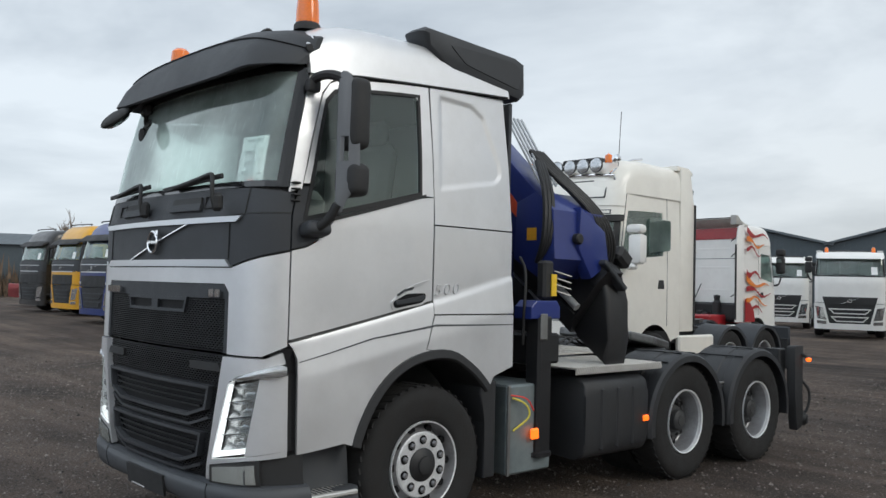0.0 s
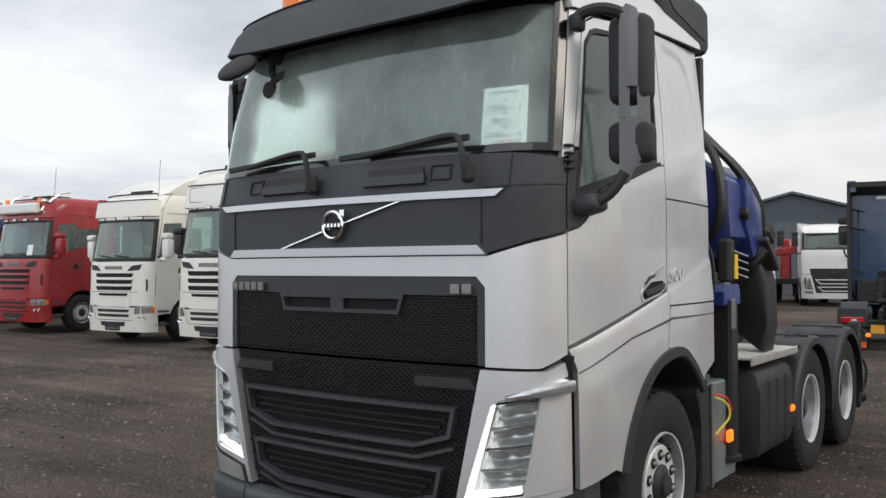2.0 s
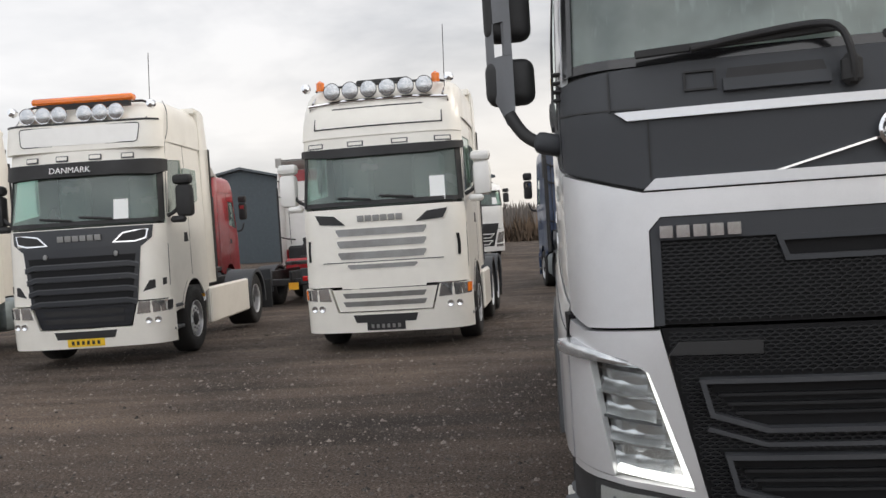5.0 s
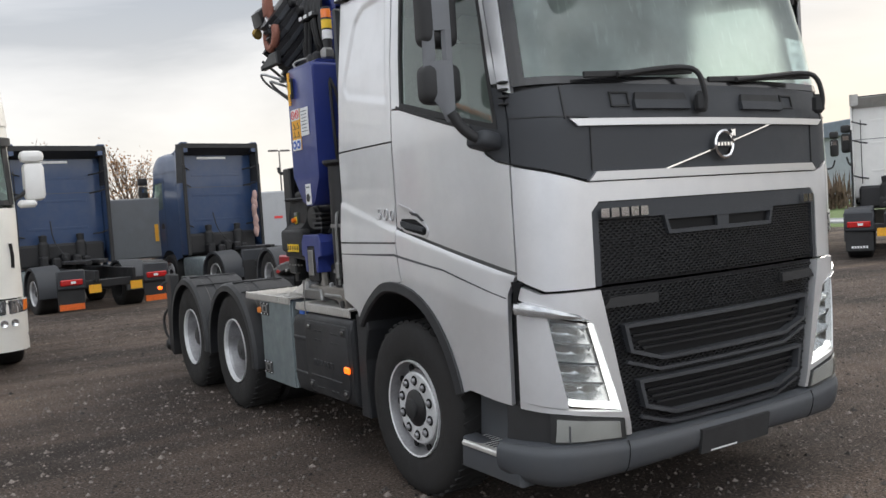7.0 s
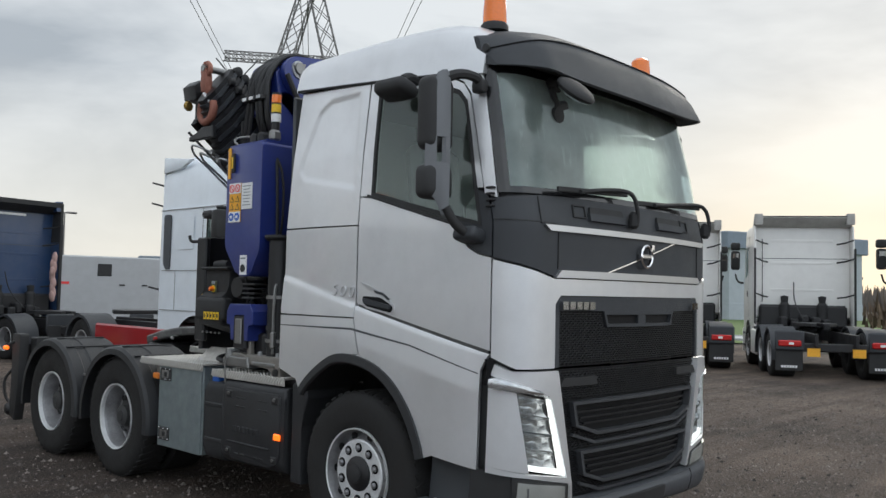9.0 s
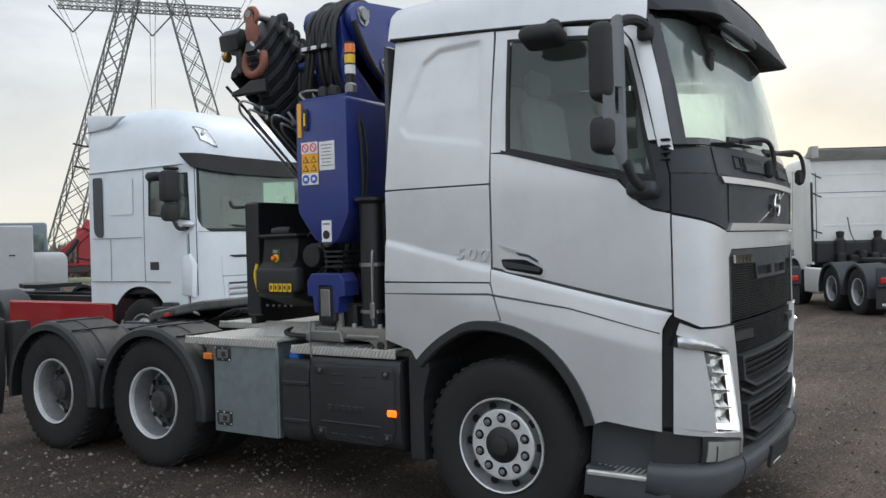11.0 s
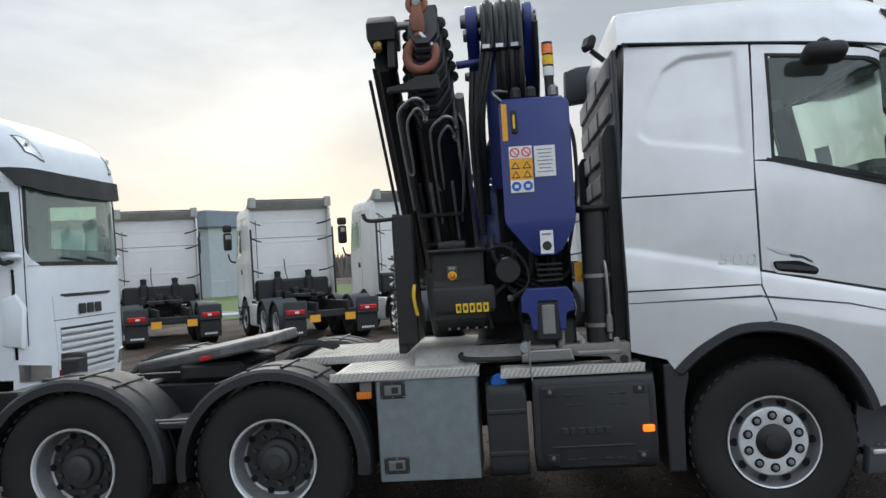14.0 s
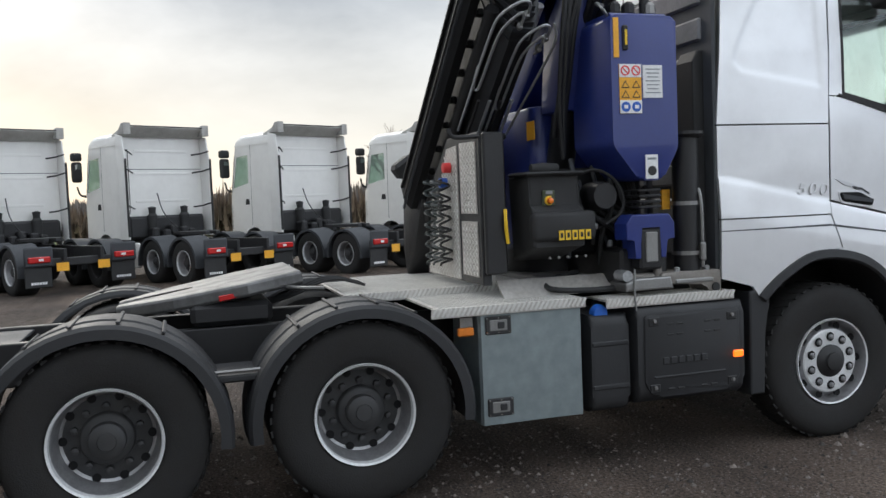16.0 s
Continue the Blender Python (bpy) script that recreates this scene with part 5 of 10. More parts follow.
    part("side_lamp", box((s * 1.20, 7.215, 0.985), (0.05, 0.06, 0.045), 0.012), AMBER, truck, "lit amber marker")
part("rear_beam", box((0, 7.05, 0.72), (1.9, 0.12, 0.16), 0.02), BLACKMETAL, truck, "black rear cross beam")
part("rear_flap", box((0, 6.75, 0.95), (0.8, 0.5, 0.02), 0.004), PLASTIC, truck)

# right side: fuel tank, additive tank, tool box
tank = part("fuel_tank", prism(rounded([(-1.235, 0.985), (-1.235, 0.44), (-1.17, 0.38), (-0.60, 0.38), (-0.60, 1.0), (-1.18, 1.0)], 0.07), 2.09, 2.865, "y", 0.03), DARKPLASTIC, truck, "dark plastic-clad fuel tank", True)
part("tank_panel", prism(rounded([(2.13, 0.95), (2.82, 0.95), (2.82, 0.50), (2.74, 0.43), (2.21, 0.43), (2.13, 0.50)], 0.03), -1.246, -1.20, "x", 0.010), DARKPLASTIC, tank, "", True)
for y in (2.19, 2.755):
    for z in (0.905, 0.485):
        part("tank_clip", box((-1.246, y, z), (0.010, 0.075, 0.055), 0.008), BLACKMETAL, tank)
        part("clip_bolt", lathe([(0.014, 0), (0.012, -0.012), (0, -0.013)], (-1.250, y, z + 0.005), "x", 8), STEEL, tank)
for y in (2.30, 2.37, 2.57, 2.64):
    for z in (0.885, 0.82):
        part("moulded_slot", box((-1.247, y, z), (0.008, 0.045, 0.012), 0.003), BLACK, tank)
for y in (2.33, 2.40, 2.57, 2.64):
    part("moulded_slot", box((-1.247, y, 0.475), (0.008, 0.045, 0.012), 0.003), BLACK, tank)
part("moulded_rib", box((-1.248, 2.50, 0.555), (0.012, 0.52, 0.014), 0.004), DARKPLASTIC, tank)
for k in range(6):
    part("moulded_mark", box((-1.249, 2.40 + 0.055 * k, 0.655), (0.010, 0.042, 0.045), 0.004), DARKPLASTIC, tank)
part("side_marker", box((-1.252, 2.147, 0.655), (0.02, 0.075, 0.045), 0.008), AMBER, tank, "lit amber side marker")
add = part("additive_tank", prism(rounded([(-1.20, 0.955), (-1.20, 0.40), (-1.15, 0.36), (-0.7, 0.36), (-0.7, 0.97), (-1.14, 0.97)], 0.06), 2.905, 3.165, "y", 0.03), DARKPLASTIC, truck, "dark additive tank with a blue cap", True)
part("tank_band", box((-1.20, 3.035, 0.79), (0.02, 0.25, 0.03), 0.006), DARKPLASTIC, add)
part("tank_band", box((-1.20, 3.035, 0.52), (0.02, 0.25, 0.03), 0.006), DARKPLASTIC, add)
part("blue_cap", lathe([(0.055, 0), (0.055, -0.03), (0.045, -0.05), (0, -0.052)], (-1.115, 3.075, 0.975), "x", 18), BLUECAP, add, "blue filler cap", True)
tool = part("tool_box", box((-0.93, 3.555, 0.715), (0.50, 0.665, 0.70), 0.008), ALU, truck, "galvanised sheet metal tool box")
part("tool_box_door", box((-1.187, 3.555, 0.713), (0.016, 0.65, 0.69), 0.004), ALU, tool, "galvanised door")
for z in (0.965, 0.475):
    lock = part("latch", box((-1.199, 3.77, z), (0.014, 0.165, 0.11), 0.012), BLACK, tool, "black paddle latch")
    part("latch_plate", box((-1.206, 3.77, z), (0.006, 0.11, 0.065), 0.008), STEEL, lock)
    part("latch_paddle", box((-1.210, 3.755, z), (0.008, 0.045, 0.04), 0.004), BLACK, lock)
    for dy in (-0.07, 0.0, 0.07):
        for dz in (-0.043, 0.043):
            part("rivet", lathe([(0.007, 0), (0.005, -0.004), (0, -0.004)], (-1.206, 3.77 + dy, z + dz), "x", 8), CHROME, lock)
part("corner_marker", box((-1.17, 3.965, 0.935), (0.03, 0.10, 0.05), 0.008), mat("unlit_amber", (0.75, 0.22, 0.03), 0.3), truck, "amber corner lamp")
part("marker_plate", box((-1.15, 3.955, 0.99), (0.02, 0.08, 0.06), 0.002), STEEL, truck)

# left side: tank, cabinet
ltank = part("air_tank_cover", prism(rounded([(1.235, 0.94), (1.235, 0.40), (1.17, 0.34), (0.6, 0.34), (0.6, 1.0), (1.16, 1.0)], 0.09), 3.06, 3.94, "y", 0.03), DARKPLASTIC, truck, "dark ribbed plastic tank cover", True)
for y in (3.28, 3.50, 3.72):
    part("tank_rib", box((1.235, y, 0.66), (0.025, 0.05, 0.50), 0.012), DARKPLASTIC, ltank)
part("side_marker", box((1.24, 3.90, 0.62), (0.03, 0.075, 0.05), 0.01), AMBER, truck, "lit amber side marker")
part("battery_cabinet", box((0.90, 2.45, 0.66), (0.55, 0.50, 0.66), 0.015), ALU, truck, "galvanised cabinet behind the cab")
part("cabinet_trim", box((1.18, 2.21, 0.66), (0.02, 0.03, 0.66), 0.004), STEEL, truck)
part("air_line", tube([(1.19, 2.24, 0.90), (1.24, 2.34, 0.86), (1.25, 2.38, 0.76), (1.2, 2.28, 0.68), (1.19, 2.25, 0.66)], 0.008, 6), mat("yellow_hose", (0.72, 0.62, 0.08), 0.5), truck, "yellow air line")
part("air_line", tube([(1.19, 2.22, 0.92), (1.23, 2.36, 0.90), (1.24, 2.42, 0.80)], 0.006, 6), REDINK, truck, "red air line")

# checker plate decks, each with raised bars
def deck(name, poly, z, lab, edge=0.06):
    ob = part(name, prism(poly, z - 0.012, z, "z"), CHECKERBASE, truck, lab)
    xs, ys = [p[0] for p in poly], [p[1] for p in poly]
    bm = bmesh.new()
    k, x = 0, min(xs) + 0.03
    while x < max(xs) - 0.02:
        y = min(ys) + 0.03 + (0.02 if k % 2 else 0)
        while y < max(ys) - 0.02:
            box((x, y, z + 0.0025), (0.036, 0.009, 0.007), 0, pose(0, 0, 0, 0, 0, 45 if (k + int(y * 50)) % 2 else -45), bm)
            y += 0.04
        x += 0.04
        k += 1
    part("raised_pattern", bm, CHECKER, ob)
    return ob


def rolled_edge(c, size, plate):
    """The folded rim of a deck plate, with its slanting raised bars."""
    e = part("deck_edge", box(c, size, 0.003), CHECKERBASE, plate)
    bm = bmesh.new()
    n = int(size[1] / 0.030)
    for k in range(n):
        y = c[1] - size[1] / 2 + (k + 0.5) * size[1] / n
        box((0, 0, 0), (0.007, 0.013, size[2] * 0.92), 0, pose(c[0] + (0.008 if c[0] > 0 else -0.008), y, c[2] + 0.004, 32, 0, 0), bm)
    part("raised_pattern", bm, CHECKER, e)


d1 = deck("deck_plate", [(-1.20, 3.20), (-0.45, 3.20), (-0.45, 4.15), (-1.20, 4.15)], 1.085, "aluminium checker plate deck")
rolled_edge((-1.205, 3.69, 1.06), (0.012, 0.98, 0.06), d1)
d2 = deck("deck_plate", [(-1.20, 2.15), (-0.95, 2.15), (-0.95, 3.06), (-1.20, 3.06)], 1.06, "aluminium checker plate strip over the tank")
rolled_edge((-1.205, 2.6, 1.035), (0.012, 0.92, 0.06), d2)
d3 = deck("deck_plate", [(-0.50, 2.35), (0.50, 2.35), (0.50, 4.55), (-0.50, 4.55)], 1.125, "aluminium checker plate walkway")
rolled_edge((-0.51, 3.45, 1.105), (0.012, 2.2, 0.06), d3)
d4 = deck("deck_plate", [(0.45, 2.95), (1.20, 2.95), (1.20, 4.18), (0.45, 4.18)], 1.085, "aluminium checker plate deck")
rolled_edge((1.205, 3.57, 1.06), (0.012, 1.22, 0.06), d4)

part("deck_riser", prism([(-0.99, 1.088), (-0.86, 1.19), (-0.84, 1.19), (-0.95, 1.086)], 2.62, 3.64, "y"), CHECKERBASE, truck, "slanting aluminium riser plate")

# coupling plate (fifth wheel)
fw = part("coupling_plate", prism([(-0.46, 4.80), (0.46, 4.80), (0.5, 5.15), (0.40, 5.60), (0.17, 5.95), (0.10, 5.95), (0.06, 5.45), (-0.06, 5.45), (-0.10, 5.95), (-0.17, 5.95), (-0.40, 5.60), (-0.5, 5.15)], -0.045, 0.045, "z", 0.02), GREASE, truck, "greasy steel coupling plate, tilted")
fw.matrix_local = Matrix.Translation((0, 5.2, 1.20)) @ pose(0, 0, 0, -9, 0, 0) @ Matrix.Translation((0, -5.2, 0))
part("coupling_base", box((0, 5.25, 1.06), (0.9, 0.5, 0.14), 0.03), BLACKMETAL, fw).matrix_local = Matrix.Translation((0, 5.2, 0)) @ pose(0, 0, 0, 9, 0, 0) @ Matrix.Translation((0, -5.2, -1.20))
part("side_reflector", box((-0.47, 5.25, -0.02), (0.02, 0.16, 0.035), 0.004), REDLENS, fw, "red reflector")
part("release_handle", tube([(-0.3, 5.0, -0.02), (-0.55, 4.86, -0.05), (-0.62, 4.70, -0.08)], 0.012, 6), STEEL, fw)
for k in range(3):
    part("coupling_hose", tube([(-0.2 + 0.1 * k, 4.35, 1.16), (-0.25 + 0.1 * k, 4.6, 1.24), (-0.3 + 0.12 * k, 4.9, 1.10), (-0.1, 5.3, 1.05)], 0.011, 6), BLACK, truck, "black air hose")


# ---- loader crane folded behind the cab ----
crane = thing("loader_crane", "blue and black folded loader crane behind the cab", "crane")
part("base_beam", box((0, 2.72, 1.24), (2.2, 0.34, 0.24), 0.02), BLACKMETAL, crane, "black stabiliser beam")
part("base_plate", box((0, 2.85, 1.14), (1.3, 0.8, 0.06), 0.01), STEEL, crane, "bare steel base plate")
part("column", prism(rounded([(-0.30, 2.62), (0.42, 2.62), (0.42, 3.12), (-0.30, 3.12)], 0.1), 1.3, 2.35, "z", 0.03), BLUE, crane, "blue crane column", True)
part("slew_ring", lathe([(0.38, 1.17), (0.38, 1.33), (0.33, 1.36)], (0.05, 2.86, 0), "z", 32), BLACKMETAL, crane, "", True)
# inner boom, leaning across the truck from the left elbow to the top on the right


def slab(pts, y0, y1, material, parent, name, label="", bevel=0.02):
    return part(name, prism(pts, y0, y1, "y", bevel), material, parent, label, True, 35)


boom = slab([(1.12, 2.30), (0.98, 1.98), (0.66, 1.98), (-0.86, 3.18), (-0.90, 3.43), (-0.80, 3.53), (-0.38, 3.60), (-0.22, 3.55)], 2.78, 3.05, BLUE, crane, "inner_boom", "blue inner boom leaning across the truck")
for y0, y1 in ((2.70, 2.76), (3.08, 3.16)):
    slab(rounded([(0.0, 2.86), (-0.28, 2.92), (-0.58, 3.08), (-0.86, 3.36), (-0.88, 3.47), (-0.80, 3.56), (-0.10, 3.64), (-0.03, 3.58), (0.17, 3.12)], 0.04), y0, y1, BLUE, boom, "boom_cheek", "", 0.01)
for x, z, r in ((-0.74, 3.465, 0.045), (-0.33, 3.475, 0.045), (-0.46, 3.135, 0.03)):
    pin = part("pin", lathe([(r, 2.665), (r + 0.005, 2.68), (r + 0.005, 3.18), (r, 3.20)], (x, 0, z), "y", 18), STEEL, boom, "steel pivot pin", True)
    part("pin_flange", prism(rounded([(x - 0.075, z + 0.02), (x - 0.02, z + 0.07), (x + 0.045, z + 0.05), (x + 0.075, z - 0.02), (x + 0.03, z - 0.085), (x - 0.04, z - 0.07)], 0.03), 2.686, 2.70, "y", 0.003), PIPE, pin, "zinc-plated pin flange")
    for a in (40, 160, 280):
        part("bolt", lathe([(0.011, 2.686), (0.011, 2.674), (0, 2.672)], (x + 0.058 * math.cos(radians(a)), 0, z + 0.055 * math.sin(radians(a))), "y", 6), STEEL, pin)
REDMARK = mat("red_orange_mark", (0.75, 0.10, 0.04), 0.4)
decal = part("boom_decal", prism([(-0.15 + 0.165 * math.cos(a) - 0.04 * math.sin(a), 3.17 + 0.150 * math.sin(a)) for a in [2 * math.pi * k / 28 for k in range(28)]], 2.694, 2.699, "y"), REDMARK, boom, "red-orange ellipse with white marks on the boom")
for x, z in ((-0.22, 3.20), (-0.14, 3.16), (-0.06, 3.12)):
    part("decal_mark", box((x, 2.6925, z), (0.028, 0.002, 0.13), 0, pose(0, 0, 0, 0, 24, 0)), WHITE, decal)
part("boom_decal", prism([(0.45, 2.55), (0.75, 2.25), (0.80, 2.32), (0.52, 2.62)], 2.772, 2.776, "y"), REDMARK, boom)
part("edge_hose", tube([(-0.86, 2.685, 3.40), (-0.72, 2.68, 3.16), (-0.50, 2.68, 2.98), (-0.22, 2.68, 2.84), (-0.02, 2.69, 2.76)], 0.022, 8), BLACK, boom, "black hose along the cheek edge", True)
part("warning_mark", box((-0.376, 3.165, 2.17), (0.13, 0.006, 0.13)), STICKERO, crane, "orange warning sticker")
part("warning_mark", box((0.90, 2.745, 2.15), (0.10, 0.006, 0.10)), STICKERO, crane)
slab([(-0.28, 2.28), (-0.66, 2.28), (-0.90, 3.10), (-0.86, 3.30), (-0.46, 3.34)], 2.78, 3.05, BLUE, crane, "column_head", "blue upper part of the crane column", 0.03)
# lift cylinder
part("lift_cylinder", tube([(-0.25, 2.92, 1.75), (-0.70, 2.92, 2.95)], 0.10, 20, soft=0), BLACKMETAL, crane, "black lift cylinder", True)
# elbow on the left side
knee = slab([(0.72, 2.42), (0.93, 2.50), (1.12, 2.34), (1.14, 1.95), (0.95, 1.80), (0.70, 1.95)], 2.75, 3.42, BLUE, crane, "elbow", "blue folded elbow joint")
part("elbow_link", prism([(3.05, 2.38), (3.38, 2.20), (3.44, 1.92), (3.20, 1.80), (3.02, 2.05)], 1.04, 1.165, "x", 0.02), BLUE, knee, "", True)
part("pin", lathe([(0.045, 0.66), (0.045, 1.175), (0.035, 1.185)], (0, 3.02, 2.12), "x", 18), BLACKMETAL, knee, "", True)
# outer boom: nested black sections with collars towards the tip, and a second slim boom beside it
tip, tail = Vector((-1.02, 3.44, 3.22)), Vector((1.02, 3.44, 1.60))
d = (tip - tail).normalized()
upn = Vector((0, 1, 0)).cross(d)
upn = upn if upn.z > 0 else -upn


def hexa(w, h):
    """Six-sided boom section across y and up, narrower below."""
    return [(-w / 2, h * 0.28), (-w * 0.36, h / 2), (w * 0.36, h / 2), (w / 2, h * 0.28), (w / 2, -h * 0.22), (w * 0.22, -h / 2), (-w * 0.22, -h / 2), (-w / 2, -h * 0.22)]


def section(p, q, w, h, bm=None):
    bm = bm or bmesh.new()
    rows = [[bm.verts.new(c + Vector((0, 1, 0)) * a + upn * b) for a, b in hexa(w, h)] for c in (p, q)]
    n = len(rows[0])
    for i in range(n):
        bm.faces.new((rows[0][i], rows[1][i], rows[1][(i + 1) % n], rows[0][(i + 1) % n]))
    bm.faces.new(rows[0])
    bm.faces.new(rows[1][::-1])
    return bm


outer = part("outer_boom", section(tail, tip - d * 0.44, 0.31, 0.66), BLACKMETAL, crane, "black telescopic outer boom")
for k in range(6):
    w, h = 0.295 - 0.021 * k, 0.63 - 0.048 * k
    c0 = tip - d * (0.36 - 0.085 * k) + upn * 0.022 * k
    sec = part("boom_section", section(c0 - d * 0.3, c0 + d * 0.058, w, h), BLACKMETAL, outer, "black telescopic section")
    part("collar", section(c0 - d * 0.012, c0 + d * 0.020, w + 0.022, h + 0.03), PLASTIC, sec)
    e = c0 + upn * (h / 2 + 0.035)
    part("roller", lathe([(0.02, -0.09), (0.042, -0.08), (0.042, -0.03), (0.02, -0.02), (0.02, 0.02), (0.042, 0.03), (0.042, 0.08), (0.02, 0.09)], e, "y", 12), BLACK, sec, "", True)
    for q in (1, -1):
        part("slide_pad", lathe([(0.018, -0.03), (0.036, -0.02), (0.036, 0.02), (0.018, 0.03)], c0 + Vector((0, q * (w / 2 + 0.018), 0)) + upn * h * 0.22, "x", 12), BLACK, sec, "", True)
    if k % 2 == 0:
        part("bolt", lathe([(0.012, 0), (0.012, -0.015), (0, -0.018)], c0 + Vector((0, -w / 2 - 0.006, 0)) + upn * 0.08, "y", 8), STEEL, sec)
part("tip_bracket", prism([(3.34, 2.93), (3.70, 2.93), (3.70, 2.965), (3.56, 2.985), (3.50, 3.03), (3.35, 3.03)], -1.11, -1.06, "x", 0.01), BLACKMETAL, outer, "dark grey bracket at the boom tip")
off2 = Vector((0, 0.28, 0))
jib = part("jib_boom", section(tail + off2 + d * 0.25, tip + off2 - d * 0.05, 0.13, 0.27), GRILLEBLACK, outer, "slim black boom beside the main one")
for o in (-0.06, 0.05):
    part("jib_rail", beam(tail + off2 + Vector((0, 0.072, 0)) + upn * o + d * 0.3, tip + off2 + Vector((0, 0.072, 0)) + upn * o - d * 0.08, 0.03, 0.02, upn, 0.004), BLACKMETAL, jib)
part("jib_edge", tube([tail + off2 + Vector((0, 0.10, 0)) - upn * 0.16 + d * 0.3, tip + off2 + Vector((0, 0.10, 0)) - upn * 0.16 - d * 0.1], 0.012, 6, soft=0), PLASTIC, jib)
for k in range(7):
    c0 = tail + off2 + d * (0.55 + 0.26 * k)
    part("spacer", box(c0 - Vector((0, 0.115, 0)), (0.07, 0.06, 0.05), 0.01), BLACKMETAL, jib)
part("boom_tail", prism([(1.16, 1.08), (0.86, 1.30), (0.60, 1.72), (0.80, 2.02), (1.10, 1.92), (1.19, 1.62), (1.19, 1.30)], 3.40, 3.70, "y", 0.03), BLACKMETAL, crane, "black boom base plate hanging on the left side", True)
part("tail_brace", beam((1.17, 3.30, 1.95), (1.17, 3.60, 1.72), 0.05, 0.13, (1, 0, 0)), PLASTIC, crane)
part("tail_guard", box((1.06, 3.70, 2.0), (0.20, 0.20, 0.14), 0.03, pose(0, 0, 0, -35, 0, 0)), BLACK, crane, "black hose guard")
# cylinders and pipes beside the outer boom
PALEROD = mat("pale_rod", (0.55, 0.55, 0.55), 0.35, 0.4, dirt=0.25, dirt_color=(0.2, 0.2, 0.2))
for yy, o, r, mm, cut in ((3.62, -0.20, 0.045, BLACKMETAL, 0.3), (3.60, 0.20, 0.03, CHROME, 0.25), (3.238, -0.05, 0.034, PALEROD, 0.38), (3.25, -0.12, 0.012, BLACK, 0.5)):
    a, b = tail + upn * o + Vector((0, yy - 3.44, 0)), tip + upn * o + Vector((0, yy - 3.44, 0)) - d * cut
    part("ram", tube([a, b], r, 10, soft=0), mm, outer, "", True)
side_n = -upn


def face(y, z, lift=0.0):
    """A point on the underside of the outer boom at the height z, lifted off it."""
    return Vector((-0.906 + (2.721 - z) * 1.259, y, z)) + side_n * lift


for ya, yb, zt in ((3.655, 3.45, 2.92), (3.455, 3.265, 2.81)):
    for inset, down, leg in ((0.0, 0.0, 0.72), (0.052, 0.055, 0.40)):
        a, b, z = ya - inset, yb + 0.35 * inset, zt - down
        pts = [face(a, z - leg, 0.01), face(a, z - 0.16, 0.02), face(a - 0.015, z - 0.075, 0.045), face((a + b) / 2 - 0.02, z - 0.005, 0.055), face(b + 0.02, z - 0.02, 0.05), face(b, z - 0.075, 0.02), face(b, z - 0.14, -0.02)]
        if inset:
            pts = [face(a + 0.055, z - leg + 0.10, 0.01), face(a + 0.05, z - leg - 0.02, 0.015), face(a + 0.012, z - leg - 0.03, 0.015)] + pts
        part("pipe", tube(pts, 0.0095, 8, soft=3), PIPE, outer, "bent steel hydraulic pipe", True)
        part("pipe_nut", box(face(b, z - 0.10, 0.0), (0.05, 0.035, 0.05), 0.01), STEEL, outer)
part("pipe", tube([face(3.30, 2.10, 0.01), face(3.235, 2.50, 0.03), face(3.20, 2.72, 0.04), face(3.24, 2.78, 0.0)], 0.0095, 8), PIPE, outer, "", True)
for k in range(4):
    o = side_n * 0.335 + Vector((0, -0.10 + 0.08 * k, 0))
    part("pipe", tube([tail + o + d * 0.3, tip + o - d * 0.95], 0.012, 7, soft=0), BLACK if k % 2 else PIPE, outer)
for k in range(3):
    part("pipe_clamp", box(tail + d * (0.6 + 0.35 * k) + side_n * 0.335 + Vector((0, 0.02, 0)), (0.05, 0.34, 0.04), 0.008), BLACK, outer)
# hook on its link at the tip
hk = part("hook_link", prism([(-0.03, 0.10), (0.03, 0.10), (0.048, -0.03), (0.03, -0.10), (-0.03, -0.10), (-0.048, -0.03)], -0.035, 0.035, "x", 0.015), COPPER, crane, "reddish hook link", True)
hk.location = (-1.10, 3.47, 3.42)
hpts = [(0, 0.20), (0.0, 0.10), (0.07, 0.04), (0.10, -0.04), (0.07, -0.115), (0.0, -0.135), (-0.075, -0.10), (-0.10, -0.02), (-0.085, 0.03)]
part("hook", tube([(0.01, a - 0.01, b - 0.22) for a, b in hpts], 0.034, 10), COPPER, hk, "reddish painted crane hook", True)
part("hook_latch", beam((-0.02, -0.01, -0.11), (-0.02, -0.095, -0.20), 0.02, 0.03, (1, 0, 0), 0.003), SILVER_TRIM, hk)
part("link_eye", lathe([(0.055 + 0.022 * math.cos(a), 0.022 * math.sin(a)) for a in [2 * math.pi * i / 8 for i in range(8)]], (0.0, 0.0, 0.09), "x", 20, closed=True), COPPER, hk, "", True)
part("link_pin", lathe([(0.028, -0.04), (0.028, 0.28), (0.036, 0.28), (0.036, 0.31), (0, 0.315)], (0.0, 0.0, 0.10), "x", 14), STEEL, hk, "steel link pin", True)
part("pin_end", lathe([(0.024, 0.315), (0.024, 0.33), (0, 0.33)], (0, 0, 0.10), "x", 12), REDINK, hk)
wh = part("tip_head", prism([(-1.10, 3.29), (-0.82, 3.27), (-0.80, 3.42), (-0.86, 3.455), (-1.06, 3.455), (-1.12, 3.40)], 3.62, 3.82, "y", 0.02), BLACKMETAL, crane, "black winch head at the boom tip", True)
part("head_axle", lathe([(0.03, 3.50), (0.03, 3.63)], (-0.96, 0, 3.41), "y", 12), STEEL, wh, "", True)
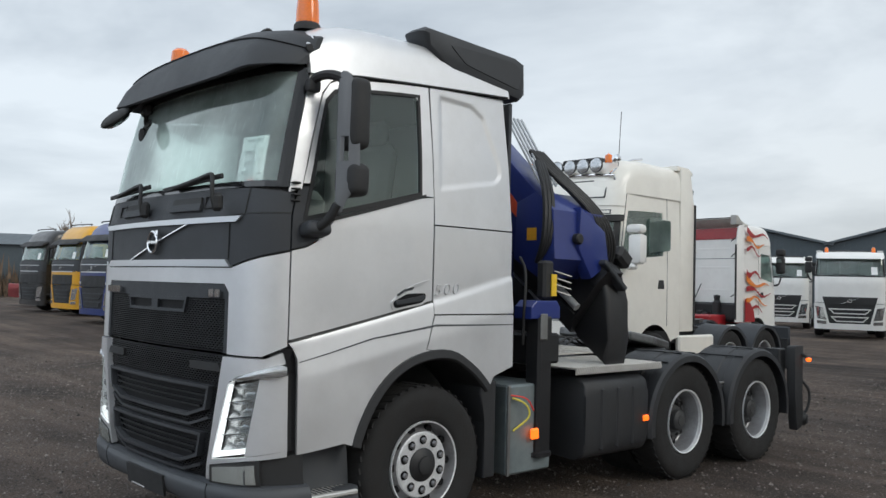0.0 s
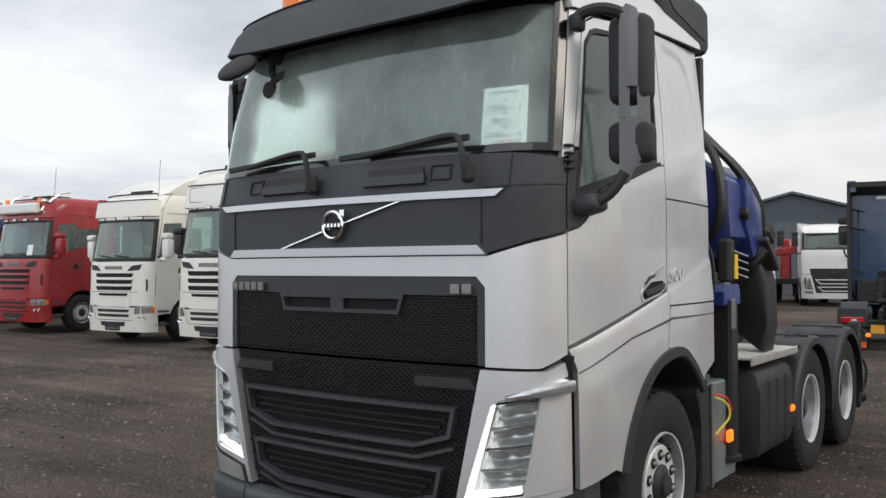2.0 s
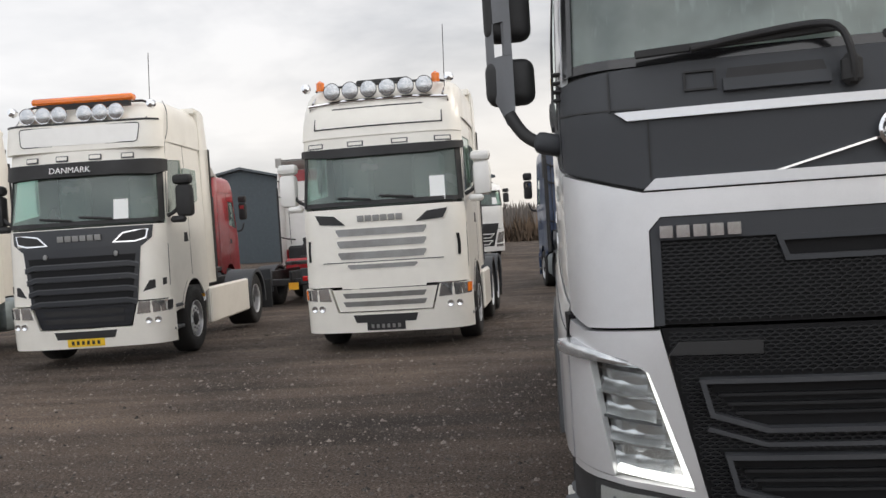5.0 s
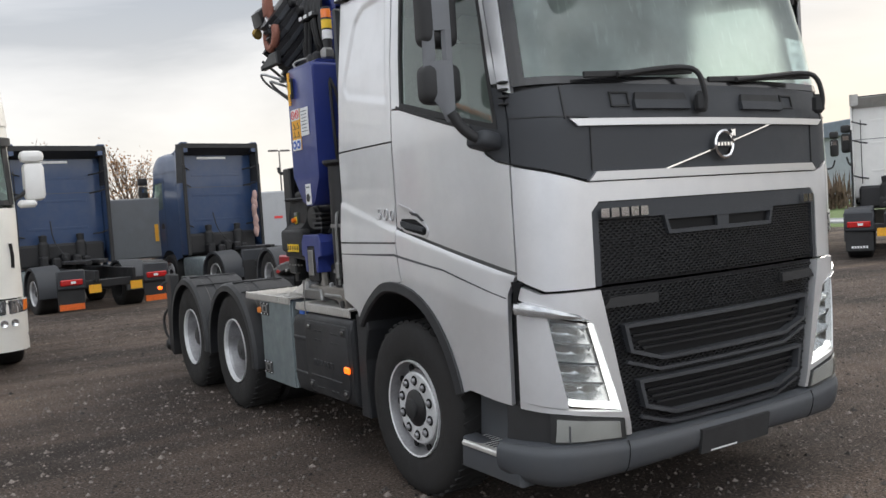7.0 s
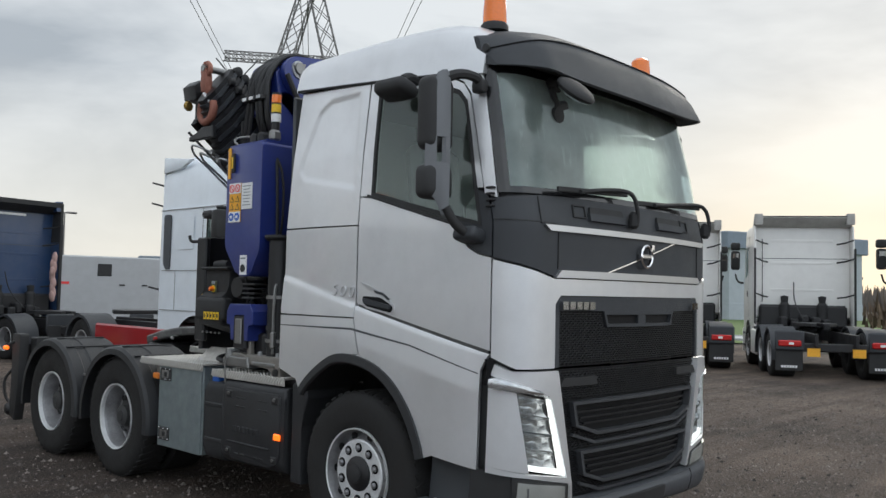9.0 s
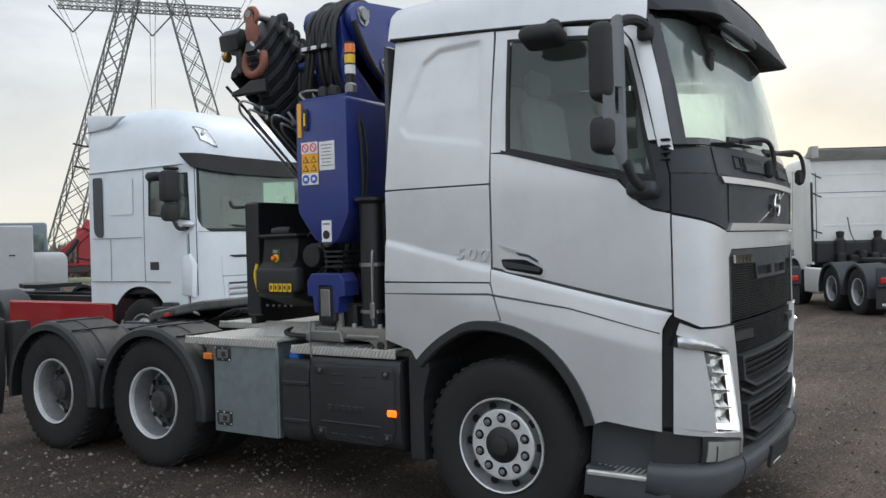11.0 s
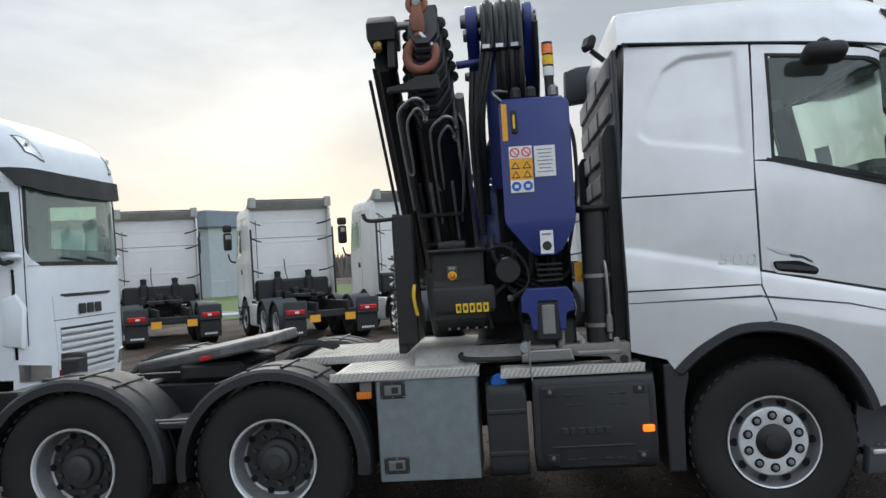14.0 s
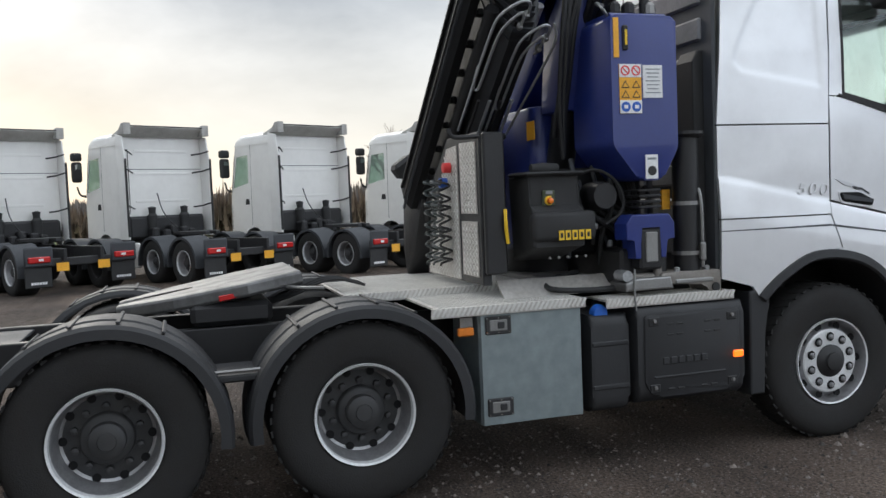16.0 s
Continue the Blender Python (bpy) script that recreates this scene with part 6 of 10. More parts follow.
part("head_brass", lathe([(0.03, -0.02), (0.045, 0), (0.03, 0.03), (0, 0.035)], (-1.10, 3.74, 3.24), "y", 12), mat("dull_brass", (0.30, 0.20, 0.06), 0.4, 0.8), wh)
part("head_fork", box((-1.02, 3.66, 3.20), (0.10, 0.06, 0.20), 0.012), BLACKMETAL, wh)
# hoses over the top of the inner boom
HOSE = mat("black_hose_rubber", (0.011, 0.011, 0.012), 0.5, bump=0.1, scale=90)
hs = part("hose", tube([(-0.82, 2.795, 2.83), (-0.95, 2.795, 2.98), (-0.97, 2.795, 3.20), (-0.95, 2.795, 3.42), (-0.78, 2.795, 3.60), (-0.48, 2.795, 3.61), (-0.25, 2.795, 3.38)], 0.021, 8), HOSE, crane, "black hydraulic hose", True)
sag = random.Random(8)
for k in range(1, 9):
    y = 2.797 + 0.030 * k + (0.008 if k in (3, 6) else 0)
    j, low = sag.uniform(-0.022, 0.022), y + (0.10 if k > 5 else 0.0)
    foot_pts = [(-0.70, low, 2.10), (-0.84, low, 2.45), (-0.94, low, 2.80)] if k > 5 else [(-0.80, y, 2.83), (-0.93 - j, y, 2.96)]
    part("hose", tube(foot_pts + [(-0.97 - j, y, 3.20), (-0.95 + j, y, 3.41), (-0.78, y, 3.59 + j), (-0.46, y, 3.61), (-0.2, y, 3.38)], 0.020, 8), HOSE, hs, "", True)
for y in (2.83, 2.93, 3.02):
    clamp = part("hose_clamp", box((-0.985, y, 3.205), (0.07, 0.085, 0.035), 0.008), BLACKMETAL, hs, "hose clamp")
    part("clamp_tag", box((-1.023, y + 0.005, 3.21), (0.004, 0.05, 0.026)), WHITE if y > 2.9 else PIPE, clamp)
part("rest_arm", tube([(-0.80, 3.06, 3.16), (-0.83, 3.24, 3.14)], 0.028, 10, soft=0), BLUE, hs, "", True)
for k in range(2):
    part("hose", tube([(-0.95, 3.10 + 0.035 * k, 3.06), (-0.93, 3.13 + 0.035 * k, 2.70), (-0.84, 3.13 + 0.03 * k, 2.30), (-0.80, 3.12, 1.95)], 0.018, 7), HOSE, hs, "", True)
for k in range(5):
    y = 3.08 + 0.038 * k
    part("hose", tube([(0.74, y - 0.20, 2.86), (0.90, y - 0.10, 2.66), (1.05, y + 0.06, 2.47), (1.12, y + 0.24, 2.28), (1.13, y + 0.33, 2.08), (1.06, y + 0.34, 1.88)], 0.023, 8), HOSE, hs, "", True)
for k in range(5):
    y = 2.78 + 0.05 * k
    part("pipe", tube([(0.55, y, 3.16), (0.95, y, 2.56)], 0.010, 6, soft=0), PIPE, hs, "thin steel pipe along the boom")
for k in range(3):
    part("hose", tube([(0.84, 2.92 - 0.03 * k, 2.76), (1.0, 2.84 - 0.04 * k, 2.56), (1.09, 2.78 - 0.045 * k, 2.34), (1.10, 2.74 - 0.04 * k, 2.08), (1.0, 2.70, 1.92)], 0.022, 8), HOSE, hs, "", True)
part("hose", tube([(1.08, 2.46, 1.28), (1.14, 2.40, 1.55), (1.12, 2.44, 1.85), (1.0, 2.5, 1.95)], 0.012, 6), BLACK, hs, "", True)

# blue oil tank on the right
tankp = [(2.515, 2.80), (2.515, 1.985), (2.63, 1.785), (2.795, 1.785), (2.97, 2.01), (2.97, 2.80)]
oil = part("oil_tank", prism(rounded(tankp, 0.035, 4), -1.19, -0.66, "x", 0.022), BLUE, crane, "blue oil tank with safety stickers", True)
part("tank_top", prism([(-1.16, 2.795), (-0.70, 2.795), (-0.74, 2.825), (-1.12, 2.825)], 2.55, 2.94, "y"), BLUE, oil)
for k, r in enumerate((0.012, 0.010)):
    part("tank_hose", tube([(-1.05, 2.53, 2.70), (-1.07 + 0.05 * k, 2.485 - 0.015 * k, 2.55), (-1.06 + 0.05 * k, 2.48, 2.20), (-1.02, 2.53, 1.95), (-0.98, 2.56, 1.80)], r, 7), BLACK, oil, "", True)
gauge = part("level_gauge", box((-1.198, 2.875, 2.66), (0.02, 0.035, 0.15), 0.006), BLACK, oil, "black level gauge")
part("gauge_glass", box((-1.21, 2.875, 2.66), (0.006, 0.014, 0.09)), YELLOW, gauge)
part("yellow_strip", box((-1.193, 2.935, 2.66), (0.008, 0.035, 0.24)), STICKERO, oil, "yellow strip")
st = part("sticker", box((-1.194, 2.845, 2.35), (0.006, 0.15, 0.30)), STICKERO, oil, "orange and white safety sticker")
part("white_field", box((-1.198, 2.845, 2.46), (0.003, 0.15, 0.08)), WHITE, st)
part("white_field", box((-1.198, 2.845, 2.24), (0.003, 0.15, 0.08)), WHITE, st)
for y in (2.882, 2.808):
    part("ban_ring", lathe([(0.031, 0), (0.031, -0.003), (0.023, -0.003), (0.023, 0)], (-1.1995, y, 2.46), "x", 24, closed=True), REDINK, st)
    part("ban_bar", box((-1.201, y, 2.46), (0.003, 0.05, 0.006), 0, pose(0, 0, 0, 45, 0, 0)), REDINK, st)
    part("duty_disc", lathe([(0.031, 0), (0.031, -0.003), (0, -0.003)], (-1.1995, y, 2.24), "x", 24), BLUEINK, st)
    part("duty_mark", box((-1.2035, y, 2.24), (0.002, 0.026, 0.022), 0.0), WHITE, st)
    for z in (2.375, 2.315):
        part("warning_triangle", prism([(y - 0.028, z - 0.02), (y + 0.028, z - 0.02), (y, z + 0.026)], -1.2, -1.198, "x"), BLACKINK, st)
        part("triangle_field", prism([(y - 0.019, z - 0.015), (y + 0.019, z - 0.015), (y, z + 0.016)], -1.2015, -1.1995, "x"), STICKERO, st)
st2 = part("sticker", box((-1.194, 2.69, 2.395), (0.006, 0.135, 0.20)), WHITE, oil, "white text sticker")
for k in range(7):
    part("text_bar", box((-1.1985, 2.69, 2.47 - 0.024 * k), (0.002, 0.10 - 0.012 * (k % 3), 0.006)), INK, st2)
st3 = part("sticker", box((-1.194, 2.71, 1.87), (0.006, 0.085, 0.15)), WHITE, oil, "white sticker with a black disc")
part("disc", lathe([(0.03, 0), (0.03, -0.003), (0, -0.003)], (-1.198, 2.71, 1.845), "x", 20), BLACKINK, st3)
part("text_bar", box((-1.1985, 2.71, 1.92), (0.002, 0.06, 0.012)), INK, st3)
for y, mm in ((2.60, STEEL), (2.85, BLACKMETAL), (2.75, BLACK)):
    part("valve", box((-1.02, y, 2.87), (0.09, 0.07, 0.09), 0.02), mm, oil)
part("valve_pipe", tube([(-1.1, 2.93, 2.80), (-1.13, 3.0, 2.86), (-1.05, 3.0, 2.90), (-0.98, 2.9, 2.90)], 0.010, 8), STEEL, oil, "", True)
# signal lamp column
sl = part("signal_lamp", lathe([(0.032, 2.82), (0.032, 2.98)], (-1.0, 2.62, 0), "z", 18), BLACKMETAL, crane, "signal lamp with orange, yellow and white rings", True)
for k, mm in enumerate((WHITE, YELLOW, ORANGE)):
    z = 2.98 + 0.075 * k
    part("lamp_ring", lathe([(0.038, z), (0.038, z + 0.062), (0.03, z + 0.066)], (-1.0, 2.62, 0), "z", 20), mm, sl, "", True)
    part("lamp_gap", lathe([(0.036, z + 0.062), (0.036, z + 0.078)], (-1.0, 2.62, 0), "z", 18), BLACK, sl)
part("aerial", tube([(-1.02, 2.78, 2.84), (-1.02, 2.78, 3.05)], 0.003, 5, soft=0), BLACK, crane)

# control console, screen, stabiliser legs
con = part("control_console", prism([(-1.03, 1.84), (-1.03, 1.66), (-1.10, 1.62), (-1.10, 1.40), (-0.75, 1.30), (-0.70, 1.84)], 3.13, 3.48, "y", 0.02), BLACK, crane, "black control console")
part("console_box", box((-1.08, 3.275, 1.525), (0.10, 0.42, 0.18), 0.03, seg=3), BLACK, con, "", True)
part("console_lid", box((-0.92, 3.31, 1.852), (0.30, 0.40, 0.026), 0.012), BLACK, con)
part("console_roll", lathe([(0.03, -0.09), (0.038, 0), (0.03, 0.09)], (-0.97, 3.34, 1.885), "y", 16), BLACK, con, "", True)
part("stop_plate", box((-1.037, 3.345, 1.70), (0.012, 0.085, 0.10), 0.006), mat("dark_yellow_green", (0.05, 0.065, 0.03), 0.5), con)
part("stop_button", lathe([(0.018, 0), (0.021, -0.02), (0.016, -0.034), (0, -0.038)], (-1.045, 3.345, 1.685), "x", 18), ORANGE, con, "red-orange stop button", True)
part("stop_ring", lathe([(0.030, 0), (0.028, -0.005), (0.018, -0.005)], (-1.043, 3.345, 1.685), "x", 18), YELLOW, con)
part("console_dial", box((-1.046, 3.345, 1.735), (0.006, 0.045, 0.022), 0.002), INK, con)
for k in range(5):
    part("yellow_label", box((-1.135, 3.13 + 0.045 * k, 1.47), (0.004, 0.034, 0.06)), YELLOW, con)
    part("label_mark", box((-1.138, 3.13 + 0.045 * k, 1.47), (0.002, 0.016, 0.03)), BLACKINK, con)
    part("lever_bolt", lathe([(0.008, 0), (0.008, -0.012), (0, -0.012)], (-1.10, 3.14 + 0.06 * k, 1.335), "x", 8), STEEL, con)
part("pump", lathe([(0.08, -0.14), (0.09, -0.1), (0.09, 0.06), (0.06, 0.10), (0, 0.11)], (-0.93, 2.97, 1.70), "x", 24), BLACKMETAL, crane, "black round pump", True)
part("pump_pipe", tube([(-0.95, 3.1, 1.84), (-1.02, 3.0, 1.88), (-1.06, 2.86, 1.78), (-1.05, 2.82, 1.6), (-1.03, 2.95, 1.52)], 0.010, 8), BLACK, crane, "", True)
for k in range(4):
    part("valve_slice", box((-1.05, 2.70, 1.62 + 0.035 * k), (0.2, 0.16, 0.016), 0.004), BLACKMETAL, crane)
scr = part("screen_panel", prism([(-0.92, 1.17), (-0.92, 2.10), (-0.89, 2.13), (-0.28, 2.13), (0.11, 1.85), (0.30, 1.17)], 3.69, 3.75, "y", 0.01), BLACKMETAL, crane, "black framed panel with checker plate")
for px in ([(-0.86, 1.62), (-0.86, 2.07), (-0.56, 2.08), (-0.56, 1.62)], [(-0.86, 1.22), (-0.86, 1.57), (-0.56, 1.57), (-0.56, 1.22)], [(-0.50, 1.18), (-0.50, 2.07), (-0.28, 2.06), (0.24, 1.18)]):
    cp = part("checker_sheet", prism(px, 3.75, 3.758, "y"), CHECKERBASE, scr, "aluminium checker sheet")
    bm = bmesh.new()
    x0, x1, z0, z1 = min(p[0] for p in px), max(p[0] for p in px), min(p[1] for p in px), max(p[1] for p in px)
    xx, k = x0 + 0.02, 0
    while xx < x1 - 0.015:
        zz = z0 + 0.02 + (0.02 if k % 2 else 0)
        while zz < z1 - 0.015:
            if px[2][0] - xx > (px[2][0] - px[3][0]) * (z1 - zz) / (z1 - z0) or px[3][0] < px[2][0] + 0.05:
                box((xx, 3.759, zz), (0.03, 0.005, 0.008), 0, pose(0, 0, 0, 0, 45 if k % 2 else -45, 0), bm)
            zz += 0.04
        xx += 0.03
        k += 1
    part("raised_pattern", bm, CHECKER, cp)
part("side_leaf", box((-0.945, 3.67, 1.68), (0.05, 0.14, 0.88), 0.012), BLACKMETAL, scr)
part("yellow_grip", tube([(-0.975, 3.61, 1.64), (-1.0, 3.62, 1.55), (-0.975, 3.60, 1.43)], 0.012, 6), YELLOW, scr, "yellow handle", True)
part("panel_hook", tube([(-0.90, 3.73, 2.10), (-0.91, 3.88, 2.09), (-0.92, 3.93, 2.10), (-0.92, 3.945, 2.145)], 0.014, 8), BLACK, scr)
for k in range(3):
    pts = []
    for i in range(70):
        a = i * 0.75
        pts.append((-0.36 + 0.10 * k + 0.04 * math.cos(a), 3.81 + 0.02 * k + 0.04 * math.sin(a), 1.85 - 0.0085 * i + 0.01 * math.sin(i * 0.3)))
    part("coiled_line", tube(pts, 0.009, 6, soft=0), mat("coiled_hose_%s" % "abc"[k], ((0.02, 0.02, 0.02), (0.10, 0.11, 0.11), (0.03, 0.04, 0.04))[k], 0.4), scr, "coiled air line", True)
for k, mm in enumerate((REDINK, BLUEINK)):
    part("coupling_head", lathe([(0.035, 0), (0.035, 0.05), (0, 0.055)], (-0.36 + 0.09 * k, 3.76, 1.93 - 0.1 * k), "y", 14), mm, scr, "air coupling", True)
# valve block, hoses and steel feet below the tank
# Black block drawn large, so that it also stands for shade on the column.
vb = part("valve_block", box((-0.62, 2.84, 1.60), (0.30, 0.62, 0.58), 0.03), GRILLEBLACK, crane, "black valve block and dark backing before the column", True)
rng_h = random.Random(12)
for k in range(14):
    y0, y1 = rng_h.uniform(2.52, 3.12), rng_h.uniform(2.52, 3.12)
    x = rng_h.uniform(-0.90, -0.79)
    z0, z1 = rng_h.uniform(1.24, 1.42), rng_h.uniform(1.62, 1.95)
    part("hose", tube([(x + 0.06, y0, z0), (x - 0.03, y0 + 0.04, (z0 * 2 + z1) / 3), (x - 0.04, y1, (z0 + z1 * 2) / 3), (x + 0.05, y1, z1)], rng_h.uniform(0.010, 0.018), 7), BLACK if k % 4 else PLASTIC, vb, "", True)
    if k % 3 == 0:
        part("hose_nut", lathe([(0.018, -0.02), (0.022, 0), (0.018, 0.02)], (x - 0.03, y0 + 0.03, z0 + 0.12), "z", 8), PIPE, vb)
DULLSTEEL = mat("dull_beige_steel", (0.24, 0.225, 0.205), 0.5, 0.4, bump=0.2, scale=60, dirt=0.4, dirt_color=(0.16, 0.12, 0.09))
foot = part("leg_bracket", prism(rounded([(2.22, 1.20), (2.66, 1.20), (2.66, 1.13), (2.34, 1.11), (2.30, 1.05), (2.22, 1.05)], 0.02), -1.19, -0.98, "x", 0.008), DULLSTEEL, crane, "dull steel leg bracket", True)
part("bracket_pin", lathe([(0.028, -0.012), (0.028, 0.0), (0, 0.0)], (-1.19, 2.265, 1.09), "x", 14), BLACKMETAL, foot)
for y in (2.30, 2.52):
    part("bolt", lathe([(0.018, 1.20), (0.018, 1.225), (0, 1.23)], (-1.15, y, 0), "z", 6), PIPE, foot)
lug = part("beam_bracket", box((-1.12, 2.79, 1.175), (0.10, 0.20, 0.055), 0.01), DULLSTEEL, crane, "dull steel beam bracket", True)
part("lug_end", lathe([(0.035, -0.06), (0.035, 0.06)], (-1.12, 2.89, 1.195), "x", 14), PIPE, lug)
part("lug_plate", box((-1.14, 2.655, 1.25), (0.05, 0.05, 0.20), 0.012), DULLSTEEL, lug)
# right stabiliser
part("stabiliser_leg", tube([(-1.08, 2.40, 1.14), (-1.08, 2.40, 2.06)], 0.085, 20, soft=0), BLACKMETAL, crane, "black stabiliser cylinder", True)
part("leg_top", lathe([(0.10, 2.05), (0.12, 2.07), (0.12, 2.09), (0, 2.09)], (-1.08, 2.40, 0), "z", 20), BLACKMETAL, crane)
for z in (1.30, 1.62):
    part("leg_clamp", lathe([(0.09, z), (0.094, z), (0.094, z + 0.025), (0.09, z + 0.025)], (-1.08, 2.40, 0), "z", 20, closed=True), STEEL, crane)
part("leg_pipe", tube([(-1.17, 2.34, 1.22), (-1.17, 2.34, 1.70), (-1.12, 2.36, 1.74)], 0.011, 6), STEEL, crane, "", True)
part("leg_valve", box((-1.17, 2.34, 1.32), (0.04, 0.04, 0.12), 0.01), STEEL, crane)
part("leg_bracket", box((-1.10, 2.42, 1.14), (0.20, 0.28, 0.03), 0.008), STEEL, crane, "bare steel leg bracket")
part("blue_cap_plate", prism([(2.56, 1.42), (2.56, 1.52), (2.60, 1.575), (2.86, 1.575), (2.90, 1.52), (2.90, 1.42), (2.84, 1.42), (2.84, 1.30), (2.80, 1.30), (2.80, 1.50), (2.66, 1.50), (2.66, 1.30), (2.62, 1.30), (2.62, 1.42)], -1.20, -1.04, "x", 0.008), BLUE, crane, "blue beam end cover")
part("beam_end", box((-1.12, 2.73, 1.36), (0.16, 0.16, 0.26), 0.015), BLACKMETAL, crane)
part("end_plate", box((-1.205, 2.73, 1.37), (0.012, 0.085, 0.19), 0.012), STEEL, crane, "worn steel plate")
part("foot_bracket", prism([(2.58, 1.10), (2.92, 1.10), (2.92, 1.15), (2.84, 1.18), (2.60, 1.18)], -1.21, -1.0, "x", 0.012), STEEL, crane, "bare steel bracket")
part("pull_cord", tube([(-1.215, 2.86, 1.24), (-1.22, 2.87, 1.12), (-1.22, 2.86, 0.98)], 0.006, 5), STEEL, crane)
part("deck_hose", tube([(-1.0, 2.75, 1.12), (-1.08, 3.0, 1.11), (-1.02, 3.35, 1.12), (-0.8, 3.3, 1.16), (-0.7, 3.0, 1.2)], 0.018, 8), BLACK, crane, "black hose on the deck", True)
part("pump_decal", box((-1.0, 2.50, 1.66), (0.02, 0.06, 0.13), 0.0), STICKERO, crane)
# left stabiliser
lleg = part("stabiliser_leg", box((1.14, 2.58, 0.98), (0.15, 0.16, 1.05), 0.02), BLACKMETAL, crane, "black stabiliser leg on the left side")
part("leg_foot", lathe([(0.05, 0.42), (0.11, 0.44), (0.11, 0.47), (0.05, 0.49)], (1.14, 2.58, 0), "z", 20), BLACKMETAL, lleg)
part("leg_marker", box((1.21, 2.47, 0.62), (0.03, 0.08, 0.08), 0.01), AMBER, lleg, "lit amber marker")
part("blue_cap_plate", prism([(2.42, 1.48), (2.42, 1.57), (2.48, 1.62), (2.72, 1.62), (2.76, 1.57), (2.76, 1.48)], 1.02, 1.20, "x", 0.01), BLUE, crane, "blue beam end cover")
part("beam_end", box((1.15, 2.58, 1.38), (0.12, 0.14, 0.24), 0.015), BLACKMETAL, crane)
part("end_plate", box((1.215, 2.55, 1.42), (0.012, 0.08, 0.20), 0.012), STEEL, crane, "worn steel plate")
part("leg_box", box((1.14, 2.64, 1.78), (0.09, 0.12, 0.30), 0.02), BLACK, crane)
part("yellow_mark", box((1.195, 2.68, 1.74), (0.01, 0.06, 0.17)), YELLOW, crane, "yellow sticker on the control box")
for k in range(4):
    part("lever", tube([(1.16, 2.72, 1.70 + 0.05 * k), (1.22, 2.86, 1.66 + 0.05 * k)], 0.008, 6, soft=0), STEEL, crane)


# ---- ground ----
def ground_z(x, y):
    """The yard falls away gently round the truck."""
    r = math.hypot(x + 1, y - 2)
    return -0.17 * sstep(7, 21, r) * (1 - sstep(15, 22, -x)) + 0.10 * sstep(20, 27, -x) + 0.40 * sstep(24, 31, y) * sstep(-4, 3, -x)


bm = bmesh.new()
rings = [0, 1.5, 3, 4.5, 6, 7.5, 9, 10.5, 12, 14, 16, 18, 20, 23, 27, 32, 40, 60, 100, 200, 500, 1500]
prev = None
N = 72
for r in rings:
    if r == 0:
        row = [bm.verts.new((-1, 2, 0))]
    else:
        row = []
        for i in range(N):
            a = 2 * math.pi * i / N
            x, y = -1 + r * math.cos(a), 2 + r * math.sin(a)
            row.append(bm.verts.new((x, y, ground_z(x, y))))
    if prev:
        for i in range(N):
            if len(prev) == 1:
                bm.faces.new((prev[0], row[i], row[(i + 1) % N]))
            else:
                bm.faces.new((prev[i], row[i], row[(i + 1) % N], prev[(i + 1) % N]))
    prev = row
GRAVEL = bpy.data.materials.new("dark_gravel")
GRAVEL.use_nodes = True
nt = GRAVEL.node_tree
pb = nt.nodes["Principled BSDF"]
tc = nt.nodes.new("ShaderNodeTexCoord")


def tex(kind, scale, **kw):
    n = nt.nodes.new(kind)
    n.inputs["Scale"].default_value = scale
    for k, v in kw.items():
        n.inputs[k].default_value = v
    nt.links.new(tc.outputs["Object"], n.inputs["Vector"])
    return n


g1, g2, g3 = tex("ShaderNodeTexNoise", 46, Detail=6.0, Roughness=0.7), tex("ShaderNodeTexNoise", 0.35, Detail=6.0), tex("ShaderNodeTexVoronoi", 42)
g4 = tex("ShaderNodeTexNoise", 3.2, Detail=5.0)
r1 = nt.nodes.new("ShaderNodeValToRGB")
r1.color_ramp.elements[0].position, r1.color_ramp.elements[0].color = 0.35, (0.0125, 0.0096, 0.0084, 1)
r1.color_ramp.elements[1].position, r1.color_ramp.elements[1].color = 0.72, (0.195, 0.157, 0.133, 1)
nt.links.new(g1.outputs["Fac"], r1.inputs[0])
r2 = nt.nodes.new("ShaderNodeValToRGB")
r2.color_ramp.elements[0].position, r2.color_ramp.elements[0].color = 0.36, (0.52, 0.51, 0.51, 1)
r2.color_ramp.elements[1].position, r2.color_ramp.elements[1].color = 0.66, (1.36, 1.29, 1.22, 1)
nt.links.new(g2.outputs["Fac"], r2.inputs[0])
mm1 = nt.nodes.new("ShaderNodeMixRGB")
mm1.blend_type, mm1.inputs["Fac"].default_value = "MULTIPLY", 1.0
nt.links.new(r1.outputs[0], mm1.inputs["Color1"])
nt.links.new(r2.outputs[0], mm1.inputs["Color2"])
sp = nt.nodes.new("ShaderNodeValToRGB")
sp.color_ramp.elements[0].position, sp.color_ramp.elements[0].color = 0.0, (1, 1, 1, 1)
sp.color_ramp.elements[1].position, sp.color_ramp.elements[1].color = 0.16, (0, 0, 0, 1)
nt.links.new(g3.outputs["Distance"], sp.inputs[0])
spk = nt.nodes.new("ShaderNodeMath")
spk.operation = "MULTIPLY"
nt.links.new(sp.outputs[0], spk.inputs[0])
rs = nt.nodes.new("ShaderNodeMapRange")
rs.inputs["From Min"].default_value, rs.inputs["From Max"].default_value = 0.40, 0.62
nt.links.new(g4.outputs["Fac"], rs.inputs["Value"])
nt.links.new(rs.outputs[0], spk.inputs[1])
chip = tex("ShaderNodeTexVoronoi", 75)
csep = nt.nodes.new("ShaderNodeSeparateColor")
nt.links.new(chip.outputs["Color"], csep.inputs[0])
pick = nt.nodes.new("ShaderNodeMath")
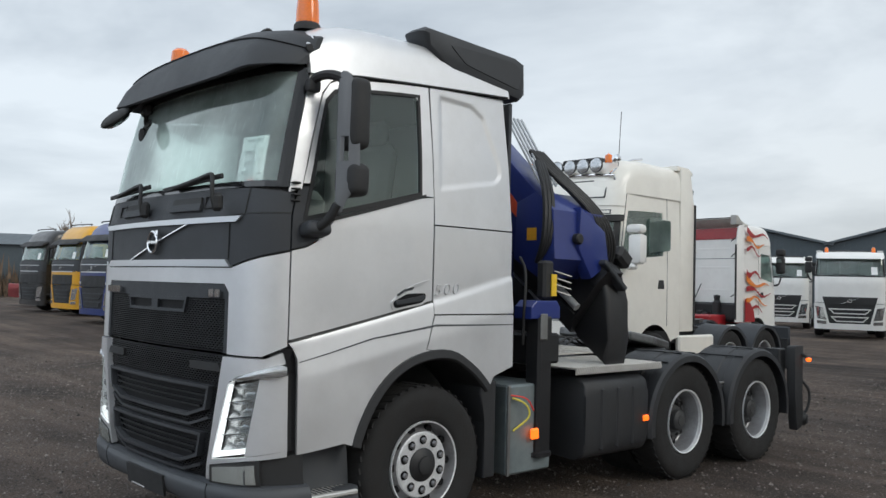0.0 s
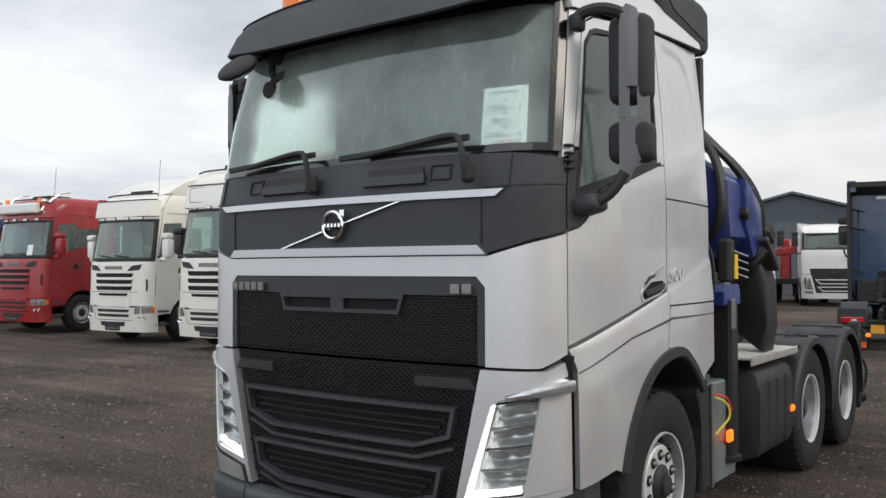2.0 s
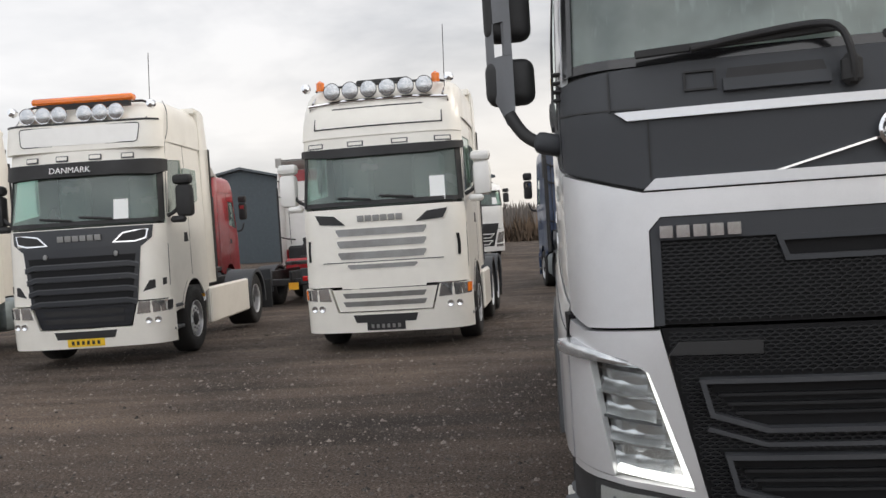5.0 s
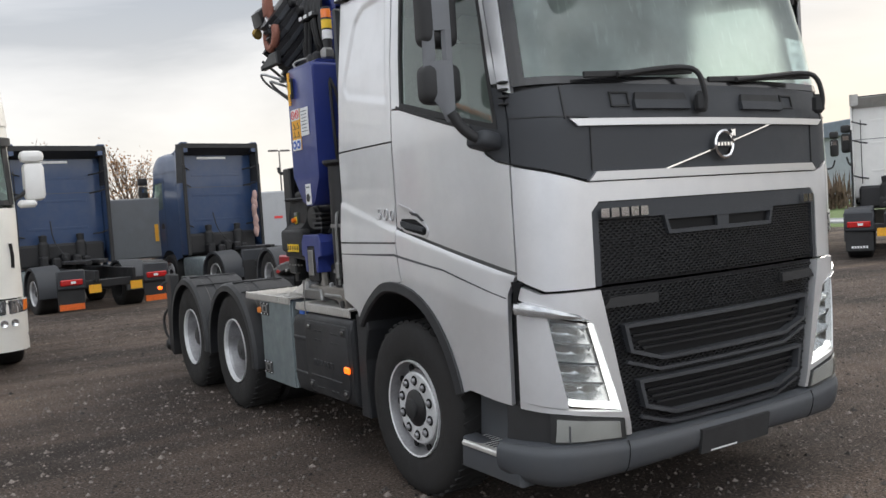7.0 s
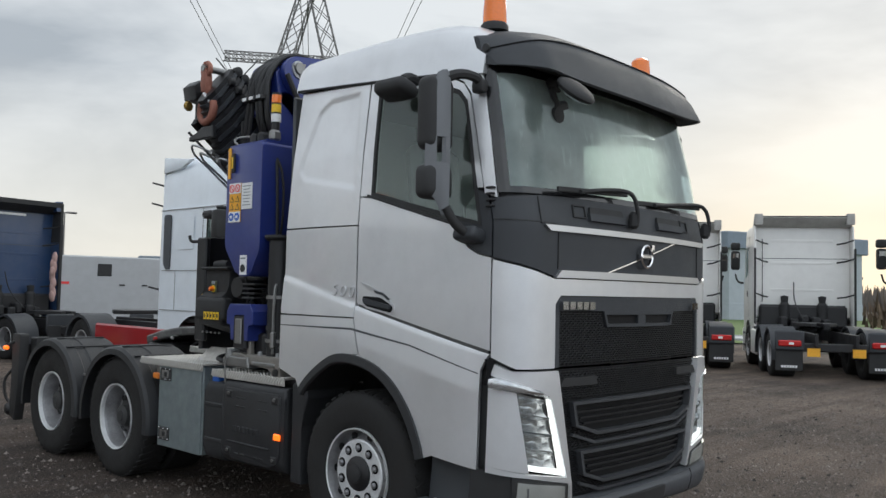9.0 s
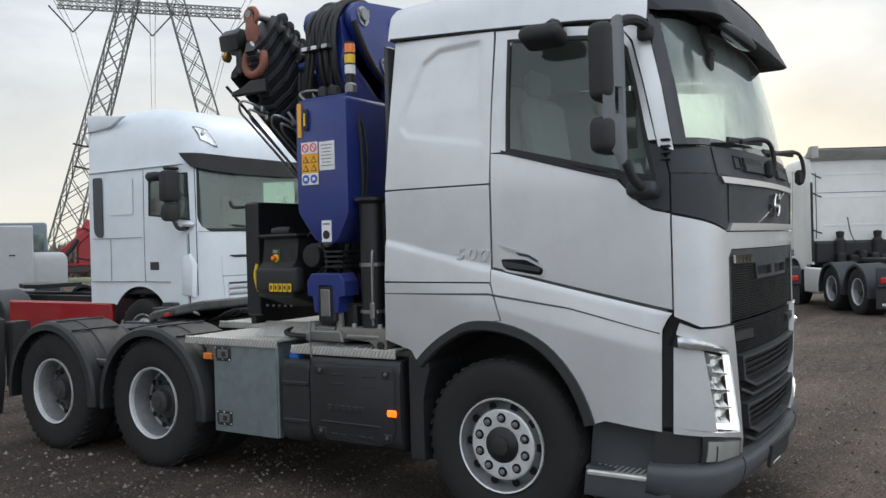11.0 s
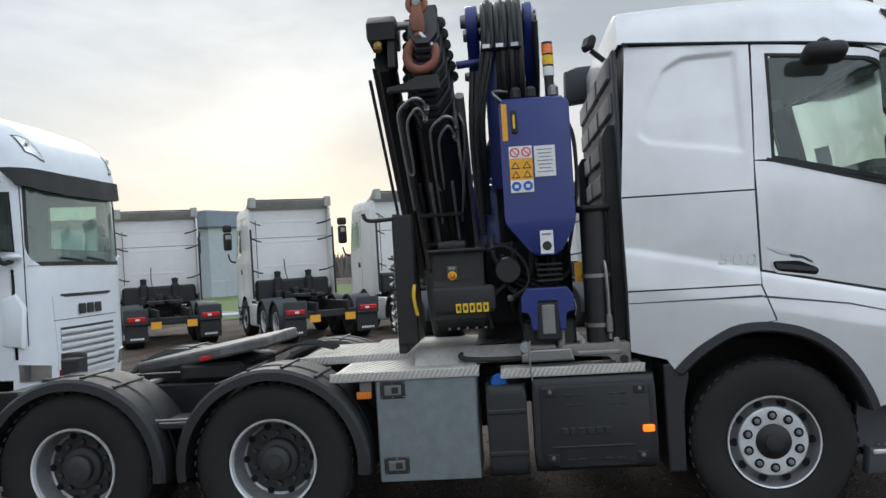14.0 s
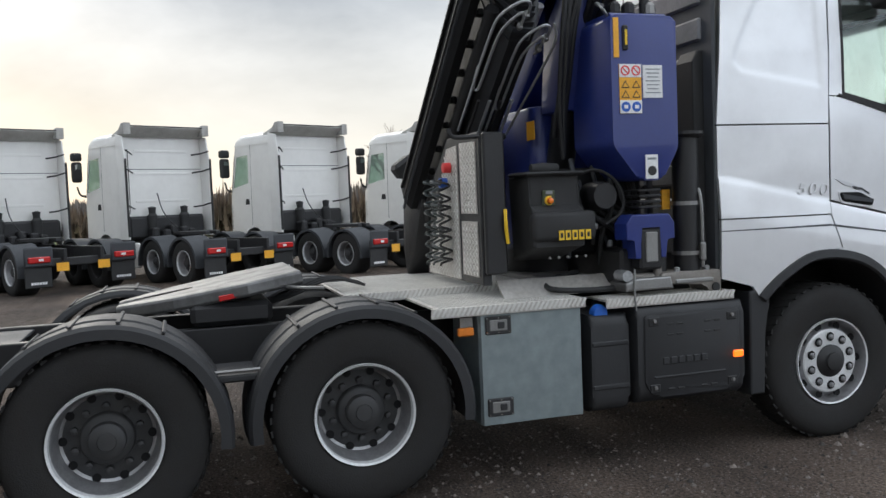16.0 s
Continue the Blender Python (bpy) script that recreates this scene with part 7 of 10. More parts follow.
pick.operation, pick.inputs[1].default_value = "GREATER_THAN", 0.86
nt.links.new(csep.outputs[0], pick.inputs[0])
near = nt.nodes.new("ShaderNodeMath")
near.operation, near.inputs[1].default_value = "LESS_THAN", 0.42
nt.links.new(chip.outputs["Distance"], near.inputs[0])
chips = nt.nodes.new("ShaderNodeMath")
chips.operation = "MULTIPLY"
nt.links.new(pick.outputs[0], chips.inputs[0])
nt.links.new(near.outputs[0], chips.inputs[1])
tone = nt.nodes.new("ShaderNodeMath")
tone.operation = "MULTIPLY"
nt.links.new(chips.outputs[0], tone.inputs[0])
nt.links.new(csep.outputs[1], tone.inputs[1])
most = nt.nodes.new("ShaderNodeMath")
most.operation = "MAXIMUM"
nt.links.new(tone.outputs[0], most.inputs[0])
nt.links.new(spk.outputs[0], most.inputs[1])
mm2 = nt.nodes.new("ShaderNodeMixRGB")
mm2.inputs["Color2"].default_value = (0.27, 0.235, 0.21, 1)
nt.links.new(most.outputs[0], mm2.inputs["Fac"])
# tyre tracks: long streaks of pressed and loosened grit
trk = nt.nodes.new("ShaderNodeMapping")
trk.inputs["Rotation"].default_value = (0, 0, radians(24))
trk.inputs["Scale"].default_value = (0.10, 1.6, 1.0)
nt.links.new(tc.outputs["Object"], trk.inputs["Vector"])
tn = nt.nodes.new("ShaderNodeTexNoise")
tn.inputs["Scale"].default_value, tn.inputs["Detail"].default_value, tn.inputs["Distortion"].default_value = 1.3, 4.0, 0.6
nt.links.new(trk.outputs[0], tn.inputs["Vector"])
tr = nt.nodes.new("ShaderNodeValToRGB")
tr.color_ramp.elements[0].position, tr.color_ramp.elements[0].color = 0.40, (0.74, 0.74, 0.75, 1)
tr.color_ramp.elements[1].position, tr.color_ramp.elements[1].color = 0.62, (1.22, 1.20, 1.18, 1)
nt.links.new(tn.outputs["Fac"], tr.inputs[0])
mm3 = nt.nodes.new("ShaderNodeMixRGB")
mm3.blend_type, mm3.inputs["Fac"].default_value = "MULTIPLY", 1.0
nt.links.new(mm1.outputs[0], mm3.inputs["Color1"])
nt.links.new(tr.outputs[0], mm3.inputs["Color2"])
nt.links.new(mm3.outputs[0], mm2.inputs["Color1"])
nt.links.new(mm2.outputs[0], pb.inputs["Base Color"])
rr = nt.nodes.new("ShaderNodeMapRange")
rr.inputs["From Min"].default_value, rr.inputs["From Max"].default_value = 0.35, 0.7
rr.inputs["To Min"].default_value, rr.inputs["To Max"].default_value = 0.8, 0.97
nt.links.new(g4.outputs["Fac"], rr.inputs["Value"])
nt.links.new(rr.outputs[0], pb.inputs["Roughness"])
pb.inputs["Specular IOR Level"].default_value = 0.25
bmp = nt.nodes.new("ShaderNodeBump")
bmp.inputs["Strength"].default_value, bmp.inputs["Distance"].default_value = 0.9, 0.02
nt.links.new(g1.outputs["Fac"], bmp.inputs["Height"])
nt.links.new(bmp.outputs[0], pb.inputs["Normal"])
tagged(part("ground", bm, GRAVEL, None, "", True), "dark compacted gravel yard", "ground", kind="structure")

# loose stones
rng = random.Random(5)
verts, faces = [], []
for _ in range(60000):
    a, r = rng.uniform(0, 2 * math.pi), 0.5 + 15 * rng.random() ** 0.62
    x, y = -1 + r * math.cos(a) * 0.95, 2 + r * math.sin(a)
    s = rng.uniform(0.005, 0.017) * (1.9 if rng.random() < 0.08 else 1)
    z, t = ground_z(x, y), rng.uniform(0, 6.28)
    k = len(verts)
    for dx, dy, dz in ((1, 0, 0), (0, 1, 0), (-1, 0.1, 0), (0, -1, 0), (0.2, 0.1, 0.8)):
        verts.append((x + s * (dx * math.cos(t) - dy * math.sin(t)) * rng.uniform(0.7, 1.2), y + s * (dx * math.sin(t) + dy * math.cos(t)) * rng.uniform(0.7, 1.2), z + s * dz))
    faces += [(k, k + 1, k + 4), (k + 1, k + 2, k + 4), (k + 2, k + 3, k + 4), (k + 3, k, k + 4)]
me = bpy.data.meshes.new("loose_stones")
me.from_pydata(verts, [], faces)
me.materials.append(mat("stone_chips", (0.125, 0.107, 0.095), 0.85, island=0.9, vary=0.3))
tagged(new("loose_stones", me), "scattered small grey stone chips on the yard", "gravel", kind="stuff")


# ---- the other lorries ----
def paint(name, c, rough=0.3, metal=0.0):
    return mat(name, c, rough, metal, 0.5, vary=0.03, scale=200, dirt=0.10, dirt_color=(0.25, 0.23, 0.21))


P_WHITE = paint("white_paint", (0.84, 0.83, 0.80))
P_COOL = paint("cool_white_paint", (0.78, 0.83, 0.88))
P_RED = paint("red_paint", (0.34, 0.006, 0.012))
P_BLUE = paint("blue_paint", (0.016, 0.035, 0.17))
P_NAVY = paint("navy_paint", (0.020, 0.052, 0.130))
P_BLACK = paint("black_paint", (0.014, 0.014, 0.016))
P_YELLOW = paint("yellow_paint", (0.72, 0.36, 0.008))
P_CREAM = paint("cream_white_paint", (0.85, 0.82, 0.75))
P_SIGN = paint("pale_sign_plastic", (0.86, 0.85, 0.82))
P_DARKGRILLE = mat("dark_blue_grey_grille", (0.014, 0.016, 0.021), 0.38, coat=0.15)

REDORANGE = mat("red_orange_reflector", (0.80, 0.16, 0.03), 0.35, vary=0.2, scale=40)
SC = Skin(0.92, 0.08, 0.32, rake=((0.3, 0.05), (0.9, 0.0), (1.75, 0.03), (1.9, 0.06), (2.75, 0.24), (2.95, 0.30), (3.2, 0.52), (3.5, 0.85), (3.8, 1.25)),
          width=((1.9, 1.0), (2.9, 0.975), (3.3, 0.95), (3.8, 0.86)))
SH = Skin(0.92, 0.015, 0.32, rake=((2.70, 0.225), (2.80, 0.245), (2.95, 0.27), (3.2, 0.33), (3.5, 0.50)), width=((2.7, 0.98), (3.3, 0.965)))
VO = Skin(0.98, 0.07, 0.25, rake=((0.3, 0.05), (1.2, 0.0), (2.1, 0.0), (2.9, 0.17), (3.1, 0.3), (3.5, 0.75), (3.8, 1.2)),
          width=((2.1, 1.0), (3.0, 0.96), (3.5, 0.92), (3.8, 0.86)))
DA = Skin(1.0, 0.06, 0.24, rake=((0.3, 0.06), (0.9, 0.0), (1.9, 0.0), (2.9, 0.02), (3.2, 0.04)), width=((2.1, 1.0), (3.1, 0.99)))


def roof_shell(top, zb, length, w, front_rake, colour, parent, label="roof"):
    """A high roof: rises from the windscreen top and rounds over at the sides."""
    bm = bmesh.new()
    rows = []
    for y, f in ((0.0, 0.02), (0.04, 0.25), (0.14, 0.55), (0.30, 0.80), (0.52, 0.95), (0.80, 1.0), (length, 1.0), (length, 0.0)):
        row = []
        yy = y * 1.0
        for i in range(17):
            a = math.pi * i / 16
            c, s = math.cos(a), math.sin(a)
            row.append(bm.verts.new((w * (abs(c) ** 0.28) * (1 if c >= 0 else -1) * (0.97 + 0.03 * f), front_rake + yy + 0.16 * (1 - s) * (1 - min(1, y / 0.8)) + (0.12 * (abs(c) ** 3) if y < 0.5 else 0), zb + (top - zb) * f * (s ** 0.42))))
        rows.append(row)
    for a, b in zip(rows, rows[1:]):
        for i in range(16):
            bm.faces.new((a[i], a[i + 1], b[i + 1], b[i]))
    bmesh.ops.remove_doubles(bm, verts=bm.verts, dist=0.0005)
    return part("roof", bm, colour, parent, label, True, 50)


def chassis(lorry, axles, tail, rear_lights=True, front_y=1.37, skirt=None):
    for s in (1, -1):
        part("frame_rail", box((s * 0.4, (tail + 1) / 2 + 0.2, 0.88), (0.08, tail - 1.2, 0.26), 0.01), BLACKMETAL, lorry)
        wheel(lorry, (s * 1.2, front_y, 0.52), s, "steer", 0.52, 0.3, detail=False)
        for k, y in enumerate(axles):
            wheel(lorry, (s * 1.2, y, 0.52), s, "drive", 0.52, 0.5, detail=False)
            bm = bmesh.new()
            pr = []
            for i in range(13):
                a = radians(188 - 196 * i / 12)
                pr.append([bm.verts.new((s * x, y + rr * math.cos(a), 0.50 + rr * 0.97 * math.sin(a))) for x, rr in ((1.25, 0.58), (1.25, 0.64), (0.70, 0.66), (0.70, 0.60))])
            for a, b in zip(pr, pr[1:]):
                for q in range(4):
                    bm.faces.new((a[q], b[q], b[(q + 1) % 4], a[(q + 1) % 4]))
            bm.faces.new(pr[0])
            bm.faces.new(pr[-1])
            part("mudguard", bm, PLASTIC, lorry, "", True)
        if skirt:
            part("side_skirt", box((s * 1.18, (2.1 + axles[0] - 0.65) / 2, 0.66), (0.10, axles[0] - 0.65 - 2.1, 0.62), 0.03), skirt, lorry, "painted side skirt")
        else:
            part("fuel_tank", box((s * 0.93, (2.15 + axles[0] - 0.7) / 2, 0.68), (0.52, axles[0] - 0.7 - 2.15, 0.58), 0.10, seg=2), ALU if s > 0 else PLASTIC, lorry, "side tank", True)
        if rear_lights:
            fl = part("mud_flap", box((s * 0.93, tail - 0.05, 0.52), (0.56, 0.03, 0.62), 0.01), BLACK, lorry, "black mud flap")
            part("tail_lamp", box((s * 0.93, tail + 0.03, 0.80), (0.46, 0.08, 0.13), 0.02), REDLENS, lorry, "red tail lamp")
            part("lamp_clear", box((s * 0.90, tail + 0.073, 0.80), (0.10, 0.006, 0.05)), WHITE, lorry)
            bars(6, 0.34, 0.05, pose(s * 0.93, tail - 0.03, 0.30), fl, WHITE, name="flap_mark")
            part("lamp_panel", box((s * 0.93, tail + 0.0, 0.86), (0.60, 0.06, 0.42), 0.04), PLASTIC, lorry, "", True)
    for x in ((-0.45, 0.45) if rear_lights else ()):
        part("orange_plate", box((x, tail + 0.05, 0.62), (0.26, 0.015, 0.18)), STICKERO, lorry, "orange reflective plate")
    part("rear_beam", box((0, tail - 0.05, 0.72), (1.9, 0.1, 0.18), 0.02), BLACKMETAL, lorry)
    part("coupling_plate", prism([(-0.45, axles[0] - 0.3), (0.45, axles[0] - 0.3), (0.5, axles[0] + 0.1), (0.2, axles[0] + 0.75), (0.08, axles[0] + 0.75), (0.0, axles[0] + 0.3), (-0.08, axles[0] + 0.75), (-0.2, axles[0] + 0.75), (-0.5, axles[0] + 0.1)], 1.12, 1.20, "z", 0.01), BLACKMETAL, lorry, "dark coupling plate")
    part("engine_block", box((0, 1.4, 0.8), (0.95, 1.9, 0.6), 0.1), BLACK, lorry)
    for k in range(5):
        part("chassis_gear", box((-0.5 + 0.25 * k, 2.55 + 0.1 * (k % 2), 1.12 + 0.05 * (k % 3)), (0.2, 0.3, 0.28), 0.04), BLACKMETAL, lorry)


def mirror_pair(lorry, skin, z, y, colour, reach=1.42):
    for s in (1, -1):
        arm = part("door_mirror", box((s * reach, y, z), (0.24, 0.20, 0.42), 0.06, seg=3), colour, lorry, "door mirror", True)
        part("wide_mirror", box((s * reach, y, z + 0.31), (0.25, 0.21, 0.17), 0.05, seg=3), colour, arm, "", True)
        part("mirror_arm", tube([(s * 1.2, y - 0.02, z - 0.5), (s * 1.36, y - 0.02, z - 0.48), (s * reach, y - 0.02, z - 0.3)], 0.025, 6), BLACK, arm)
        part("mirror_glass", box((s * reach, y + 0.088, z), (0.15, 0.004, 0.31), 0.0, pose(0, 0, 0, -9, 0, 0)), MIRROR, arm)


def cab_rear(lorry, colour, top, y, w=1.19, dark_frame=True, fairing=True, zb=1.02, deflector=True):
    """Back wall of a cab, with its grab rails, dark gear and side fairings."""
    wall = part("cab_back", box((0, y, (top + zb + 0.2) / 2), (2 * w - 0.06, 0.05, top - zb - 0.2), 0.03), colour, lorry, "painted cab rear wall")
    for z in (zb + 0.75, zb + 1.3, zb + 1.75):
        part("pressing", box((0, y + 0.028, z), (1.5, 0.012, 0.05), 0.005), colour, wall)
    if fairing:
        for s in (1, -1):
            part("side_fairing", prism([(y - 0.02, zb), (y + 0.42, zb), (y + 0.42, top - 0.55), (y + 0.30, top - 0.05), (y - 0.02, top)], s * (w - 0.045), s * w, "x", 0.012), colour, lorry, "cab side fairing", True)
            part("fairing_edge", box((s * (w - 0.005), y + 0.435, (zb + top) / 2 - 0.22), (0.05, 0.05, top - zb - 0.55), 0.01), BLACK, lorry)
        if not deflector:
            part("rear_edge", box((0, y + 0.41, top - 0.30), (2 * w - 0.04, 0.04, 0.05), 0.01), BLACK, lorry)
        part("roof_deflector" if deflector else "roof_panel", prism([(y - 0.3, top - 0.02), (y + 0.40, top + 0.16), (y + 0.42, top + 0.12), (y + 0.1, top - 0.06)] if deflector else [(y - 0.1, top + 0.04), (y + 0.28, top + 0.03), (y + 0.40, top - 0.03), (y + 0.40, top - 0.07), (y - 0.1, top - 0.03)], -w + 0.03, w - 0.03, "x", 0.01), colour if not (dark_frame and deflector) else mat("grey_deflector", (0.56, 0.55, 0.52), 0.5, dirt=0.3), lorry, "roof air deflector", True)
        if deflector:
            for s in (1, -1):
                part("deflector_end", prism([(y + 0.05, top - 0.02), (y + 0.44, top - 0.02), (y + 0.44, top + 0.20), (y + 0.30, top + 0.19)], s * (w - 0.20), s * w, "x", 0.02), mat("grey_deflector_end", (0.42, 0.41, 0.39), 0.5, dirt=0.4) if dark_frame else colour, lorry, "grey deflector end piece", True)
            part("deflector_lip", box((0, y + 0.42, top + 0.145), (2 * w - 0.05, 0.03, 0.016), 0.004), BLACK, lorry)
    part("back_seam", box((0, y + 0.027, (top + zb) / 2 + 0.35), (2 * w - 0.12, 0.006, 0.012)), PLASTIC_G, wall)
    for s in (1, -1):
        for z in (zb + 0.62, top - 0.75, top - 0.38):
            part("edge_stay", tube([(s * (w - 0.03), y + 0.42, z + 0.05), (s * (w - 0.20), y + 0.30, z), (s * (w - 0.36), y + 0.10, z - 0.02)], 0.016, 6, soft=0), BLACK, lorry)
        part("air_filter", lathe([(0.12, zb + 0.1), (0.13, zb + 0.45), (0.08, zb + 0.5), (0.1, zb + 0.62), (0, zb + 0.64)], (s * 0.45, y + 0.25, 0), "z", 14), BLACK, lorry, "dark filter housing", True)
    part("grab_rail", tube([(w - 0.22, y + 0.10, zb + 0.5), (w - 0.22, y + 0.14, zb + 0.6), (w - 0.22, y + 0.14, top - 0.3)], 0.010, 6), BLACK, lorry)
    part("back_gear", box((0, y + 0.12, zb + 0.22), (2.1, 0.22, 0.46), 0.05), BLACKMETAL, lorry)
    part("suzi_line", tube([(0.2, y + 0.1, zb + 0.9), (0.25, y + 0.4, zb + 0.5), (0.1, y + 0.9, zb + 0.15)], 0.014, 6), BLACK, lorry)


def cab_boxes(lorry, skin, colour, zb, zt, depth, door_y=1.25, zwin=(1.98, 2.68), arch=(1.37, 0.66), f0=0.30, wf=0.36, lean=0.06, handle=True, pane=None):
    """Side walls with a wheel arch, a door window and dark seams."""
    UU = lambda y: y + skin.u1 - skin.y1
    for s in (1, -1):
        c = [(UU(y), z) for y, z in arc_pts(arch[0], 0.52, arch[1], 35, 160, 12)]
        lowp = [(UU(depth), zb + 0.05)] + c + [(UU(0.45), 0.72), (UU(0.30), 0.72)] + ([(UU(0.30), 2.0), (UU(f0), 2.0), (UU(f0), zwin[0] - 0.03)] if f0 < 0.3 else [(UU(0.30), zwin[0] - 0.03)]) + [(UU(depth), zwin[0] - 0.03)]
        lowp[0] = (UU(depth), 0.95)
        side = part("cab_side", panel(skin, lowp, 0, 0.03, 0.12, sign=s), colour, lorry, "painted cab side", True)
        fr = [(UU(f0), zwin[0] - 0.03), (UU(depth), zwin[0] - 0.03), (UU(depth), zt), (UU(f0 - 0.05), zt)]
        inner = [(UU(wf), zwin[0]), (UU(door_y - 0.08), zwin[0] + 0.10), (UU(door_y - 0.10), zwin[1]), (UU(wf + lean), zwin[1] - 0.03)]
        bm = panel(skin, [fr[0], inner[0], inner[3], fr[3]], 0, 0.03, 0.12, sign=s)
        panel(skin, [fr[0], fr[1], (UU(depth), inner[1][1]), inner[1], inner[0]], 0, 0.03, 0.12, sign=s, bm=bm)
        panel(skin, [inner[1], (UU(depth), inner[1][1]), fr[2], (UU(door_y - 0.1), zt), inner[2]], 0, 0.03, 0.12, sign=s, bm=bm)
        panel(skin, [fr[3], inner[3], inner[2], (UU(door_y - 0.1), zt)], 0, 0.03, 0.12, sign=s, bm=bm)
        part("window_frame", bm, colour, side, "", True)
        g = part("side_window", panel(skin, [(UU(wf - 0.02), zwin[0] - 0.02), (UU(door_y - 0.06), zwin[0] + 0.08), (UU(door_y - 0.08), zwin[1] + 0.02), (UU(wf + lean - 0.02), zwin[1])], -0.015, 0, 0.2, sign=s), pane or GLASS_L, side, "tinted side window", True)
        for y in (f0 + 0.02, door_y + 0.03):
            part("door_seam", panel(skin, [(UU(y), 1.1), (UU(y + 0.012), 1.1), (UU(y + 0.012), zt - 0.05), (UU(y), zt - 0.05)], 0.002, 0.006, 0.5, sign=s), BLACK, side)
        if handle:
            part("door_handle", panel(skin, [(UU(door_y - 0.25), 1.62), (UU(door_y - 0.05), 1.62), (UU(door_y - 0.08), 1.74), (UU(door_y - 0.22), 1.74)], 0.004, 0.012, 0.3, sign=s), BLACK, side)
        lipb = bmesh.new()
        for i in range(14):
            a0, a1 = radians(160 - 125 * i / 14), radians(160 - 125 * (i + 1) / 14)
            vs = [lipb.verts.new((s * (skin.x1 + dx), arch[0] + r * math.cos(a), 0.52 + r * math.sin(a))) for a, r, dx in ((a0, arch[1] + 0.01, 0.01), (a1, arch[1] + 0.01, 0.01), (a1, arch[1] - 0.05, 0.012), (a0, arch[1] - 0.05, 0.012))]
            lipb.faces.new(vs)
        part("wheel_arch", lipb, colour, side)
        part("arch_liner", box((s * 0.85, arch[0], 1.15), (0.6, 1.3, 0.1), 0.02), BLACK, side)
        for k in range(2):
            part("door_step", box((s * 1.10, 0.55, 0.48 + 0.33 * k), (0.22, 0.42, 0.05), 0.01), PLASTIC_G, side)
    part("inner_box", box((0, depth / 2 + 0.25, 1.55), (2.2, depth - 0.5, 0.8)), INTERIOR, lorry)


def front_glass(lorry, skin, z0, z1, hw=1.18, paper=None, slim=False, pz=0.06):
    g = part("windscreen", panel(skin, [(-hw, z0 + 0.02), (-0.6, z0), (0.6, z0), (hw, z0 + 0.02), (hw - 0.02, z1), (-hw + 0.02, z1)], -0.006, 0, 0.14), GLASS_L, lorry, "green-tinted windscreen", True)
    bm = bmesh.new()
    for s in (1, -1):
        panel(skin, [(hw - (0.02 if slim else 0.06), z0 - 0.02), (hw + (0.02 if slim else 0.05), z0 - 0.02), (hw + (0.01 if slim else 0.03), z1 + 0.03), (hw - (0.03 if slim else 0.08), z1 + 0.03)], 0.004, 0.02, 0.12, sign=s, bm=bm)
    panel(skin, [(-hw, z0 - 0.03), (hw, z0 - 0.03), (hw, z0 + 0.02), (-hw, z0 + 0.02)], 0.006, 0.02, 0.15, bm=bm)
    part("screen_edge", bm, BLACK, lorry)
    if slim:
        for s in (1, -1):
            part("screen_corner", panel(skin, [(hw - 0.16, z0 - 0.025), (hw + 0.03, z0 - 0.025), (hw + 0.02, z0 + 0.20), (hw - 0.005, z0 + 0.11), (hw - 0.05, z0 + 0.04)], 0.012, 0.02, 0.12, sign=s), P_COOL, lorry)
    for x in (-0.35, 0.25):
        part("wiper", beam(skin.at(x + 0.25, z0 + 0.03) + Vector((0, -0.02, 0)), skin.at(x - 0.25, z0 + 0.07) + Vector((0, -0.02, 0)), 0.02, 0.03), BLACK, lorry, "black wiper")
    part("dashboard", box((0, 0.55, z0 - 0.02), (2.1, 0.5, 0.1), 0.03), INTERIOR, lorry)
    part("cab_inside", box((0, 1.7, (z0 + z1) / 2), (2.1, 0.05, z1 - z0 + 0.3)), INTERIOR, lorry)
    for sx in (-0.55, 0.55):
        part("seat", box((sx, 1.2, z0 + 0.2), (0.5, 0.18, 0.8), 0.06), INTERIOR, lorry)
    if paper:
        part("paper_sheet", panel(skin, [(paper, z0 + pz), (paper + 0.21, z0 + pz), (paper + 0.21, z0 + pz + 0.28), (paper, z0 + pz + 0.28)], 0.003, 0.002, 0.3), PAPER, lorry, "white paper sheet behind the windscreen")


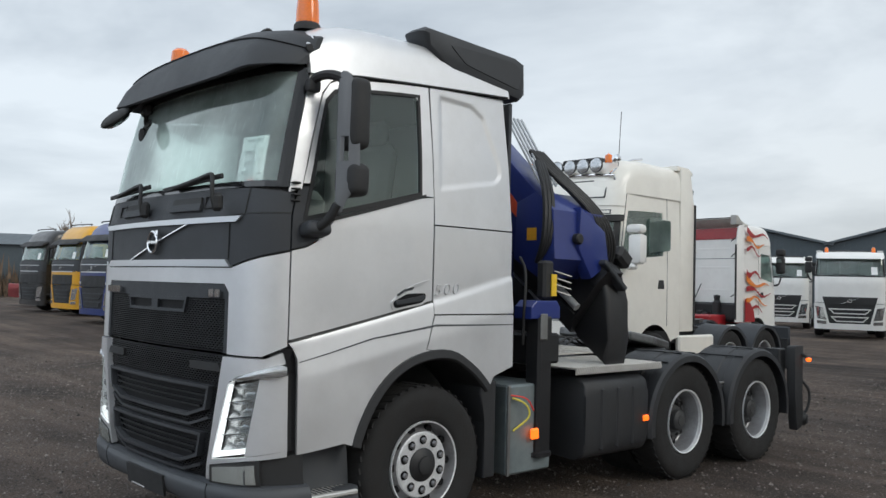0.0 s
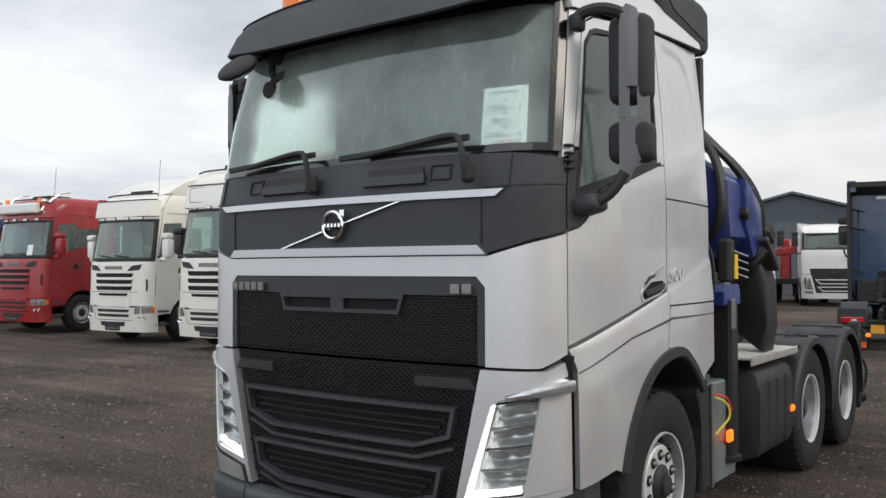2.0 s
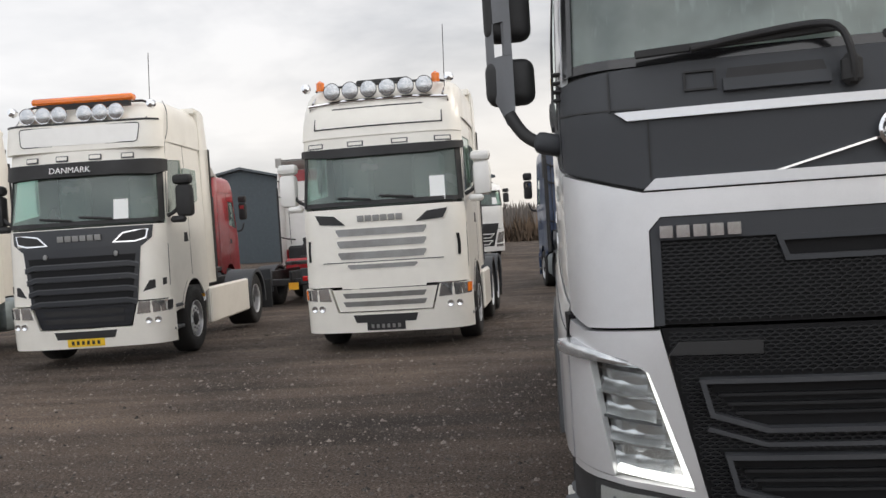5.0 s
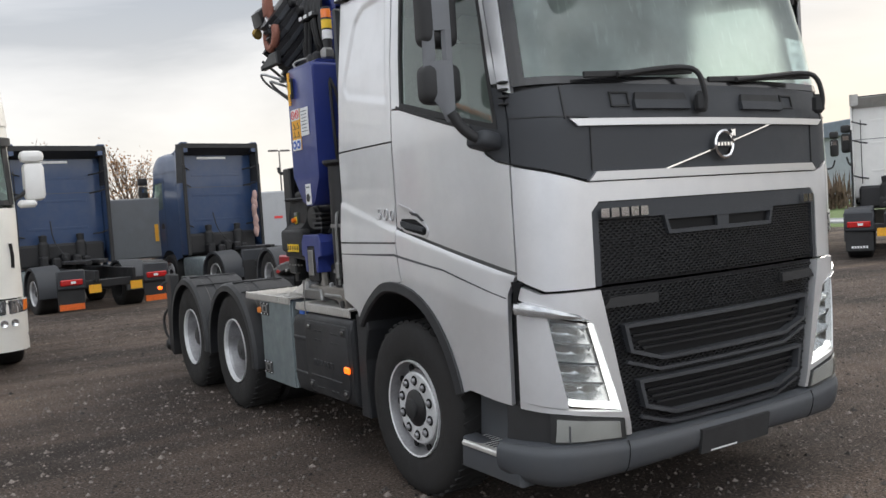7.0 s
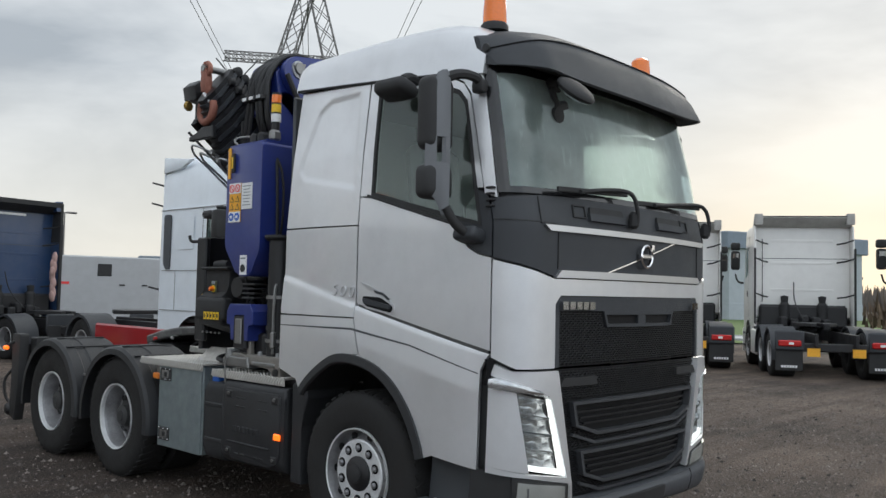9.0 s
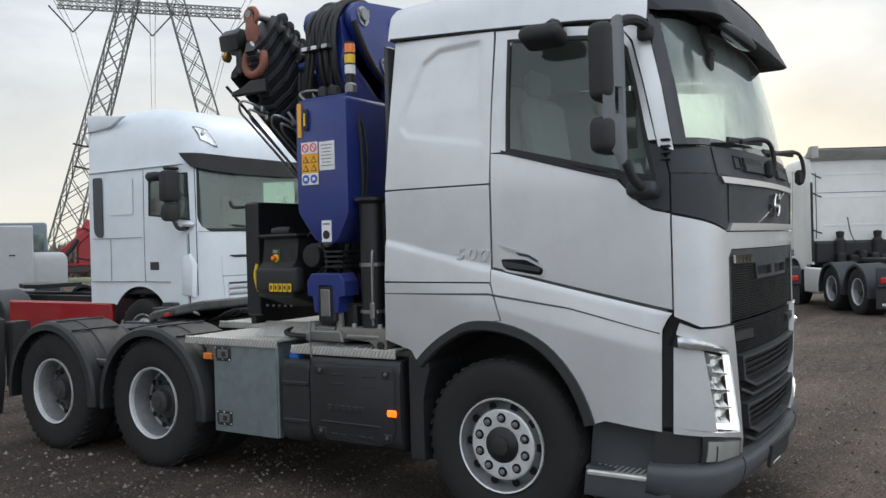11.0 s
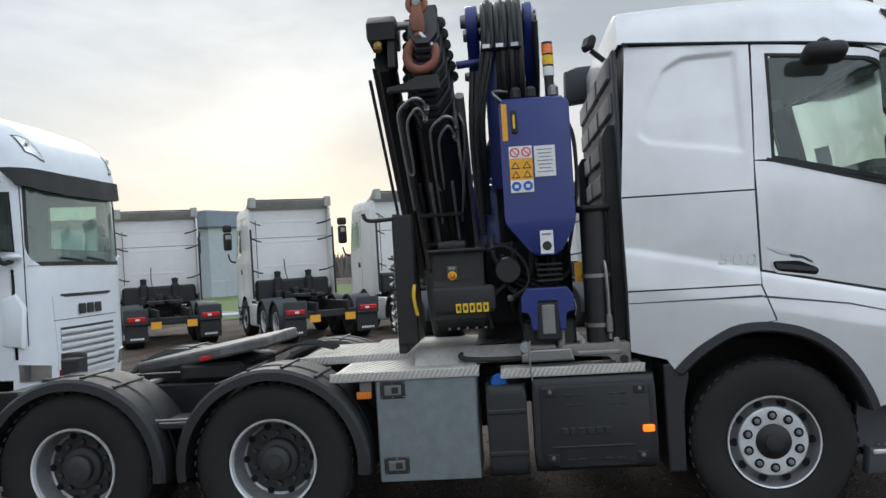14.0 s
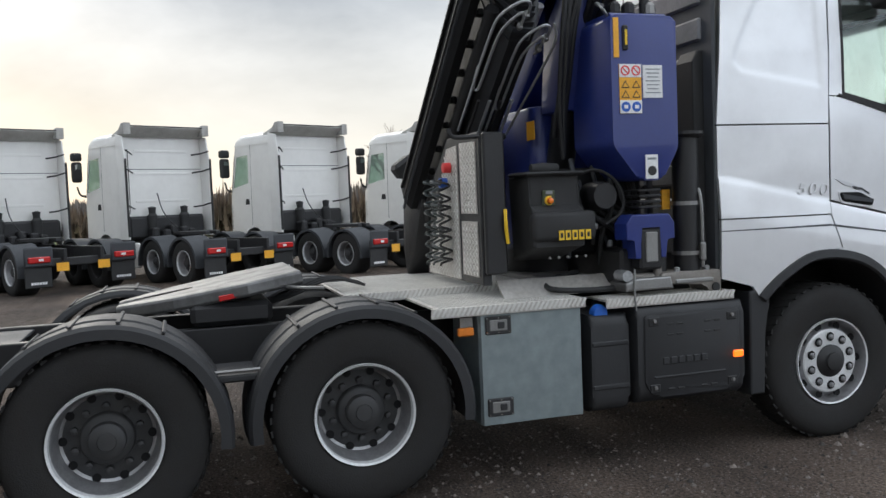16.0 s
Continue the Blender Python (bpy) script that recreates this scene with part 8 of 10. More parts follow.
def scania(m, colour, label, top=3.55, dark_grille=False, visor=None, light_bar=None, bumper=None, paper=0.5, skirt=None, axles=(3.9,), tail=5.3, mirrors=None, box_sign=True, word=None, bar_colour=None, plate=None, mesh_grille=False, door_y=1.30, low=False, hump=False):
    lo = thing("lorry", label, "truck", m, "row of parked lorries")
    mirrors = mirrors or BLACK
    front = [(-1.30, 0.95), (1.30, 0.95), (1.30, 1.86), (-1.30, 1.86)]
    part("cab_front", panel(SC, front, 0, 0.03, 0.12), colour, lo, "painted cab front", True)
    # grille: horizontal slots between painted bars, or a dark one with wide bars
    gw = 0.80 if dark_grille else 0.62
    g = part("grille", panel(SC, [(-gw + 0.02, 0.92), (gw - 0.02, 0.92), (gw + 0.07, 1.62), (-gw - 0.07, 1.62)], 0.008, 0.02, 0.2), P_DARKGRILLE if dark_grille else colour, lo, "ribbed front grille", True)
    if dark_grille:
        for k in range(4):
            z, w = 1.43 - 0.147 * k, gw + 0.035 - 0.018 * k
            part("grille_slot", panel(SC, [(-w + 0.04, z + 0.085), (w - 0.04, z + 0.085), (w - 0.06, z), (-w + 0.06, z)], 0.012, 0.012, 0.25), GRILLEBLACK, g)
            # A paler strip along each bar's top paints the highlight it catches.
            for name, lo_z, hi_z, lift, material in (("grille_bar", -0.052, 0.008, 0.042, P_DARKGRILLE), ("bar_edge", -0.004, 0.010, 0.046, PLASTIC_G)):
                part(name, panel(SC, [(-w, z + lo_z - 0.035), (-w + 0.14, z + lo_z), (w - 0.14, z + lo_z), (w, z + lo_z - 0.035), (w, z + hi_z - 0.035), (w - 0.14, z + hi_z), (-w + 0.14, z + hi_z), (-w, z + hi_z - 0.035)], lift, 0.035, 0.25), material, g, "", True)
        for x in (-0.52, 0.52):
            part("grille_cap", lathe([(0.035, -0.02), (0.03, -0.03), (0.0, -0.032)], SC.at(x, 1.53), "y", 14), STEEL, g, "", True)
    else:
        for k in range(4):
            z = (1.62, 1.485, 1.35, 1.205)[k]
            w, h = (0.69 - 0.01 * k, 0.082) if k < 3 else (0.54, 0.052)
            if mesh_grille:
                w -= 0.05
            slot = [(-w, z), (w, z), (w + 0.01, z - 0.02), (w - 0.035, z - h), (-w + 0.035, z - h), (-w - 0.01, z - 0.02)]
            part("slot_rim", panel(SC, [(u * 1.02, zz + (0.008 if zz > z - h / 2 else -0.008)) for u, zz in slot], 0.014, 0.012, 0.25), colour, g, "", True)
            part("grille_slot", panel(SC, slot, 0.018, 0.012, 0.25), GRILLEBLACK if not mesh_grille else STEEL, g)
        part("grille_step", panel(SC, [(-0.86, 1.228), (0.86, 1.228), (0.86, 1.238), (-0.86, 1.238)], 0.012, 0.012, 0.3), PLASTIC_G, g)
    bars(6, 0.66, 0.085, Matrix.Translation(SC.at(0, 1.735) + Vector((0, -0.012, 0))), lo, STEEL, 0.15, 0.015)
    if dark_grille:
        part("grille_brow", panel(SC, [(-0.88, 1.60), (0.88, 1.60), (1.03, 1.70), (1.05, 1.85), (-1.05, 1.85), (-1.03, 1.70)], 0.006, 0.02, 0.2), P_DARKGRILLE, g, "", True)
    for s in (1, -1):
        if dark_grille:
            part("inlet_edge", panel(SC, [(0.47, 1.66), (0.80, 1.655), (0.95, 1.69), (0.985, 1.80), (0.93, 1.815), (0.62, 1.775)], 0.013, 0.012, 0.2, sign=s), CHROME, lo, "bright inlet edge")
        part("air_inlet", panel(SC, [(0.515, 1.674), (0.79, 1.672), (0.935, 1.705), (0.96, 1.79), (0.92, 1.797), (0.635, 1.76)] if dark_grille else [(0.50, 1.665), (0.88, 1.69), (0.95, 1.80), (0.66, 1.775)], 0.018, 0.012, 0.2, sign=s), BLACK, lo)
        if dark_grille:
            part("corner_inlet", panel(SC, [(0.86, 1.05), (1.22, 1.12), (1.22, 1.20), (0.96, 1.18)], 0.006, 0.012, 0.2, sign=s), BLACK, lo)
        else:
            part("corner_slit", panel(SC, [(1.07, 1.26), (1.11, 1.25), (1.12, 1.38), (1.10, 1.50), (1.06, 1.50), (1.075, 1.38)], 0.012, 0.012, 0.1, sign=s), GRILLEBLACK, lo)
    # bumper
    part("bumper", panel(SC, [(-1.34, 0.30), (1.34, 0.30), (1.36, 0.93), (0.78, 0.93), (0.68, 0.58), (-0.68, 0.58), (-0.78, 0.93), (-1.36, 0.93)], 0.03, 0.08, 0.12), bumper or colour, lo, "painted bumper", True)
    lower = part("lower_grille", panel(SC, [(-0.66, 0.60), (0.66, 0.60), (0.75, 0.91), (-0.75, 0.91)], 0.012, 0.03, 0.25), P_DARKGRILLE if dark_grille else colour, lo)
    for k in range(2):
        z = 0.86 - 0.12 * k
        part("grille_slot", panel(SC, [(-0.60, z), (0.60, z), (0.56, z - 0.07), (-0.56, z - 0.07)], 0.018, 0.014, 0.3), STEEL if mesh_grille else BLACK, lower)
    part("air_intake", panel(SC, [(-0.42, 0.44), (0.42, 0.44), (0.46, 0.55), (-0.46, 0.55)], 0.036, 0.012, 0.3), BLACK, lo)
    pl = part("number_plate", panel(SC, [(-0.27, 0.33), (0.27, 0.33), (0.27, 0.44), (-0.27, 0.44)], 0.045, 0.012, 0.4), plate or BLACK, lo, "number plate")
    for k in range(6):
        part("plate_bar", panel(SC, [(-0.21 + 0.075 * k, 0.36), (-0.17 + 0.075 * k, 0.36), (-0.17 + 0.075 * k, 0.415), (-0.21 + 0.075 * k, 0.415)], 0.048, 0.004, 0.4), BLACKINK if plate else STEEL, pl)
    for s in (1, -1):
        h = part("headlamp", panel(SC, [(0.76, 0.755), (1.26, 0.775), (1.29, 0.92), (0.80, 0.935)], 0.036, 0.02, 0.15, sign=s), REFLECTOR, lo, "clear headlamp", True)
        part("indicator", panel(SC, [(1.18, 0.79), (1.27, 0.80), (1.285, 0.92), (1.19, 0.915)], 0.04, 0.01, 0.15, sign=s), ORANGE if not dark_grille else BLACK, h)
        for u in (0.92, 1.05):
            p = SC.at(s * u, 0.65)
            part("fog_lamp", lathe([(0.05, -0.03), (0.045, -0.05), (0, -0.045)], p, "y", 14), REFLECTOR, lo)
    zs = 2.50 if low else 2.62 if word else 2.74 if top < 3.5 else 2.77
    front_glass(lo, SC, 1.92, zs, 1.20, paper, pz=-0.02)
    cab_boxes(lo, SC, colour, 0.95, 2.93, 2.15, door_y=door_y)
    part("visor_panel", panel(SC, [(-1.28, zs), (1.28, zs), (1.26, 2.92), (-1.26, 2.92)], 0.02, 0.05, 0.12), colour, lo, "panel over the windscreen", True)
    if low:
        part("sun_visor", panel(SC, [(-1.26, 2.50), (-0.7, 2.455), (0.7, 2.455), (1.26, 2.50), (1.26, 2.58), (0.9, 2.565), (-0.9, 2.565), (-1.26, 2.58)], 0.05, 0.03, 0.1), BLACK, lo, "black sun visor strip", True)
    elif word:
        shade = part("sun_visor", panel(SC, [(-1.27, 2.50), (-1.05, 2.455), (-0.6, 2.475), (0.6, 2.475), (1.05, 2.455), (1.27, 2.50), (1.27, 2.645), (-1.27, 2.645)], 0.065, 0.05, 0.09), visor, lo, "black sun visor", True)
        letters(word, 0.125, Matrix.Translation((-0.10, 0.095, 2.56)) @ pose(0, 0, 0, 78, 0, 0), WHITE, shade, "visor_word", 0.003, "white lettering on the visor")
    else:
        part("screen_header", panel(SC, [(-1.20, zs - 0.05), (1.20, zs - 0.05), (1.20, zs), (-1.20, zs)], 0.004, 0.02, 0.15), BLACK, lo, "black band along the windscreen top")
    for x in (-0.72, -0.25, 0.25, 0.72):
        if low:
            mk = part("marker_lamp", panel(SC, [(x * 1.3 - 0.12, 2.585), (x * 1.3 + 0.12, 2.585), (x * 1.3 + 0.12, 2.645), (x * 1.3 - 0.12, 2.645)], 0.025, 0.02, 0.1), PLASTIC_G, lo, "marker lamp")
            part("marker_lens", panel(SC, [(x * 1.3 - 0.10, 2.597), (x * 1.3 + 0.10, 2.597), (x * 1.3 + 0.10, 2.633), (x * 1.3 - 0.10, 2.633)], 0.029, 0.01, 0.1), P_CREAM, mk)
        else:
            zm = 2.70 if word else zs + 0.01
            mk = part("marker_lamp", panel(SC, [(x - 0.09, zm - 0.028), (x + 0.09, zm - 0.028), (x + 0.09, zm + 0.035), (x - 0.09, zm + 0.035)], 0.045, 0.04, 0.1), PLASTIC_G, lo, "marker lamp")
            part("marker_lens", panel(SC, [(x - 0.078, zm - 0.018), (x + 0.078, zm - 0.018), (x + 0.078, zm + 0.024), (x - 0.078, zm + 0.024)], 0.049, 0.012, 0.1), P_CREAM, mk)
    if low:
        part("roof_front", panel(SC, [(-1.27, 2.70), (1.27, 2.70), (1.20, 3.16), (-1.20, 3.16)], 0.035, 0.05, 0.1), colour, lo, "painted roof front", True)
        sign = part("roof_sign", panel(SC, rounded([(-0.93, 2.81), (0.93, 2.81), (0.93, 3.02), (-0.93, 3.02)], 0.04), 0.043, 0.02, 0.1), P_CREAM, lo, "blank roof sign panel", True)
        edge = bmesh.new()
        for q in ([(-0.94, 2.80), (0.94, 2.80), (0.94, 2.812), (-0.94, 2.812)], [(-0.94, 3.018), (0.94, 3.018), (0.94, 3.030), (-0.94, 3.030)], [(-0.945, 2.80), (-0.93, 2.80), (-0.93, 3.03), (-0.945, 3.03)], [(0.93, 2.80), (0.945, 2.80), (0.945, 3.03), (0.93, 3.03)]):
            panel(SC, q, 0.048, 0.015, 0.15, bm=edge)
        part("sign_edge", edge, BLACK, sign, "black sign edge")
    roof_shell(top, 2.88, 1.85, 1.18, 0.30, colour, lo)
    # the roof's front, seen from the side: a blank sign panel let into it
    front_y = lambda f: 0.30 + lerp_table(((0.02, 0.0), (0.25, 0.04), (0.55, 0.14), (0.80, 0.30), (0.95, 0.52)), f)
    front_z = lambda f: 2.88 + (top - 2.88) * f
    if not low:
        # upright roof front with a blank sign outlined on it and a dark gap above
        z0, z1 = (2.87, 3.10) if top < 3.5 else (2.90, 3.17)
        part("roof_front", panel(SH, [(-1.29, 2.80), (1.29, 2.80), (1.27, z1 + 0.035), (-1.27, z1 + 0.035)], 0.02, 0.06, 0.1), colour, lo, "painted roof front", True)
        part("roof_gap", panel(SH, [(-1.20, z1 + 0.030), (1.20, z1 + 0.030), (1.20, z1 + 0.052), (-1.20, z1 + 0.052)], 0.03, 0.10, 0.12), BLACK, lo, "dark gap over the roof front")
        if box_sign:
            ring = rounded([(-0.89, z0), (0.89, z0), (0.93, z1), (-0.93, z1)], 0.05)
            sign = part("roof_sign", panel(SH, ring, 0.024, 0.02, 0.1), P_SIGN, lo, "blank roof sign panel", True)
            path = [SH.at(u, z) + SH.normal(u, z) * 0.024 for u, z in ring]
            part("sign_edge", tube(path + path[:1], 0.007, 5, soft=0), BLACK, sign, "thin dark sign edge")
        for q in (1, -1):
            part("roof_seam", tube([(q * 1.19, 0.52, 2.90), (q * 1.20, 0.60, 3.0), (q * 1.19, 0.66, z1), (q * 1.15, 0.80, min(top - 0.12, z1 + 0.20)), (q * 1.02, 1.0, top - 0.03)], 0.006, 5), PLASTIC_G, lo, "", True)
    if hump:
        part("roof_deflector", prism([(0.75, top - 0.06), (1.0, top + 0.06), (1.45, top + 0.26), (1.9, top + 0.38), (2.3, top + 0.40), (2.3, top - 0.1)], -1.10, 1.10, "x", 0.06), colour, lo, "raised white roof air deflector", True)
    part("front_rail", tube([(-0.95, front_y(0.8), front_z(0.84)), (-0.8, front_y(0.86), front_z(0.93)), (0.8, front_y(0.86), front_z(0.93)), (0.95, front_y(0.8), front_z(0.84))], 0.016, 6, soft=1), BLACK, lo)
    part("roof_hatch", box((0, 1.2, top + 0.02), (0.8, 0.7, 0.06), 0.02), BLACK, lo)
    cab_rear(lo, colour, top - 0.05, 2.17, 1.19, deflector=False)
    for s in (1, -1):
        part("rear_side_window", prism(rounded([(1.20, 2.10), (1.84, 2.16), (1.84, 2.58), (1.20, 2.58)], 0.05), s * (SC.x1 - 0.01), s * (SC.x1 + 0.006), "x"), GLASS_D, lo, "dark rear side window")
    for s in (1, -1):
        dm = part("door_mirror", box((s * 1.43, 0.50, 2.13), (0.25, 0.20, 0.40), 0.06, seg=2), mirrors, lo, "door mirror", True)
        part("wide_mirror", box((s * 1.42, 0.48, 2.39), (0.28, 0.20, 0.12), 0.05, seg=2), mirrors, dm, "", True)
        part("mirror_glass", box((s * 1.43, 0.602, 2.13), (0.20, 0.004, 0.34)), MIRROR, dm)
        part("mirror_foot", box((s * 1.33, 0.46, 1.90), (0.22, 0.14, 0.08), 0.03), mirrors, dm, "", True)
        part("mirror_arm", tube([(s * 1.18, 0.42, 1.95), (s * 1.30, 0.45, 2.0), (s * 1.36, 0.48, 2.1)], 0.025, 6), BLACK, dm)
    chassis(lo, axles, tail, skirt=skirt)
    if light_bar:
        yb, zl = (0.22, 0.36) if light_bar == "box" else (0.40, 0.20)
        part("light_bar", tube([(-1.0, yb + 0.1, 3.22 - zl), (-1.02, yb, 3.34 - zl), (1.02, yb, 3.34 - zl), (1.0, yb + 0.1, 3.22 - zl)], 0.025, 8, soft=1), CHROME, lo, "chrome light bar")
        if light_bar == "box":
            part("light_box", box((0, yb - 0.04, 3.38 - zl), (1.7, 0.20, 0.24), 0.05, seg=3), P_WHITE, lo, "white light box")
            for x in (-0.75, 0.75):
                part("orange_lamp", lathe([(0.07, 3.5 - zl), (0.07, 3.62 - zl), (0, 3.66 - zl)], (x, yb + 0.1, 0), "z", 14), ORANGE, lo, "orange beacon", True)
        else:
            n = 6
            for k in range(n):
                x = -0.65 + 0.27 * k if low else (-0.80, -0.56, -0.32, 0.06, 0.30, 0.54)[k]
                sp = part("spot_lamp", lathe([(0.06, 0.10), (0.118, 0.02), (0.126, -0.01), (0.122, -0.02), (0.112, -0.012)], (x, yb - 0.03, 3.29), "y", 20), BLACKMETAL if low else CHROME, lo, "chrome spot lamp", True)
                part("spot_lens", lathe([(0.116, -0.014), (0.08, -0.024), (0.04, -0.029), (0, -0.030)], (x, yb - 0.03, 3.29), "y", 20), LAMPGREY, sp, "", True)
            if bar_colour:
                part("orange_bar", box((0, yb + 0.12, 3.46), (1.55, 0.16, 0.10), 0.03), ORANGE, lo, "long orange beacon bar", True)
                part("bar_foot", box((0, yb + 0.12, 3.39), (1.4, 0.1, 0.08)), BLACK, lo)
            else:
                for x in (-0.85, 0.85):
                    part("orange_lamp", lathe([(0.06, 3.5 - zl), (0.06, 3.62 - zl), (0, 3.66 - zl)], (x, yb + 0.1, 0), "z", 14), ORANGE, lo, "orange beacon", True)
        for x in (-1.05, 1.05):
            part("corner_lamp", lathe([(0.0, -0.07), (0.06, -0.06), (0.07, 0.0), (0.05, 0.05), (0, 0.06)], (x, yb + 0.05, 3.55 - zl), "y", 14), CHROME, lo, "", True)
        for x in (-0.95, 0.95):
            part("bar_stay", tube([(x, yb + 0.0, 3.34 - zl), (x, yb + 0.5, 3.36), (x, yb + 0.9, 3.42)], 0.018, 6), CHROME, lo)
    part("aerial", tube([(0.95, 0.6, 2.95), (0.98, 0.65, 4.0)], 0.006, 5, soft=0), BLACK, lo)
    return stretch_up(lo)


def volvo(m, colour, label, top=3.5, band=None, bumper=None, old=False, beacons=False, axles=(4.0,), tail=5.4, lower=None):
    lo = thing("lorry", label, "truck", m, "row of parked lorries")
    part("cab_front", panel(VO, [(-1.32, 1.28), (1.32, 1.28), (1.32, 1.84), (-1.32, 1.84)], 0, 0.03, 0.12), colour, lo, "painted cab front", True)
    part("front_band", panel(VO, [(-1.32, 1.80), (1.32, 1.80), (1.32, 2.26), (-1.32, 2.26)], 0.004, 0.02, 0.15), band or (colour if old else PLASTIC), lo, "band under the windscreen", True)
    for z0, z1, w in (((1.79, 1.83, 0.88), (2.06, 2.09, 0.95)) if not old else ()):
        part("trim", panel(VO, [(-w, z0), (w, z0), (w, z1), (-w, z1)], 0.014, 0.02, 0.2), SILVER_TRIM, lo)
    g = part("grille", panel(VO, [(-0.88, 1.28), (0.88, 1.28), (0.88, 1.68), (-0.88, 1.68)] if not old else [(-0.86, 1.22), (0.86, 1.22), (0.92, 1.50), (-0.92, 1.50)], 0.006, 0.02, 0.2), BLACK, lo, "black grille")
    part("badge_bar", panel(VO, [(-0.42, 1.84), (-0.39, 1.84), (0.43, 2.05), (0.40, 2.05)] if not old else [(-0.30, 1.25), (-0.27, 1.25), (0.33, 1.47), (0.30, 1.47)], 0.014, 0.01, 0.3), CHROME, g)
    part("badge", lathe([(0.075, -0.02), (0.075, -0.035), (0.055, -0.035), (0.055, -0.02)], (0, 0, 1.95 if not old else 1.36), "y", 20, closed=True), CHROME, g, "round chrome badge")
    part("bumper", panel(VO, [(-1.34, 0.30), (1.34, 0.30), (1.34, 1.26), (0.86, 1.26), (0.68, 0.52), (-0.68, 0.52), (-0.86, 1.26), (-1.34, 1.26)], 0.015, 0.05, 0.12), bumper or colour, lo, "painted bumper", True)
    part("lower_grille", panel(VO, [(-0.70, 0.52), (0.70, 0.52), (0.87, 1.26), (-0.87, 1.26)], -0.01, 0.02, 0.2), BLACK, lo)
    for zt, hw in ((1.07, 0.73), (0.78, 0.65)):
        part("louvre_frame", panel(VO, [(-hw, zt), (hw, zt), (hw - 0.2, zt - 0.2), (-hw + 0.2, zt - 0.2)], 0.008, 0.03, 0.2), PLASTIC if not old else colour, lo)
        part("louvre_gap", panel(VO, [(-hw + 0.08, zt - 0.04), (hw - 0.08, zt - 0.04), (hw - 0.22, zt - 0.16), (-hw + 0.22, zt - 0.16)], 0.012, 0.006, 0.2), BLACK, lo)
    if lower:
        part("side_band", panel(VO, [(-1.33, 1.40), (-0.90, 1.36), (-0.90, 1.46), (-1.33, 1.50)], 0.006, 0.01, 0.12), lower, lo, "silver band")
        part("side_band", panel(VO, [(0.90, 1.36), (1.33, 1.40), (1.33, 1.50), (0.90, 1.46)], 0.006, 0.01, 0.12), lower, lo, "silver band")
    for s in (1, -1):
        h = part("headlamp", panel(VO, [(0.90, 1.10), (1.18, 1.15), (1.08, 0.68), (0.78, 0.64)], 0.02, 0.02, 0.12, sign=s), REFLECTOR, lo, "clear headlamp", True)
        part("fog_lamp", panel(VO, [(0.78, 0.60), (1.10, 0.62), (1.10, 0.50), (0.78, 0.48)], 0.02, 0.02, 0.12, sign=s), REFLECTOR, lo)
    front_glass(lo, VO, 2.28, 2.95, 1.22, 0.72)
    cab_boxes(lo, VO, colour, 0.95, 3.0, 2.2, zwin=(2.1, 2.88))
    part("sun_visor", prism([(0.34, 3.16), (0.10, 3.0), (0.05, 2.92), (0.08, 2.92), (0.22, 3.0), (0.36, 3.05)], -1.12, 1.12, "x", 0.02), BLACK if not old else colour, lo, "sun visor", True)
    roof_shell(top, 2.96, 1.85, 1.18, 0.30, colour, lo)
    part("roof_rail", tube([(-0.9, 0.75, top - 0.02), (-0.9, 0.8, top + 0.04), (0.9, 0.8, top + 0.04), (0.9, 0.75, top - 0.02)], 0.025, 6, soft=1), BLACK, lo)
    if beacons:
        for x in (-0.8, 0.8):
            part("orange_lamp", lathe([(0.07, top - 0.05), (0.07, top + 0.12), (0.04, top + 0.17), (0, top + 0.18)], (x, 0.75, 0), "z", 14), ORANGE, lo, "orange beacon", True)
    cab_rear(lo, colour, top - 0.05, 2.22, 1.19)
    mirror_pair(lo, VO, 2.6, 0.46, BLACK)
    chassis(lo, axles, tail)
    return lo


